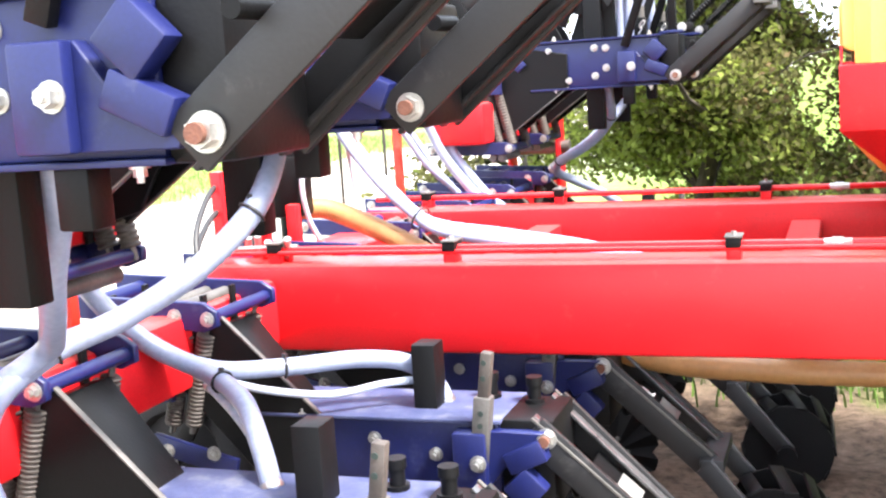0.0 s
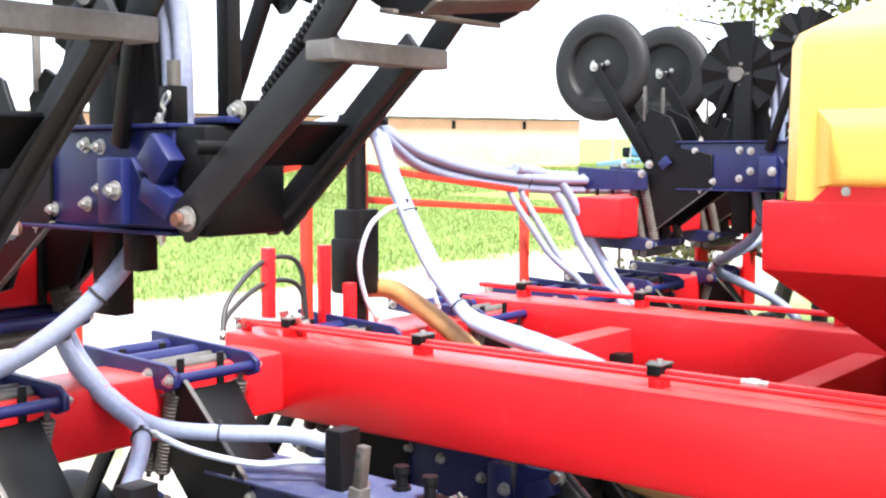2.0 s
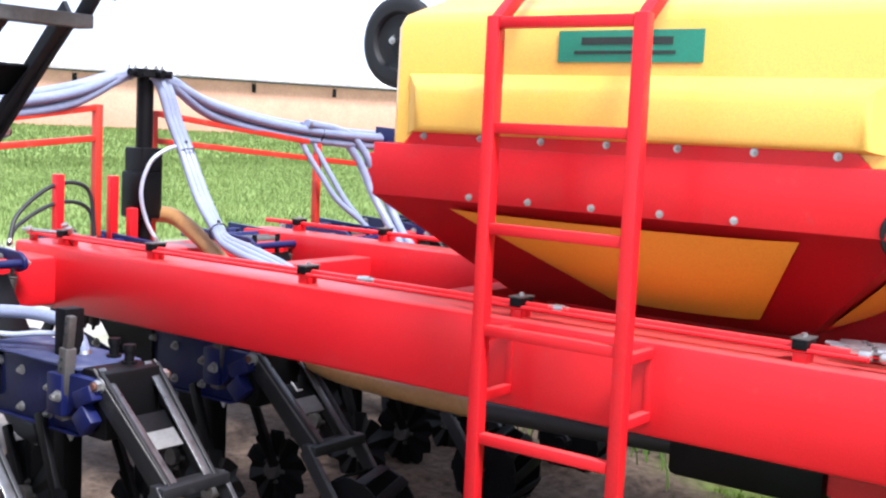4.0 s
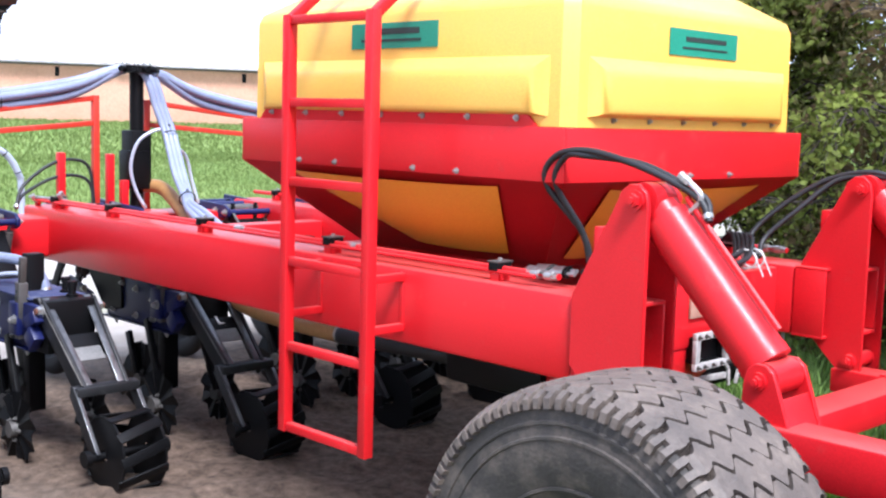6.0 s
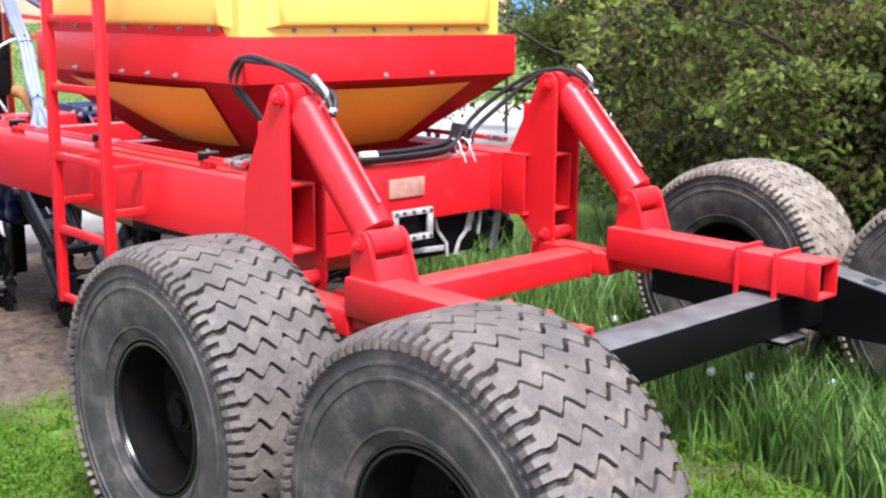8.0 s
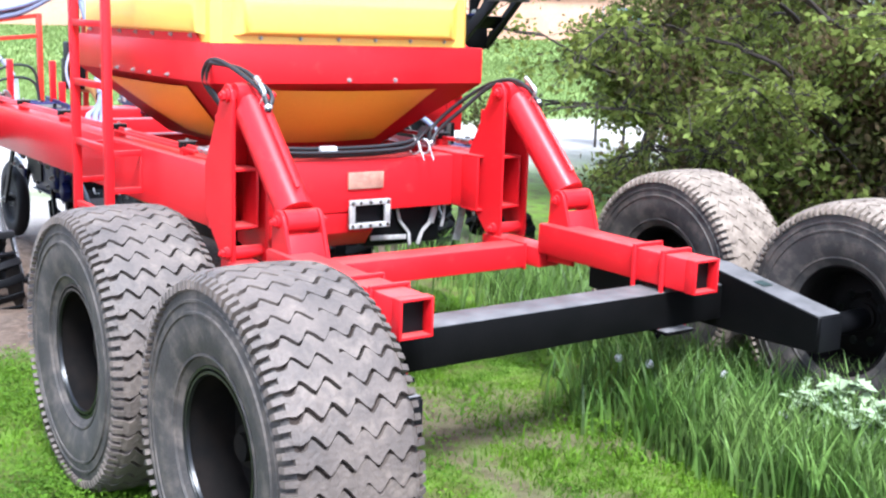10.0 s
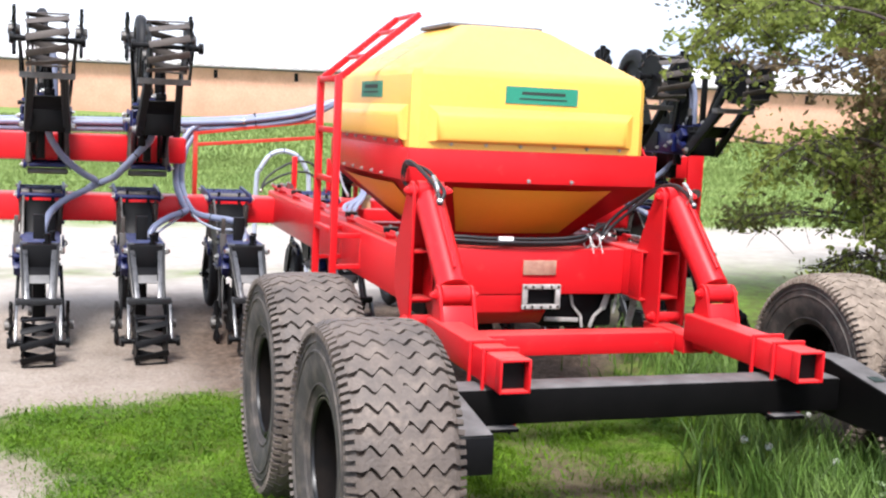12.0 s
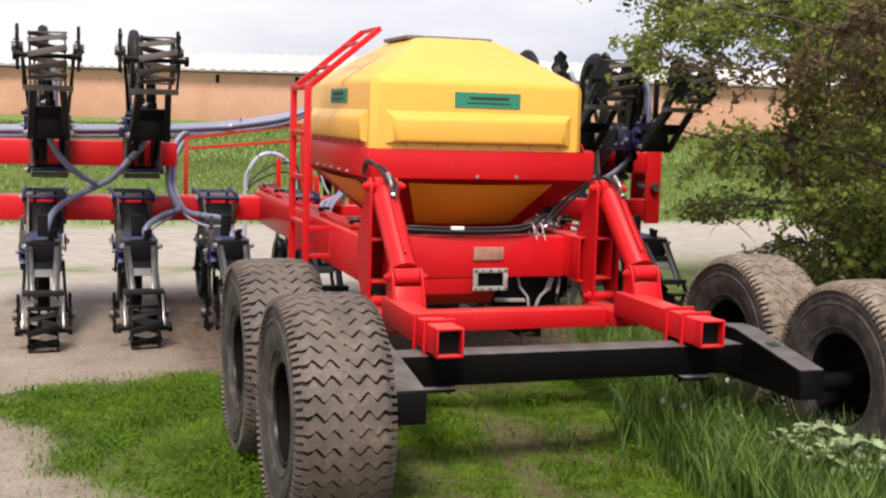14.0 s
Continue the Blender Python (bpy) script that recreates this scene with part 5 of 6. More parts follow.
# ---- ladder ----
def build_ladder():
    y = -1.2
    e = thing("ladder", (-1.12, y, 0.46), "red square-tube ladder bolted to the beam", "ladder")
    xs = (-1.41, -0.83)
    for x in xs:
        bm = B()
        bar(bm, (x, y, 0.46), (x, y, 2.395), 0.05, 0.05, 0.004)
        part("upright", bm, RED, e)
        bm = B()
        bar(bm, (x, y, 2.37), (x, -0.62, 2.86), 0.045, 0.045, 0.004)
        part("top_rail", bm, RED, e)
    for z in (0.485, 0.87, 1.27, 1.64, 2.0, 2.37):
        bm = B()
        bar(bm, (xs[0] + 0.026, y, z), (xs[1] - 0.026, y, z), 0.04, 0.04, 0.004)
        part("rung", bm, RED, e)
    for k in (0.35, 0.75, 1.0):
        bm = B()
        p = Vector((0, y, 2.37)).lerp(Vector((0, -0.62, 2.86)), k)
        bar(bm, (xs[0] + 0.02, p.y, p.z), (xs[1] - 0.02, p.y, p.z), 0.03, 0.03, 0.003)
        part("rung", bm, RED, e)
    for x in xs:
        for z in (1.245, 1.02):
            part("bracket_arm", bar(B(), (x, y + 0.024, z), (x, -1.0, z), 0.035, 0.035, 0.003), RED, e)
        part("bracket_foot", bar(B(), (x, -0.986, 1.0), (x, -0.986, 1.265), 0.04, 0.028, 0.003, up=(1, 0, 0)), RED, e)


build_ladder()


# ---- distributor tower and guard rails behind ----
def build_distributor():
    e = thing("seed_distributor", (-4.61, -0.17, 1.23), "black distributor tower with a crown of grey hoses", "distributor")
    bm = B()
    box(bm, -4.69, -4.52, -0.25, -0.10, 1.38, 1.80, 0.01)
    box(bm, -4.70, -4.51, -0.27, -0.11, 1.38, 1.66, 0.02)
    part("base_box", bm, BLACK, e)
    bm = B()
    cyl(bm, (-4.61, -0.17, 1.22), (-4.61, -0.17, 2.21), 0.05, 20)
    cyl(bm, (-4.61, -0.17, 1.62), (-4.61, -0.17, 1.66), 0.058, 20)
    part("riser", bm, BLACK, e)
    bm = B()
    cyl(bm, (-4.61, -0.17, 2.21), (-4.61, -0.17, 2.26), 0.12, 24)
    head = part("distributor_head", bm, BLACK, e)
    for k in range(10):
        a = k * math.pi / 5
        part("outlet", cyl(B(), (-4.61 + 0.1 * math.cos(a), -0.17 + 0.1 * math.sin(a), 2.235), (-4.61 + 0.16 * math.cos(a), -0.17 + 0.16 * math.sin(a), 2.235), 0.022, 10), BLACK, head)
    for k in range(10):
        a = k * math.pi / 5
        bm = nut(B(), (-4.61 + 0.10 * math.cos(a), -0.17 + 0.10 * math.sin(a), 2.26), (0, 0, 1), 0.009, 0.012)
        part("wing_nut", bm, ZINC, head)


build_distributor()


def build_guard(name, posts, rails, label):
    e = thing(name, posts[0][0], label, "railing", "guard rails")
    for p, q in posts:
        part("post", bar(B(), p, q, 0.045, 0.045, 0.003, up=(1, 0, 0)), RED_RAIL, e)
    for p, q in rails:
        part("rail", bar(B(), p, q, 0.04, 0.035, 0.003), RED_RAIL, e)


build_guard("guard_rail", [((-4.67, -0.46, 1.2), (-4.67, -0.46, 2.04)), ((-4.67, -1.75, 1.2), (-4.67, -1.75, 1.86))],
            [((-4.67, -0.482, 2.02), (-4.67, -1.728, 1.845)), ((-4.67, -0.482, 1.845), (-4.67, -1.728, 1.73))], "thin orange-red guard rail behind the toolbar")
build_guard("guard_rail", [((-4.67, -0.06, 1.2), (-4.67, -0.06, 2.02)), ((-4.67, 1.40, 1.2), (-4.67, 1.40, 1.85))],
            [((-4.67, -0.038, 2.005), (-4.67, 1.3, 1.86)), ((-4.67, -0.038, 1.84), (-4.67, 3.4, 1.60))], "thin orange-red guard rail behind the toolbar")
for x, y, z in ((-4.65, -0.73, 1.64), (-4.65, -0.36, 1.63), (-4.52, -0.32, 1.45)):
    bm = B()
    bar(bm, (x, y, 1.2), (x, y, z), 0.05, 0.05, 0.004, up=(1, 0, 0))
    alone("stand_post", bm, RED, (x, y, 1.2), "short red upright post on the frame", "post", "frame posts")
# ---- row units ----
def build_unit(xo, yc, zbar, flip, d_frame, d_cross, d_roll, px, sx, label, group, dxb=0.0, wheel_z=-0.95, dxr=0.0):
    """One sowing unit on a toolbar. flip: -1 for a folded unit that stands on its head; dxb: how far its links swing the body back."""
    o = Vector((xo, yc, zbar))
    e = thing("row_unit", tuple(o), label, "row unit", group)

    def X(x):
        return x + dxb if x > 0.5 else x

    def P(x, y, z):
        return o + Vector((X(x), y, z * flip))

    def bx(bm, x0, x1, y0, y1, z0, z1, bv=0.005):
        a, b = sorted((z0 * flip, z1 * flip))
        return box(bm, o.x + X(x0), o.x + X(x1), o.y + y0, o.y + y1, o.z + a, o.z + b, bv)

    def pl(bm, pts, y0, y1):
        return plate(bm, [(o.x + X(x), o.z + z * flip) for x, z in pts], o.y + y0, o.y + y1)

    # mounting head round the bar: side cheeks above and below, cross tubes, straps
    head = None
    dc, dt = (-0.05, 0.0) if flip > 0 else (0.0, 0.15)
    for y in (-0.215, 0.19):
        bm = B()
        if flip > 0:
            pl(bm, [(0.13, 0.15 + dc), (0.33, 0.135 + dc), (0.75, 0.045), (0.80, 0.065), (0.80, 0.115), (0.75, 0.145), (0.13, 0.225 + dc)], y, y + 0.025)
        else:
            pl(bm, [(-0.16, 0.155), (0.36, 0.155), (0.42, 0.175), (0.42, 0.215), (0.36, 0.235), (-0.16, 0.225)], y, y + 0.025)
        head = part("cheek", bm, BLUE, e, "blue steel cheek plate")
        bm = B()
        if flip > 0:
            pl(bm, [(0.12, -0.145), (0.60, -0.145), (0.60, -0.20), (0.12, -0.20)], y, y + 0.022)
        else:
            pl(bm, [(-0.14, -0.145), (0.36, -0.145), (0.36, -0.26), (-0.14, -0.29)], y, y + 0.022)
        part("lower_cheek", bm, BLUE, e)
        each("bolt", [nut(B(), P(x, y if y < 0 else y + 0.025, z), (0, -1 if y < 0 else 1, 0), 0.018, 0.016) for x, z in (((0.64, 0.10), (0.765, 0.09), (0.17, 0.185 + dc), (0.30, -0.175)) if flip > 0 else ((0.39, 0.195), (-0.13, 0.19), (-0.10, -0.22), (0.33, -0.25)))], ZINC, head)
    each("cross_tube", [cyl(B(), P(x, -0.19, z), P(x, 0.19, z), r, 14) for x, z, r in (((0.24, 0.17 + dc, 0.03), (0.42, 0.16 + dc, 0.034), (0.765, 0.09, 0.022)) if flip > 0 else ((-0.08, 0.19, 0.03), (0.20, 0.19, 0.03), (0.39, 0.195, 0.022)))], BLUE, e)
    each("damper_roll", [cyl(B(), P(x, -0.18, 0.105 + dt), P(x, 0.18, 0.105 + dt), 0.026, 12) for x in ((0.53, 0.61) if flip > 0 else (0.27, 0.33))], BARE, e)
    for y in (-0.11, 0.09):
        each("strap", [bx(B(), xx, xx + 0.015, y, y + 0.03, -0.15, 0.15, 0.003) for xx in ((0.675, 0.31) if flip > 0 else (0.295, -0.068))], BLACK, e)
    # pressure springs
    zb = -0.34 + d_frame * 0.7
    for y in (-0.17, 0.17):
        for x in ((0.655, 0.735) if flip > 0 else (0.33, 0.41)):
            a, b = P(x, y, 0.06 + dt), P(x - 0.11, y * 0.9, zb)
            bm = B()
            ax = (b - a)
            L = ax.length
            n = 22
            pts, rad = [], []
            for k in range(n * 4 + 1):
                t = k / (n * 4)
                pts.append(a + ax * (0.08 + 0.84 * t))
                rad.append(1.0 if k % 4 in (1, 2) else 0.86)
            tube(bm, pts, 0.033, 10, taper=rad)
            sp = part("spring", bm, SPRING, e, "dusty coil spring")
            bm = B()
            cyl(bm, a, b, 0.011, 8)
            part("spring_rod", bm, BARE, sp)
    # parallel links
    z1 = -0.42 + d_frame
    if flip < 0:
        for y in (-0.13, 0.11):
            bm = B()
            pl(bm, [(0.62, 0.12), (0.84, 0.06), (0.95, -0.12), (0.92, -0.45), (0.84, -0.60), (0.70, -0.66), (0.60, -0.56), (0.66, -0.30), (0.55, -0.10)], y, y + 0.02)
            part("wheel_bracket", bm, BLACK, e, "large black wheel bracket plate")
            bm = B()
            bar(bm, P(0.66, y, -0.58), P(0.66, y, -0.80), 0.012, 0.03, 0.003, up=(0, 1, 0))
            part("scraper", bm, BARE, e)
    for y in ((-0.165,) if flip > 0 else (-0.165, 0.145)):
        bm = B()
        pl(bm, [(0.70, 0.085), (0.765, 0.10), (1.14, z1 + 0.14), (1.14, z1 - 0.06), (0.92, z1 - 0.10), (0.60, -0.16), (0.60, -0.04)], y, y + 0.018)
        lp = part("link_plate", bm, BLACK, e, "black side link with bright worn edge")
        part("worn_edge", bar(B(), P(0.772, y + 0.009, 0.098), P(1.14, y + 0.009, z1 + 0.143), 0.020, 0.006, 0.001), BARE, lp, "bright worn edge")
    if flip > 0:
        bm = pl(B(), [(0.67, 0.02), (0.75, 0.04), (1.02, z1 + 0.10), (1.02, z1 - 0.02), (0.72, -0.22), (0.67, -0.15)], -0.135, 0.13)
        part("link_core", bm, BLACK, e, "black link body")
    for s in (-1, 1):
        low = part("lower_link", bar(B(), P(0.50, s * 0.2, -0.36 + d_frame * .6), P(0.82, s * 0.2, z1 - 0.03), 0.022, 0.07, 0.004), BLUE, e)
        each("bolt", [nut(B(), P(x, s * 0.211, -0.39 + d_frame * .75), (0, s, 0), 0.018, 0.016) for x in (0.56, 0.74)], ZINC, low)
    # blue body box
    zf0, zf1 = -0.55 + d_frame, -0.27 + d_frame
    bm = B()
    xe = px - 0.13 if flip > 0 else 1.70
    bx(bm, 0.92, xe, -0.15, 0.15, zf0, zf1, 0.008)
    body = part("body_box", bm, BLUE, e, "deep blue welded body box")
    part("body_flange", bx(B(), 0.90, xe + 0.01, -0.17, 0.17, zf1, zf1 + 0.012, 0.003), BLUE_DUST if flip > 0 else BLUE, e, "dusty blue top flange" if flip > 0 else "")
    part("body_flange", bx(B(), 0.90, xe + 0.01, -0.17, 0.17, zf0 - 0.012, zf0, 0.003), BLUE, e)
    part("front_box", bx(B(), xe, px + 0.045, -0.145, 0.145, zf0 - 0.005, zf1 + 0.012, 0.012), BLACK, e)
    part("front_pin", cyl(B(), P(px - 0.04, -0.15, zf1 - 0.05), P(px - 0.04, 0.15, zf1 - 0.05), 0.024, 14), BLACK, e)
    for x, z in ((1.02, zf0 + 0.05), (1.31, zf0 + 0.045), (1.31, zf0 + 0.215), (1.14, zf0 + 0.235)):
        each("bolt", [nut(B(), P(x, s * 0.151, z), (0, s, 0), 0.016, 0.014) for s in (-1, 1)], ZINC, body)
    for x in (1.06, xe - 0.05):
        each("bolt", [nut(B(), P(x, -0.155, zz), (0, 0, k * flip), 0.012, 0.014) for zz, k in ((zf0 - 0.012, -1), (zf1 + 0.012, 1))], ZINC, body)
    # cross-shaped blue clamp on the flank
    zc = (zf0 + zf1) / 2
    hx = 1.24 + sx
    bm = pl(B(), [(hx, zc + 0.125), (hx, zc - 0.06), (hx + 0.11, zc - 0.06), (hx + 0.16, zc + 0.01), (hx + 0.29, zc + 0.05), (hx + 0.31, zc + 0.09), (hx + 0.29, zc + 0.125)], -0.19, -0.15)
    clampb = part("shank_clamp", bm, BLUE, e, "blue cross-shaped shank clamp")
    part("housing", bx(B(), hx, hx + 0.11, -0.225, -0.189, zc - 0.06, zc + 0.125, 0.008), BLUE, clampb)
    m = 0.707 * 0.10
    part("block", bar(B(), P(hx + 0.225 - m / 2, -0.18, zc - 0.055 + m / 2), P(hx + 0.225 + m / 2, -0.18, zc - 0.055 - m / 2), 0.06, 0.105, 0.007, up=(0.7, 0, 0.7 * flip)), BLUE, clampb)
    part("block", bar(B(), P(hx + 0.17, -0.18, zc + 0.02), P(hx + 0.29, -0.18, zc + 0.075), 0.06, 0.07, 0.007, up=(0, 0, 1)), BLUE, clampb)
    each("bolt", [nut(B(), P(hx + 0.085, -0.225, zc + 0.03), (0, -1, 0), 0.019, 0.022), nut(B(), P(hx - 0.08, -0.15, zc + 0.03), (0, -1, 0), 0.016, 0.018), nut(B(), P(hx - 0.08, -0.15, zc - 0.09), (0, -1, 0), 0.016, 0.018)], ZINC, clampb)
    # shanks through the body
    bm = B()
    if flip > 0:
        bx(bm, 1.06 + sx, 1.14 + sx, -0.06, 0.04, zf0 - 0.42, zf1 + 0.225, 0.004)
    else:
        bx(bm, 1.235, 1.345, -0.09, -0.02, -0.85, 0.11, 0.006)
        pl(bm, [(1.205, -0.85), (1.345, -0.85), (1.345, -1.17), (1.13, -1.17), (1.20, -1.05)], -0.07, -0.03)
    part("coulter_shank", bm, BLACK, e)
    bm = B()
    if flip > 0:
        bar(bm, P(1.31 + sx, -0.185, zf0 + 0.06), P(1.345 + sx, -0.19, zf1 + 0.10), 0.055, 0.055, 0.006, up=(1, 0, 0))
    else:
        bar(bm, P(1.29 + sx, -0.12, zf1), P(1.29 + sx, -0.12, zf1 + 0.12), 0.07, 0.07, 0.006, up=(1, 0, 0))
    slv = part("depth_sleeve", bm, BARE if flip > 0 else BLACK, e, "bare steel perforated sleeve")
    if flip > 0:
        bm = B()
        bar(bm, P(1.345 + sx, -0.19, zf1 + 0.09), P(1.365 + sx, -0.19, zf1 + 0.24), 0.036, 0.036, 0.004, up=(1, 0, 0))
        part("depth_rod", bm, SPRING, slv)
        for zz in (0.01, 0.05, 0.16, 0.21):
            q = P(1.335 + sx + zz * 0.1, -0.218 if zz < 0.1 else -0.209, zf1 + zz)
            part("pin_hole", cyl(B(), q, q + Vector((0, -0.002, 0)), 0.009, 10), INK, slv)
        for x, yy in ((1.64, 0.10), (1.80, 0.06)):
            bm = B()
            cyl(bm, P(x, yy, zf1), P(x, yy, zf1 + 0.085), 0.022, 12)
            cyl(bm, P(x, yy, zf1), P(x, yy, zf1 + 0.025), 0.034, 12)
            cyl(bm, P(x, yy, zf1 + 0.07), P(x, yy, zf1 + 0.098), 0.028, 12)
            part("stub_rod", bm, BLACK, e)
    else:
        part("tool_post", bx(B(), 1.745, 1.795, -0.035, 0.015, zf0 - 0.50, zf0, 0.006), BLACK, e)
        part("post_collar", bx(B(), 1.70, 1.84, -0.08, 0.06, zf0 - 0.03, zf0 - 0.012, 0.004), BLUE, e)
        part("side_pin", cyl(B(), P(1.90, -0.13, zf0 + 0.055), P(1.89, -0.235, zf0 + 0.055), 0.018, 14), BLACK, e, "black side pin")
        for k in range(2):
            bent_tube("seed_tube", [P(1.44 + 0.055 * k, 0.06, zf0 + 0.05), P(1.44 + 0.055 * k, 0.05, zf0 - 0.3), P(1.43 + 0.05 * k, 0.02, zf0 - 0.45), P(1.40 + 0.03 * k, 0.0, zf0 - 0.55)], 0.029, HOSE, e, "pale grey-blue seed tube")
        a, b = P(1.83, 0.03, zf0 - 0.04), P(2.14, 0.0, zf0 - 0.32)
        part("spring_rod", cyl(B(), a, b, 0.014, 10), BLACK, e)
        bm = B()
        n = 17
        tube(bm, [a.lerp(b, 0.18 + 0.80 * k / (n * 4)) for k in range(n * 4 + 1)], 0.026, 10, taper=[1.0 if k % 4 in (1, 2) else 0.8 for k in range(n * 4 + 1)])
        part("spring", bm, BLACK, e, "black coil spring")
        bm = B()
        bx(bm, 1.79, 1.89, -0.03, 0.06, zf0 - 0.075, zf0 - 0.012, 0.012)
        eye = part("spring_eye", bm, BLACK, e)
        part("bolt", nut(B(), P(1.83, -0.03, zf0 - 0.045), (0, -1, 0), 0.02, 0.02), ZINC, eye)
        clip = smooth_line([P(1.575 + a, -0.092, zf0 - b) for a, b in ((0.0, 0.02), (0.02, 0.05), (0.008, 0.065), (0.02, 0.09), (0.038, 0.1), (0.038, 0.08), (0.015, 0.06))], 5)
        part("spring_clip", tube(B(), clip, 0.005, 6), ZINC, e, "bright wire spring clip")
        part("pin_post", bx(B(), 1.56, 1.62, -0.085, -0.03, zf0 - 0.12, zf0, 0.005), BLACK, e)
        part("pin_stem", cyl(B(), P(1.59, -0.055, zf0 - 0.12), P(1.59, -0.055, zf0 - 0.19), 0.02, 14), BARE, e)
    # rippled coulter disc
    def disc(name, x, y, z, r, teeth, depth, mat, label):
        bm = B()
        c = P(x, y, z)
        n = teeth * 4
        for side in (-1, 1):
            ctr = bm.verts.new(c + Vector((0, side * 0.012, 0)))
            ring = []
            for k in range(n):
                a = 2 * math.pi * k / n
                rr = r - (depth if k % 4 == 0 else 0)
                ring.append(bm.verts.new(c + Vector((rr * math.cos(a), side * 0.003 + 0.012 * math.sin(teeth * a), rr * math.sin(a)))))
            for k in range(n):
                bm.faces.new((ctr, ring[k], ring[(k + 1) % n]))
        dk = part(name, bm, mat, e, label, smooth=False)
        bm = B()
        cyl(bm, c + Vector((0, -0.05, 0)), c + Vector((0, 0.05, 0)), 0.045, 16)
        for k in range(5):
            a = k * 1.2566
            nut(bm, c + Vector((0.065 * math.cos(a), -0.014, 0.065 * math.sin(a))), (0, -1, 0), 0.009, 0.01)
        part("disc_hub", bm, BARE, dk)
    disc("ripple_disc", 1.25 + dxr, -0.055, -0.93 + d_roll, 0.25, 8, 0.012, BLACK, "black rippled coulter disc")
    dy, dz = (0.235, 0.0) if flip > 0 else (0.27, -0.10)
    disc("notched_disc", 1.74 + dxr, -dy, -0.97 + d_roll + dz, 0.21, 10, 0.03, BLACK, "black notched closing disc")
    disc("notched_disc", 1.70 + dxr, dy, -0.97 + d_roll + dz, 0.21, 10, 0.03, BLACK, "black notched closing disc")
    for s in (-1, 1):
        part("disc_arm", bar(B(), P(1.50 + dxr, s * 0.175, zf0 + 0.05), P(1.72 + dxr, s * (dy - 0.035), -0.95 + d_roll + dz), 0.05, 0.03, 0.004, up=(0, 1, 0)), BLACK, e)
    part("disc_arm", bar(B(), P(1.10 + dxr, -0.08, zf0 - 0.1), P(1.24 + dxr, -0.09, -0.93 + d_roll), 0.05, 0.03, 0.004, up=(0, 1, 0)), BLACK, e)
    bm = B()
    pl(bm, [(1.12 + dxr, zf0), (1.42 + dxr, zf0), (1.40 + dxr, -0.9 + d_roll), (1.30 + dxr, -1.02 + d_roll), (1.22 + dxr, -0.8 + d_roll)], 0.02, 0.05)
    part("seed_boot", bm, BLACK, e)
    # support wheels under the bar
    c = P(-0.06, -0.06, wheel_z)
    w = part("support_wheel", lathe(B(), [(0.21, -0.03), (0.225, -0.048), (0.28, -0.055), (0.325, -0.045), (0.345, -0.022), (0.35, 0.0), (0.345, 0.022), (0.325, 0.045), (0.28, 0.055), (0.225, 0.048), (0.21, 0.03)], tuple(c), 44), SOFT_RUBBER, e, "black rubber support wheel")
    bm = lathe(B(), [(0.213, -0.03), (0.205, -0.008), (0.15, 0.0), (0.10, -0.012), (0.03, -0.012), (0.0305, 0.012), (0.10, 0.012), (0.15, 0.008), (0.205, 0.01), (0.213, 0.03)], tuple(c), 32)
    cyl(bm, c + Vector((0, -0.07, 0)), c + Vector((0, 0.07, 0)), 0.026, 12)
    part("wheel_disc", bm, SOFT_RUBBER, w)
    each("bolt", [nut(B(), c + Vector((0.06 * math.cos(k * 2.09 + .5), -0.014, 0.06 * math.sin(k * 2.09 + .5))), (0, -1, 0), 0.012, 0.012) for k in range(3)] + [nut(B(), c + Vector((0, -0.095, 0)), (0, -1, 0), 0.02, 0.016)], ZINC, w)
    for dy in (-0.085, 0.085):
        part("wheel_fork", bar(B(), c + Vector((-0.02, dy, -0.02 * flip)), o + Vector((0.33, -0.06 + dy, (wheel_z + 0.60) * flip)), 0.075, 0.022, 0.006, up=(0, 1, 0)), BLACK, e)
    # crumbler roller on its arms
    piv, crs, rol = Vector((px, 0, -0.34 + d_frame)), Vector((2.31 + dxr, 0, -0.62 + d_cross)), Vector((2.53 + dxr, 0, -0.965 + d_roll))
    k = 0.84 if flip > 0 else 1.0
    for s in (-1, 1):
        y = s * 0.145 * k
        bm = B()
        bar(bm, P(piv.x - 0.02, y * 1.25, piv.z + 0.055), P(crs.x, y, crs.z), 0.02, 0.105, 0.004)
        arm = part("roller_arm", bm, GLOSS, e, "black angle-section roller arm with worn edges")
        # the lowered arm's flange is coloured grey for the sky it reflects
        part("arm_flange", bar(B(), P(piv.x - 0.02, y * 1.25 - s * 0.03, piv.z + 0.09), P(crs.x, y - s * 0.03, crs.z + 0.052), 0.040, 0.012, 0.003), WORN_SHEEN if flip > 0 else GLOSS, arm, "shiny upper flange")
        if flip > 0:
            part("worn_edge", bar(B(), P(piv.x - 0.02, y * 1.25 + s * 0.008, piv.z + 0.094), P(crs.x, y + s * 0.008, crs.z + 0.058), 0.012, 0.010, 0.002), BARE, arm, "bright worn edge")
        bm = B()
        q = P(piv.x + 0.025, s * 0.192 * k, piv.z + 0.03)
        cyl(bm, q, q + Vector((0, s * 0.005, 0)), 0.034, 20)
        cyl(bm, q, q + Vector((0, s * 0.03, 0)), 0.026, 6)
        ab = part("arm_bolt", bm, ZINC, e, "plated pivot nut on a rusty bolt")
        part("bolt_end", cyl(B(), q, q + Vector((0, s * 0.043, 0)), 0.0175, 14), RUST, ab, "rusty bolt end")
        bm = B()
        bar(bm, P(crs.x - 0.03, s * 0.205 * k, crs.z + 0.03), P(rol.x, s * 0.205 * k, rol.z), 0.018, 0.07, 0.004)
        ys = part("yoke_side", bm, GLOSS, e)
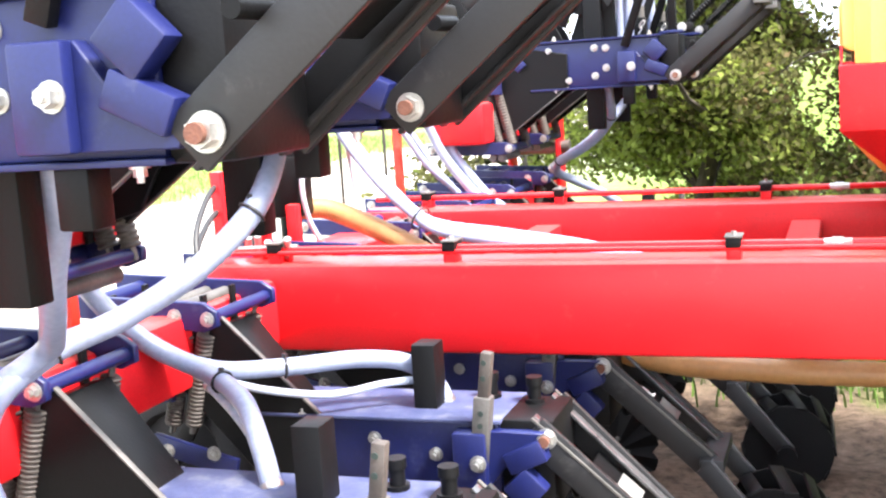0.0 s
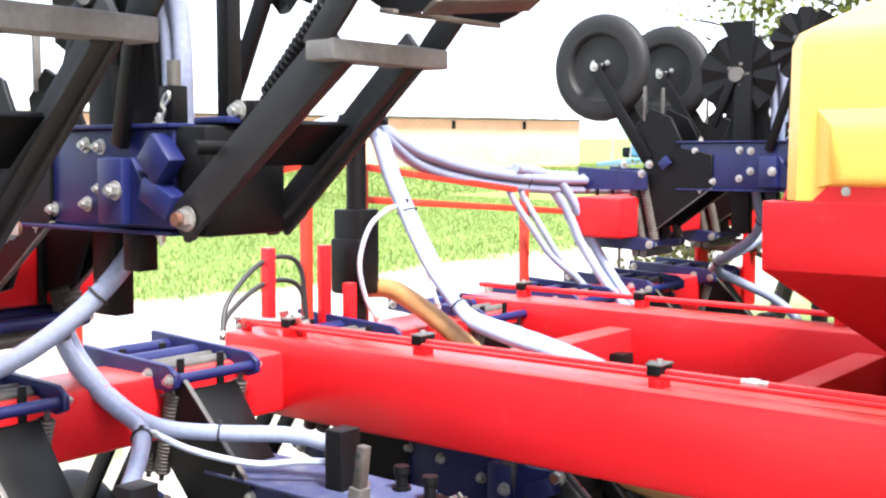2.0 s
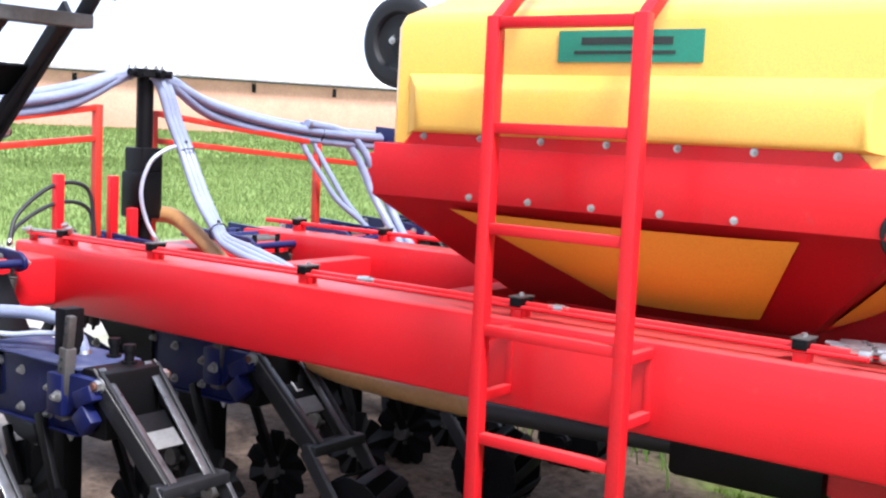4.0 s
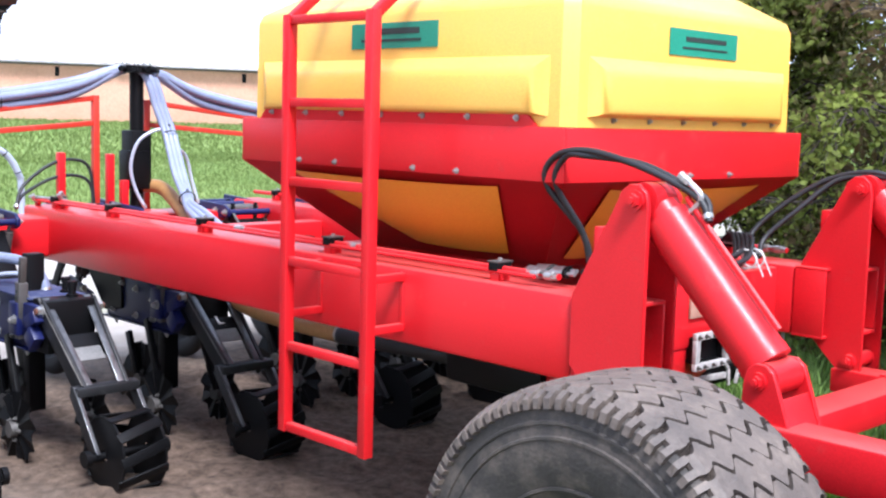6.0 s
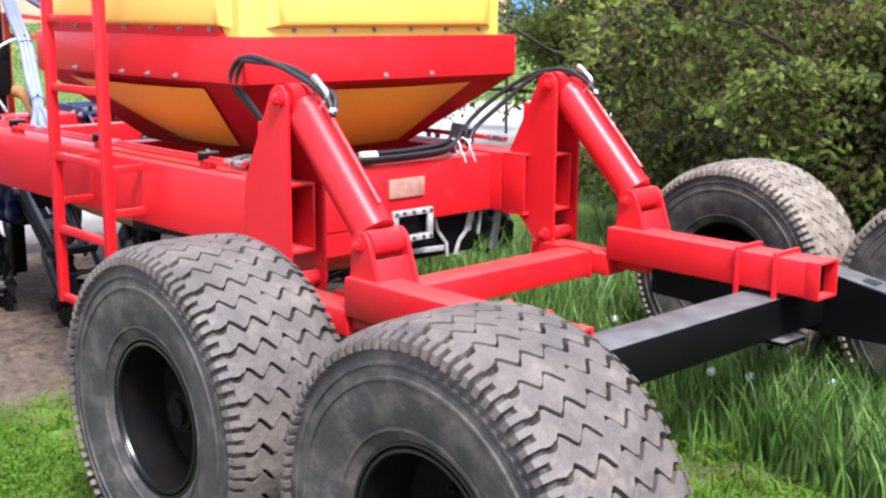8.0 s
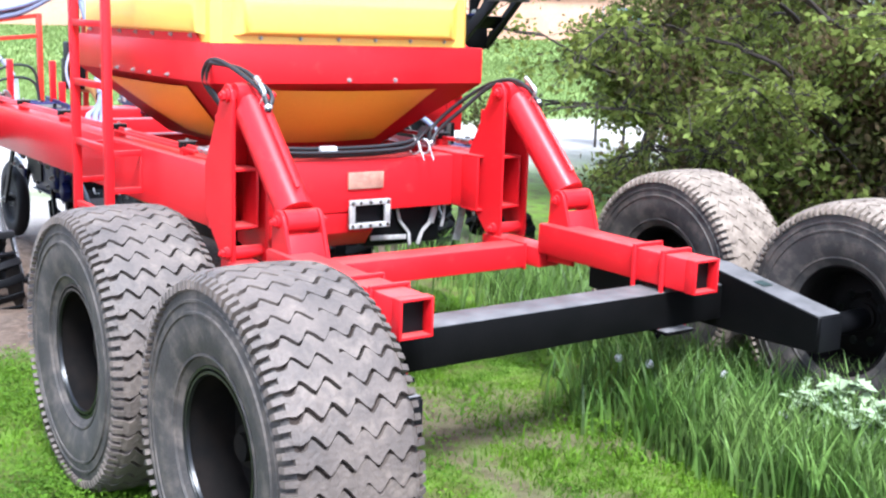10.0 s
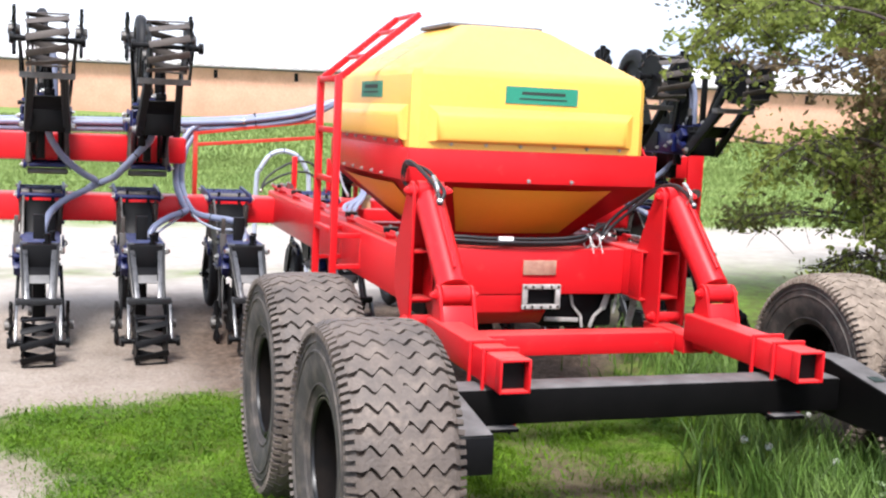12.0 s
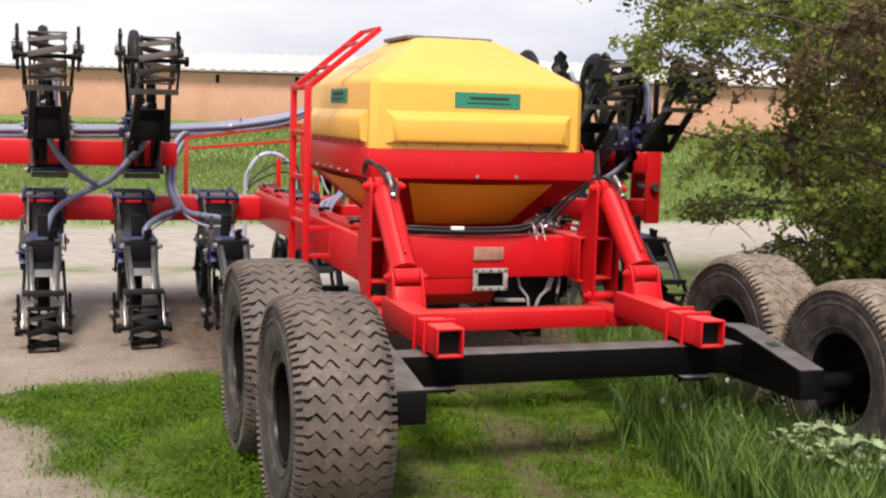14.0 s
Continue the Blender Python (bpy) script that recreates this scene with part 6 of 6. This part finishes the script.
        if flip > 0:
            part("worn_edge", bar(B(), P(crs.x - 0.03 + 0.03, s * 0.205 * k, crs.z + 0.055), P(rol.x + 0.03, s * 0.205 * k, rol.z + 0.02), 0.022, 0.010, 0.002), WORN_SHEEN, ys, "bright worn edge")
        bm = B()
        cyl(bm, P(rol.x, s * 0.17 * k, rol.z), P(rol.x, s * 0.26 * k, rol.z), 0.025, 12)
        cyl(bm, P(rol.x, s * 0.25 * k, rol.z), P(rol.x, s * 0.285 * k, rol.z), 0.045, 12)
        part("roller_bearing", bm, BLACK, e)
    bm = B()
    bar(bm, P(crs.x, -0.215 * k, crs.z + 0.03), P(crs.x, 0.215 * k, crs.z + 0.03), 0.09, 0.05, 0.006)
    # folded crossbar painted grey, standing for sky reflected on black paint
    part("yoke_crossbar", bm, GLOSS if flip > 0 else GREY_STEEL, e)
    t0, t1 = piv.lerp(crs, 0.30), piv.lerp(crs, 0.56)
    part("arm_tie", bar(B(), P(t0.x, 0, t0.z + 0.01), P(t1.x, 0, t1.z + 0.01), 0.27 * k, 0.016, 0.003), BLACK, e, "black tie plate between the arms")
    if flip > 0:
        # grey strip laid over the tie plate in place of its sky reflection
        t2, t3 = piv.lerp(crs, 0.50), piv.lerp(crs, 0.66)
        part("tie_sheen", bar(B(), P(t2.x, 0, t2.z + 0.03), P(t3.x, 0, t3.z + 0.03), 0.16, 0.008, 0.002), GREY_STEEL, e, "grey strip for the sheen on the tie plate")
    # roller cage: slightly twisted slats between two rings
    c = P(rol.x, 0, rol.z)
    bm = B()
    for y in (-0.15 * k, 0.15 * k - 0.012):
        lathe(bm, [(0.205, y), (0.205, y + 0.012), (0.03, y + 0.012), (0.03, y), (0.205, y)], tuple(c), 32)
    cyl(bm, c + Vector((0, -0.2 * k, 0)), c + Vector((0, 0.2 * k, 0)), 0.02, 12)
    cage = part("roller_cage", bm, BLACK, e, "open black crumbler roller")
    for n in range(10):
        a, b = 2 * math.pi * n / 10, 2 * math.pi * n / 10 + 0.35
        bm = B()
        p, q = Vector((0.205 * math.cos(a), -0.16 * k, 0.205 * math.sin(a))), Vector((0.205 * math.cos(b), 0.16 * k, 0.205 * math.sin(b)))
        bar(bm, c + p, c + q, 0.055, 0.012, 0.003, up=((p + q) / 2).normalized())
        # folded slats take a paler colour for the light they reflect
        part("slat", bm, BLACK if flip > 0 else SPRING, cage)
    return e


unit = build_unit(-4.95, -1.46, 1.13, 1, 0.02, -0.075, 0.0, 1.865, 0.36, "blue and black sowing unit lowered to the soil", "row units on the ground", wheel_z=-0.775, dxr=-0.02)
for y in (-3.22, -2.34, -0.57, 0.52, 1.41, 2.30, 3.19):
    other = copy_thing(unit, pose(-4.95, y, 1.13))
    if y == -0.57:
        # a painted letter L on this unit's tie plate
        ORIGIN[other] = Vector((-4.95, y, 1.13))
        bm = B()
        a, b = Vector((-2.945, y, 0.712)), Vector((-2.87, y, 0.647))
        d = (b - a).normalized()
        q = Vector((0, 0.022, 0))
        lift = Vector((-d.z, 0, d.x)) * 0.016
        bar(bm, a - q + lift, a + d * 0.06 - q + lift, 0.011, 0.004, 0.0)
        bar(bm, a + d * 0.055 - q * 1.25 + lift, a + d * 0.055 + q * 0.6 + lift, 0.011, 0.004, 0.0)
        part("letter", bm, WHITE, other, "white painted letter L")
top_unit = build_unit(-4.57, -2.25, 1.70, -1, 0.11, -0.02, 0.08, 1.78, 0.22, "sowing unit folded up, wheels and roller in the air", "folded row units", dxb=-0.36, wheel_z=-0.935)
for y in (-3.165, 2.29, 3.19):
    copy_thing(top_unit, pose(-4.57, y, 1.70))


# ---- hoses ----
def hose(pts, r, mat, label, group, name="hose", per=8, n=10, rib=0.0):
    pts = [Vector(p) for p in pts]
    line = smooth_line(pts, per)
    ob = thing(name, tuple(pts[0]), label, "hose", group)
    part("sheath", tube(B(), line, r, n, rib), mat, ob)
    for a, b in ((line[0], line[1]), (line[-1], line[-2])):
        d = (b - a).normalized()
        part("clamp_ring", cyl(B(), a + d * 0.012, a + d * 0.030, r + 0.004, 12), ZINC, ob, "metal hose clamp")
    return ob


def mirror(pts):
    return [(x, -y, z) for x, y, z in pts]


def tie(p, axis, r, mat=BLACK_HOSE):
    """A cable tie: a thin ring round a hose, with its tail."""
    p, axis = Vector(p), Vector(axis).normalized()
    u = axis.orthogonal().normalized()
    v = axis.cross(u)
    ring = [p + (u * math.cos(a) + v * math.sin(a)) * r for a in (2 * math.pi * k / 20 for k in range(21))]
    bm = tube(B(), ring, 0.0045, 6)
    box(bm, p.x - 0.007, p.x + 0.007, p.y - 0.007, p.y + 0.007, p.z + r - 0.004, p.z + r + 0.012, 0.002)
    return alone("cable_tie", bm, mat, tuple(p), "black plastic cable tie round a hose", "cable tie", "cable ties")


GREY = "thick grey-blue plastic seed hose"
seed_runs = [
    [(-3.57, -2.25, 1.88), (-3.57, -2.29, 1.78), (-3.585, -2.40, 1.66), (-3.70, -2.50, 1.53), (-3.86, -2.58, 1.43), (-4.00, -2.69, 1.365), (-4.06, -2.84, 1.28), (-3.96, -3.02, 1.19), (-3.80, -3.14, 1.09), (-3.66, -3.19, 0.97), (-3.60, -3.20, 0.86)],
    [(-3.57, -3.165, 1.88), (-3.60, -3.13, 1.76), (-3.72, -3.02, 1.60), (-3.86, -2.86, 1.46), (-3.98, -2.74, 1.38), (-4.09, -2.80, 1.30)],
    [(-4.64, -1.25, 1.985), (-4.67, -1.58, 1.955), (-4.66, -1.78, 1.89), (-4.60, -1.90, 1.72), (-4.52, -1.95, 1.52), (-4.40, -1.96, 1.34), (-4.25, -1.92, 1.19), (-4.10, -1.89, 1.11), (-3.98, -1.96, 1.09), (-3.84, -2.08, 1.06), (-3.72, -2.22, 0.98), (-3.66, -2.28, 0.87)],
    [(-4.69, -1.25, 1.965), (-4.72, -1.55, 1.935), (-4.70, -1.72, 1.87), (-4.64, -1.84, 1.70), (-4.56, -1.89, 1.50), (-4.43, -1.90, 1.32), (-4.27, -1.86, 1.17), (-4.10, -1.80, 1.085), (-3.92, -1.66, 1.06), (-3.73, -1.52, 1.055), (-3.58, -1.45, 1.03), (-3.49, -1.42, 0.96), (-3.45, -1.41, 0.87)],
]
for run in seed_runs:
    hose(run, 0.031, HOSE, GREY, "seed hoses")
    hose(mirror(run), 0.031, HOSE, GREY, "seed hoses")
thin_runs = [
    [(-4.10, -1.83, 1.07), (-3.95, -1.76, 1.01), (-3.78, -1.62, 0.96), (-3.62, -1.52, 0.975), (-3.50, -1.45, 0.965), (-3.46, -1.43, 0.88)],
    [(-4.06, -1.92, 1.07), (-3.92, -2.02, 1.02), (-3.80, -2.12, 0.97), (-3.70, -2.20, 0.92), (-3.67, -2.24, 0.86)],
]
for run in thin_runs:
    hose(run, 0.013, HOSE_PALE, "thin pale clear seed tube", "thin tubes")
    hose(mirror(run), 0.013, HOSE_PALE, "thin pale clear seed tube", "thin tubes")
for run, k in ((seed_runs[0], 2), (seed_runs[0], 5), (seed_runs[2], 8), (seed_runs[3], 8)):
    ax = Vector(run[k + 1]) - Vector(run[k - 1])
    p = run[k]
    tie(p, ax, 0.034)
    tie((p[0], -p[1], p[2]), (ax[0], -ax[1], ax[2]), 0.034)
# bundles from the distributor's head to both wings
for k, (dy, dz) in enumerate(((0, 0), (0.045, 0.02), (-0.03, 0.045), (0.02, -0.04), (-0.045, -0.015))):
    run = [(-4.63, -0.25, 2.235), (-4.64, -0.36, 2.20 + dz * .4), (-4.68 + dy, -0.66, 2.075 + dz), (-4.70 + dy, -1.15, 1.985 + dz), (-4.70 + dy, -1.7, 1.93 + dz), (-4.70 + dy, -2.4, 1.90 + dz), (-4.70 + dy, -3.9, 1.86 + dz)]
    hose(run, 0.031, HOSE, "grey seed hose in the bundle to the wing", "hose bundles")
    hose([(x, -0.28 - y, z - 0.02) for x, y, z in run], 0.031, HOSE, "grey seed hose in the bundle to the wing", "hose bundles")
tie((-4.70, -1.15, 1.99), (0, -1, -0.1), 0.072)
tie((-4.70, 1.42, 1.925), (0, 1, -0.1), 0.072)
# hoses falling forward from the head to the units between the beams
for k in range(3):
    a, c = 0.035 * (k - 1), 0.012 * (k - 1)
    hose([(-4.56, -0.13 + a, 2.235), (-4.51, -0.10 + a, 2.14), (-4.47, -0.06 + a, 1.96), (-4.40, -0.03 + a, 1.79), (-4.30, -0.05 + a, 1.65), (-4.16, -0.09 + a, 1.50), (-4.00, -0.13 + a * .7, 1.365), (-3.85, -0.20 + a * .6, 1.31 + c), (-3.55, -0.32 + a * 1.2, 1.285 + c), (-3.15, -0.49 + a * 1.6, 1.26), (-2.85, -0.58 + a, 1.20), (-2.68, -0.60 + a, 1.08)], 0.023, HOSE, "grey seed hose falling from the distributor", "falling hoses")
tie((-3.98, -0.14, 1.35), (0.9, -0.3, -0.5), 0.055)
tie((-4.40, -0.03, 1.79), (0.3, 0, -0.9), 0.05)
hose([(-4.42, -0.04, 1.82), (-4.43, -0.14, 1.80), (-4.45, -0.25, 1.72), (-4.48, -0.29, 1.55), (-4.48, -0.25, 1.38), (-4.45, -0.19, 1.25)], 0.012, HOSE_PALE, "thin pale looping air tube", "thin tubes")
hose([(-4.38, 0.0, 1.70), (-4.42, 0.12, 1.62), (-4.42, 0.17, 1.45), (-4.38, 0.2, 1.28)], 0.012, HOSE_PALE, "thin pale looping air tube", "thin tubes")
for k in range(2):
    hose([(-4.70, 1.22 + .12 * k, 1.93), (-4.66, 1.27 + .12 * k, 1.80), (-4.58, 1.35 + .10 * k, 1.63), (-4.50, 1.44 + .08 * k, 1.46), (-4.40, 1.61, 1.30), (-4.33, 1.66, 1.2)], 0.02, HOSE, "grey seed hose dropping to a unit", "falling hoses")
# amber duct from the tower's foot under the beam
hose([(-4.62, -0.12, 1.40), (-4.50, -0.06, 1.40), (-4.38, -0.05, 1.36), (-4.15, -0.09, 1.27), (-3.90, -0.14, 1.15), (-3.60, -0.24, 1.0), (-3.25, -0.36, 0.86), (-2.85, -0.43, 0.785), (-2.42, -0.45, 0.762), (-1.90, -0.45, 0.755)], 0.048, AMBER, "translucent amber air duct", "ducts", per=14, rib=0.0025)
bm = B()
cyl(bm, (-1.93, -0.45, 0.755), (-0.85, -0.46, 0.80), 0.050, 16)
alone("duct_pipe", bm, BLACK_HOSE, (-1.4, -0.455, 0.78), "black duct pipe under the frame", "pipe")
# black hydraulic hoses by the guard rail
for k in range(2):
    hose([(-4.55, -1.10, 1.27), (-4.60, -1.02, 1.42 - .06 * k), (-4.65, -0.80, 1.56 - .1 * k), (-4.66, -0.62, 1.59 - .11 * k), (-4.66, -0.51, 1.52 - .1 * k), (-4.65, -0.48, 1.25)], 0.012, BLACK_HOSE, "black looping hydraulic hose", "hydraulic hoses")
# cylinder hoses
for s, dy in ((-1, 0.0), (1, 0.0)):
    yc = s * 0.885
    for k in range(2):
        hose([(0.06, yc + 0.10 * -s, 1.31), (0.02, yc + 0.08 * -s, 1.5), (-0.10 + .05 * k, yc - 0.02, 1.70), (-0.04 + .05 * k, yc - 0.04, 1.81), (0.12, yc - 0.05, 1.84 - .02 * k), (0.34, yc - 0.05 + .04 * k, 1.80), (0.52, yc - 0.03 + .04 * k, 1.735), (0.62, yc - 0.02 + .04 * k, 1.68), (0.66, yc - 0.02, 1.61)] if s < 0 else
             [(0.05, 0.50, 1.33), (-0.05 + .08 * k, 0.58, 1.42), (0.04 + .1 * k, 0.68, 1.56), (0.22 + .05 * k, 0.78, 1.70), (0.42, 0.82, 1.75 - .02 * k), (0.56, 0.84, 1.71), (0.66, 0.86, 1.62)],
             0.013, BLACK_HOSE, "black hydraulic hose feeding a lift cylinder", "hydraulic hoses")
for k in range(5):
    z = 1.295 + 0.02 * (k % 3)
    x = -0.01 + 0.022 * k
    hose([(-0.08 + .02 * k, -0.68, 1.33), (x - 0.02, -0.55, z + .01), (x, -0.3, z), (x + 0.005, 0.1, z), (x, 0.34, z + 0.02), (x - 0.06, 0.48, 1.36 + 0.012 * k), (x - 0.16, 0.60, 1.42), (x - .3, 0.74, 1.36)], 0.012, BLACK_HOSE, "black hydraulic hose lying on the crossbeam", "hydraulic hoses")
bm = B()
cyl(bm, (0.055, -0.27, 1.325), (0.06, -0.17, 1.325), 0.026, 12)
alone("hose_sleeve", bm, WHITE, (0.055, -0.22, 1.31), "white sleeve round the black hoses", "sleeve")
hc = thing("hose_couplings", (-0.1, -0.79, 1.285), "row of bright plated quick couplings", "coupling")
for k in range(3):
    y, x = -0.85 + 0.045 * k, -0.03 * k
    part("line", cyl(B(), (x - 0.24, y, 1.332), (x + 0.02, y, 1.342), 0.009, 10), ZINC, hc)
    part("coupling", cyl(B(), (x - 0.19, y, 1.334), (x - 0.12, y, 1.337), 0.018, 6), ZINC, hc)
    part("coupling", cyl(B(), (x - 0.10, y, 1.337), (x - 0.04, y, 1.34), 0.016, 12), ZINC, hc)
    part("collar", cyl(B(), (x - 0.118, y, 1.336), (x - 0.104, y, 1.338), 0.020, 12), BARE, hc)
    part("collar", cyl(B(), (x - 0.032, y, 1.34), (x - 0.018, y, 1.341), 0.020, 12), BLACK, hc)


# pale blue farm machine standing far behind
def build_far_machine():
    e = thing("farm_machine", (-8.7, 10.4, 0.0), "pale blue farm implement parked behind the yard", "implement")
    for x in (-9.1, -8.4):
        part("post", box(B(), x - 0.02, x + 0.02, 10.38, 10.42, -0.02, 1.93 if x < -9 else 2.0, 0.006), BARK, e)
    part("deck", bar(B(), (-9.25, 10.4, 1.93), (-8.1, 10.4, 2.06), 0.85, 0.05, 0.01), PALE_BLUE, e)
    part("housing", box(B(), -8.85, -8.35, 10.2, 10.7, 2.05, 2.28, 0.05), PALE_BLUE, e, "darker blue housing")
    part("hood", box(B(), -8.75, -8.45, 10.25, 10.6, 2.28, 2.42, 0.05), PALE_BLUE, e)
    part("engine", box(B(), -9.0, -8.86, 10.25, 10.55, 2.03, 2.18, 0.03), BLACK, e)
    for x in (-9.05, -8.75, -8.4):
        part("rail", cyl(B(), (x, 10.05, 2.0), (x + 0.05, 10.05, 2.45), 0.014, 8), ZINC, e)


build_far_machine()

# white ties round the black hose bundle
for y in (0.40, 0.47):
    bm = tube(B(), [Vector((0.035 + 0.06 * math.cos(a), y, 1.325 + 0.045 * math.sin(a))) for a in (2 * math.pi * k / 18 for k in range(19))], 0.005, 6)
    bar(bm, (0.095, y, 1.33), (0.13, y + 0.01, 1.25), 0.004, 0.006, 0.0)
    alone("white_tie", bm, WHITE, (0.035, y, 1.285), "white plastic tie round the black hoses", "cable tie", "white ties")

# plated couplings on the rear end of the near beam
cp = thing("rear_couplings", (-4.42, -0.84, 1.285), "cluster of bright plated couplings on the beam's rear end", "coupling")
for k in range(6):
    x, y = -4.58 + 0.062 * k, -0.93 + 0.035 * ((k * 5) % 6)
    part("coupling", cyl(B(), (x, y, 1.30), (x + 0.03, y - 0.05, 1.36 + 0.012 * (k % 3)), 0.015, 8), ZINC, cp)
    part("block", box(B(), x - 0.02, x + 0.02, y - 0.015, y + 0.015, 1.283, 1.318, 0.004), RED, cp)
part("cross_line", cyl(B(), (-4.62, -0.97, 1.345), (-4.22, -0.90, 1.345), 0.010, 8), ZINC, cp)
# pale banded hose arching behind the machine
arch = [(-6.5 - 0.02 * (k in (0, 6)), y - 0.07, z) for k, (y, z) in enumerate(((-0.74, 1.20), (-0.70, 1.40), (-0.58, 1.57), (-0.42, 1.62), (-0.25, 1.56), (-0.14, 1.40), (-0.10, 1.18)))]
hose([(-6.52, -0.82, 0.0)] + arch + [(-6.52, -0.16, 0.0)], 0.028, HOSE_PALE, "pale hose arching behind the machine, with dark bands", "air hoses")
for k in range(1, 6):
    tie(arch[k], Vector(arch[k + 1]) - Vector(arch[k - 1]), 0.030)
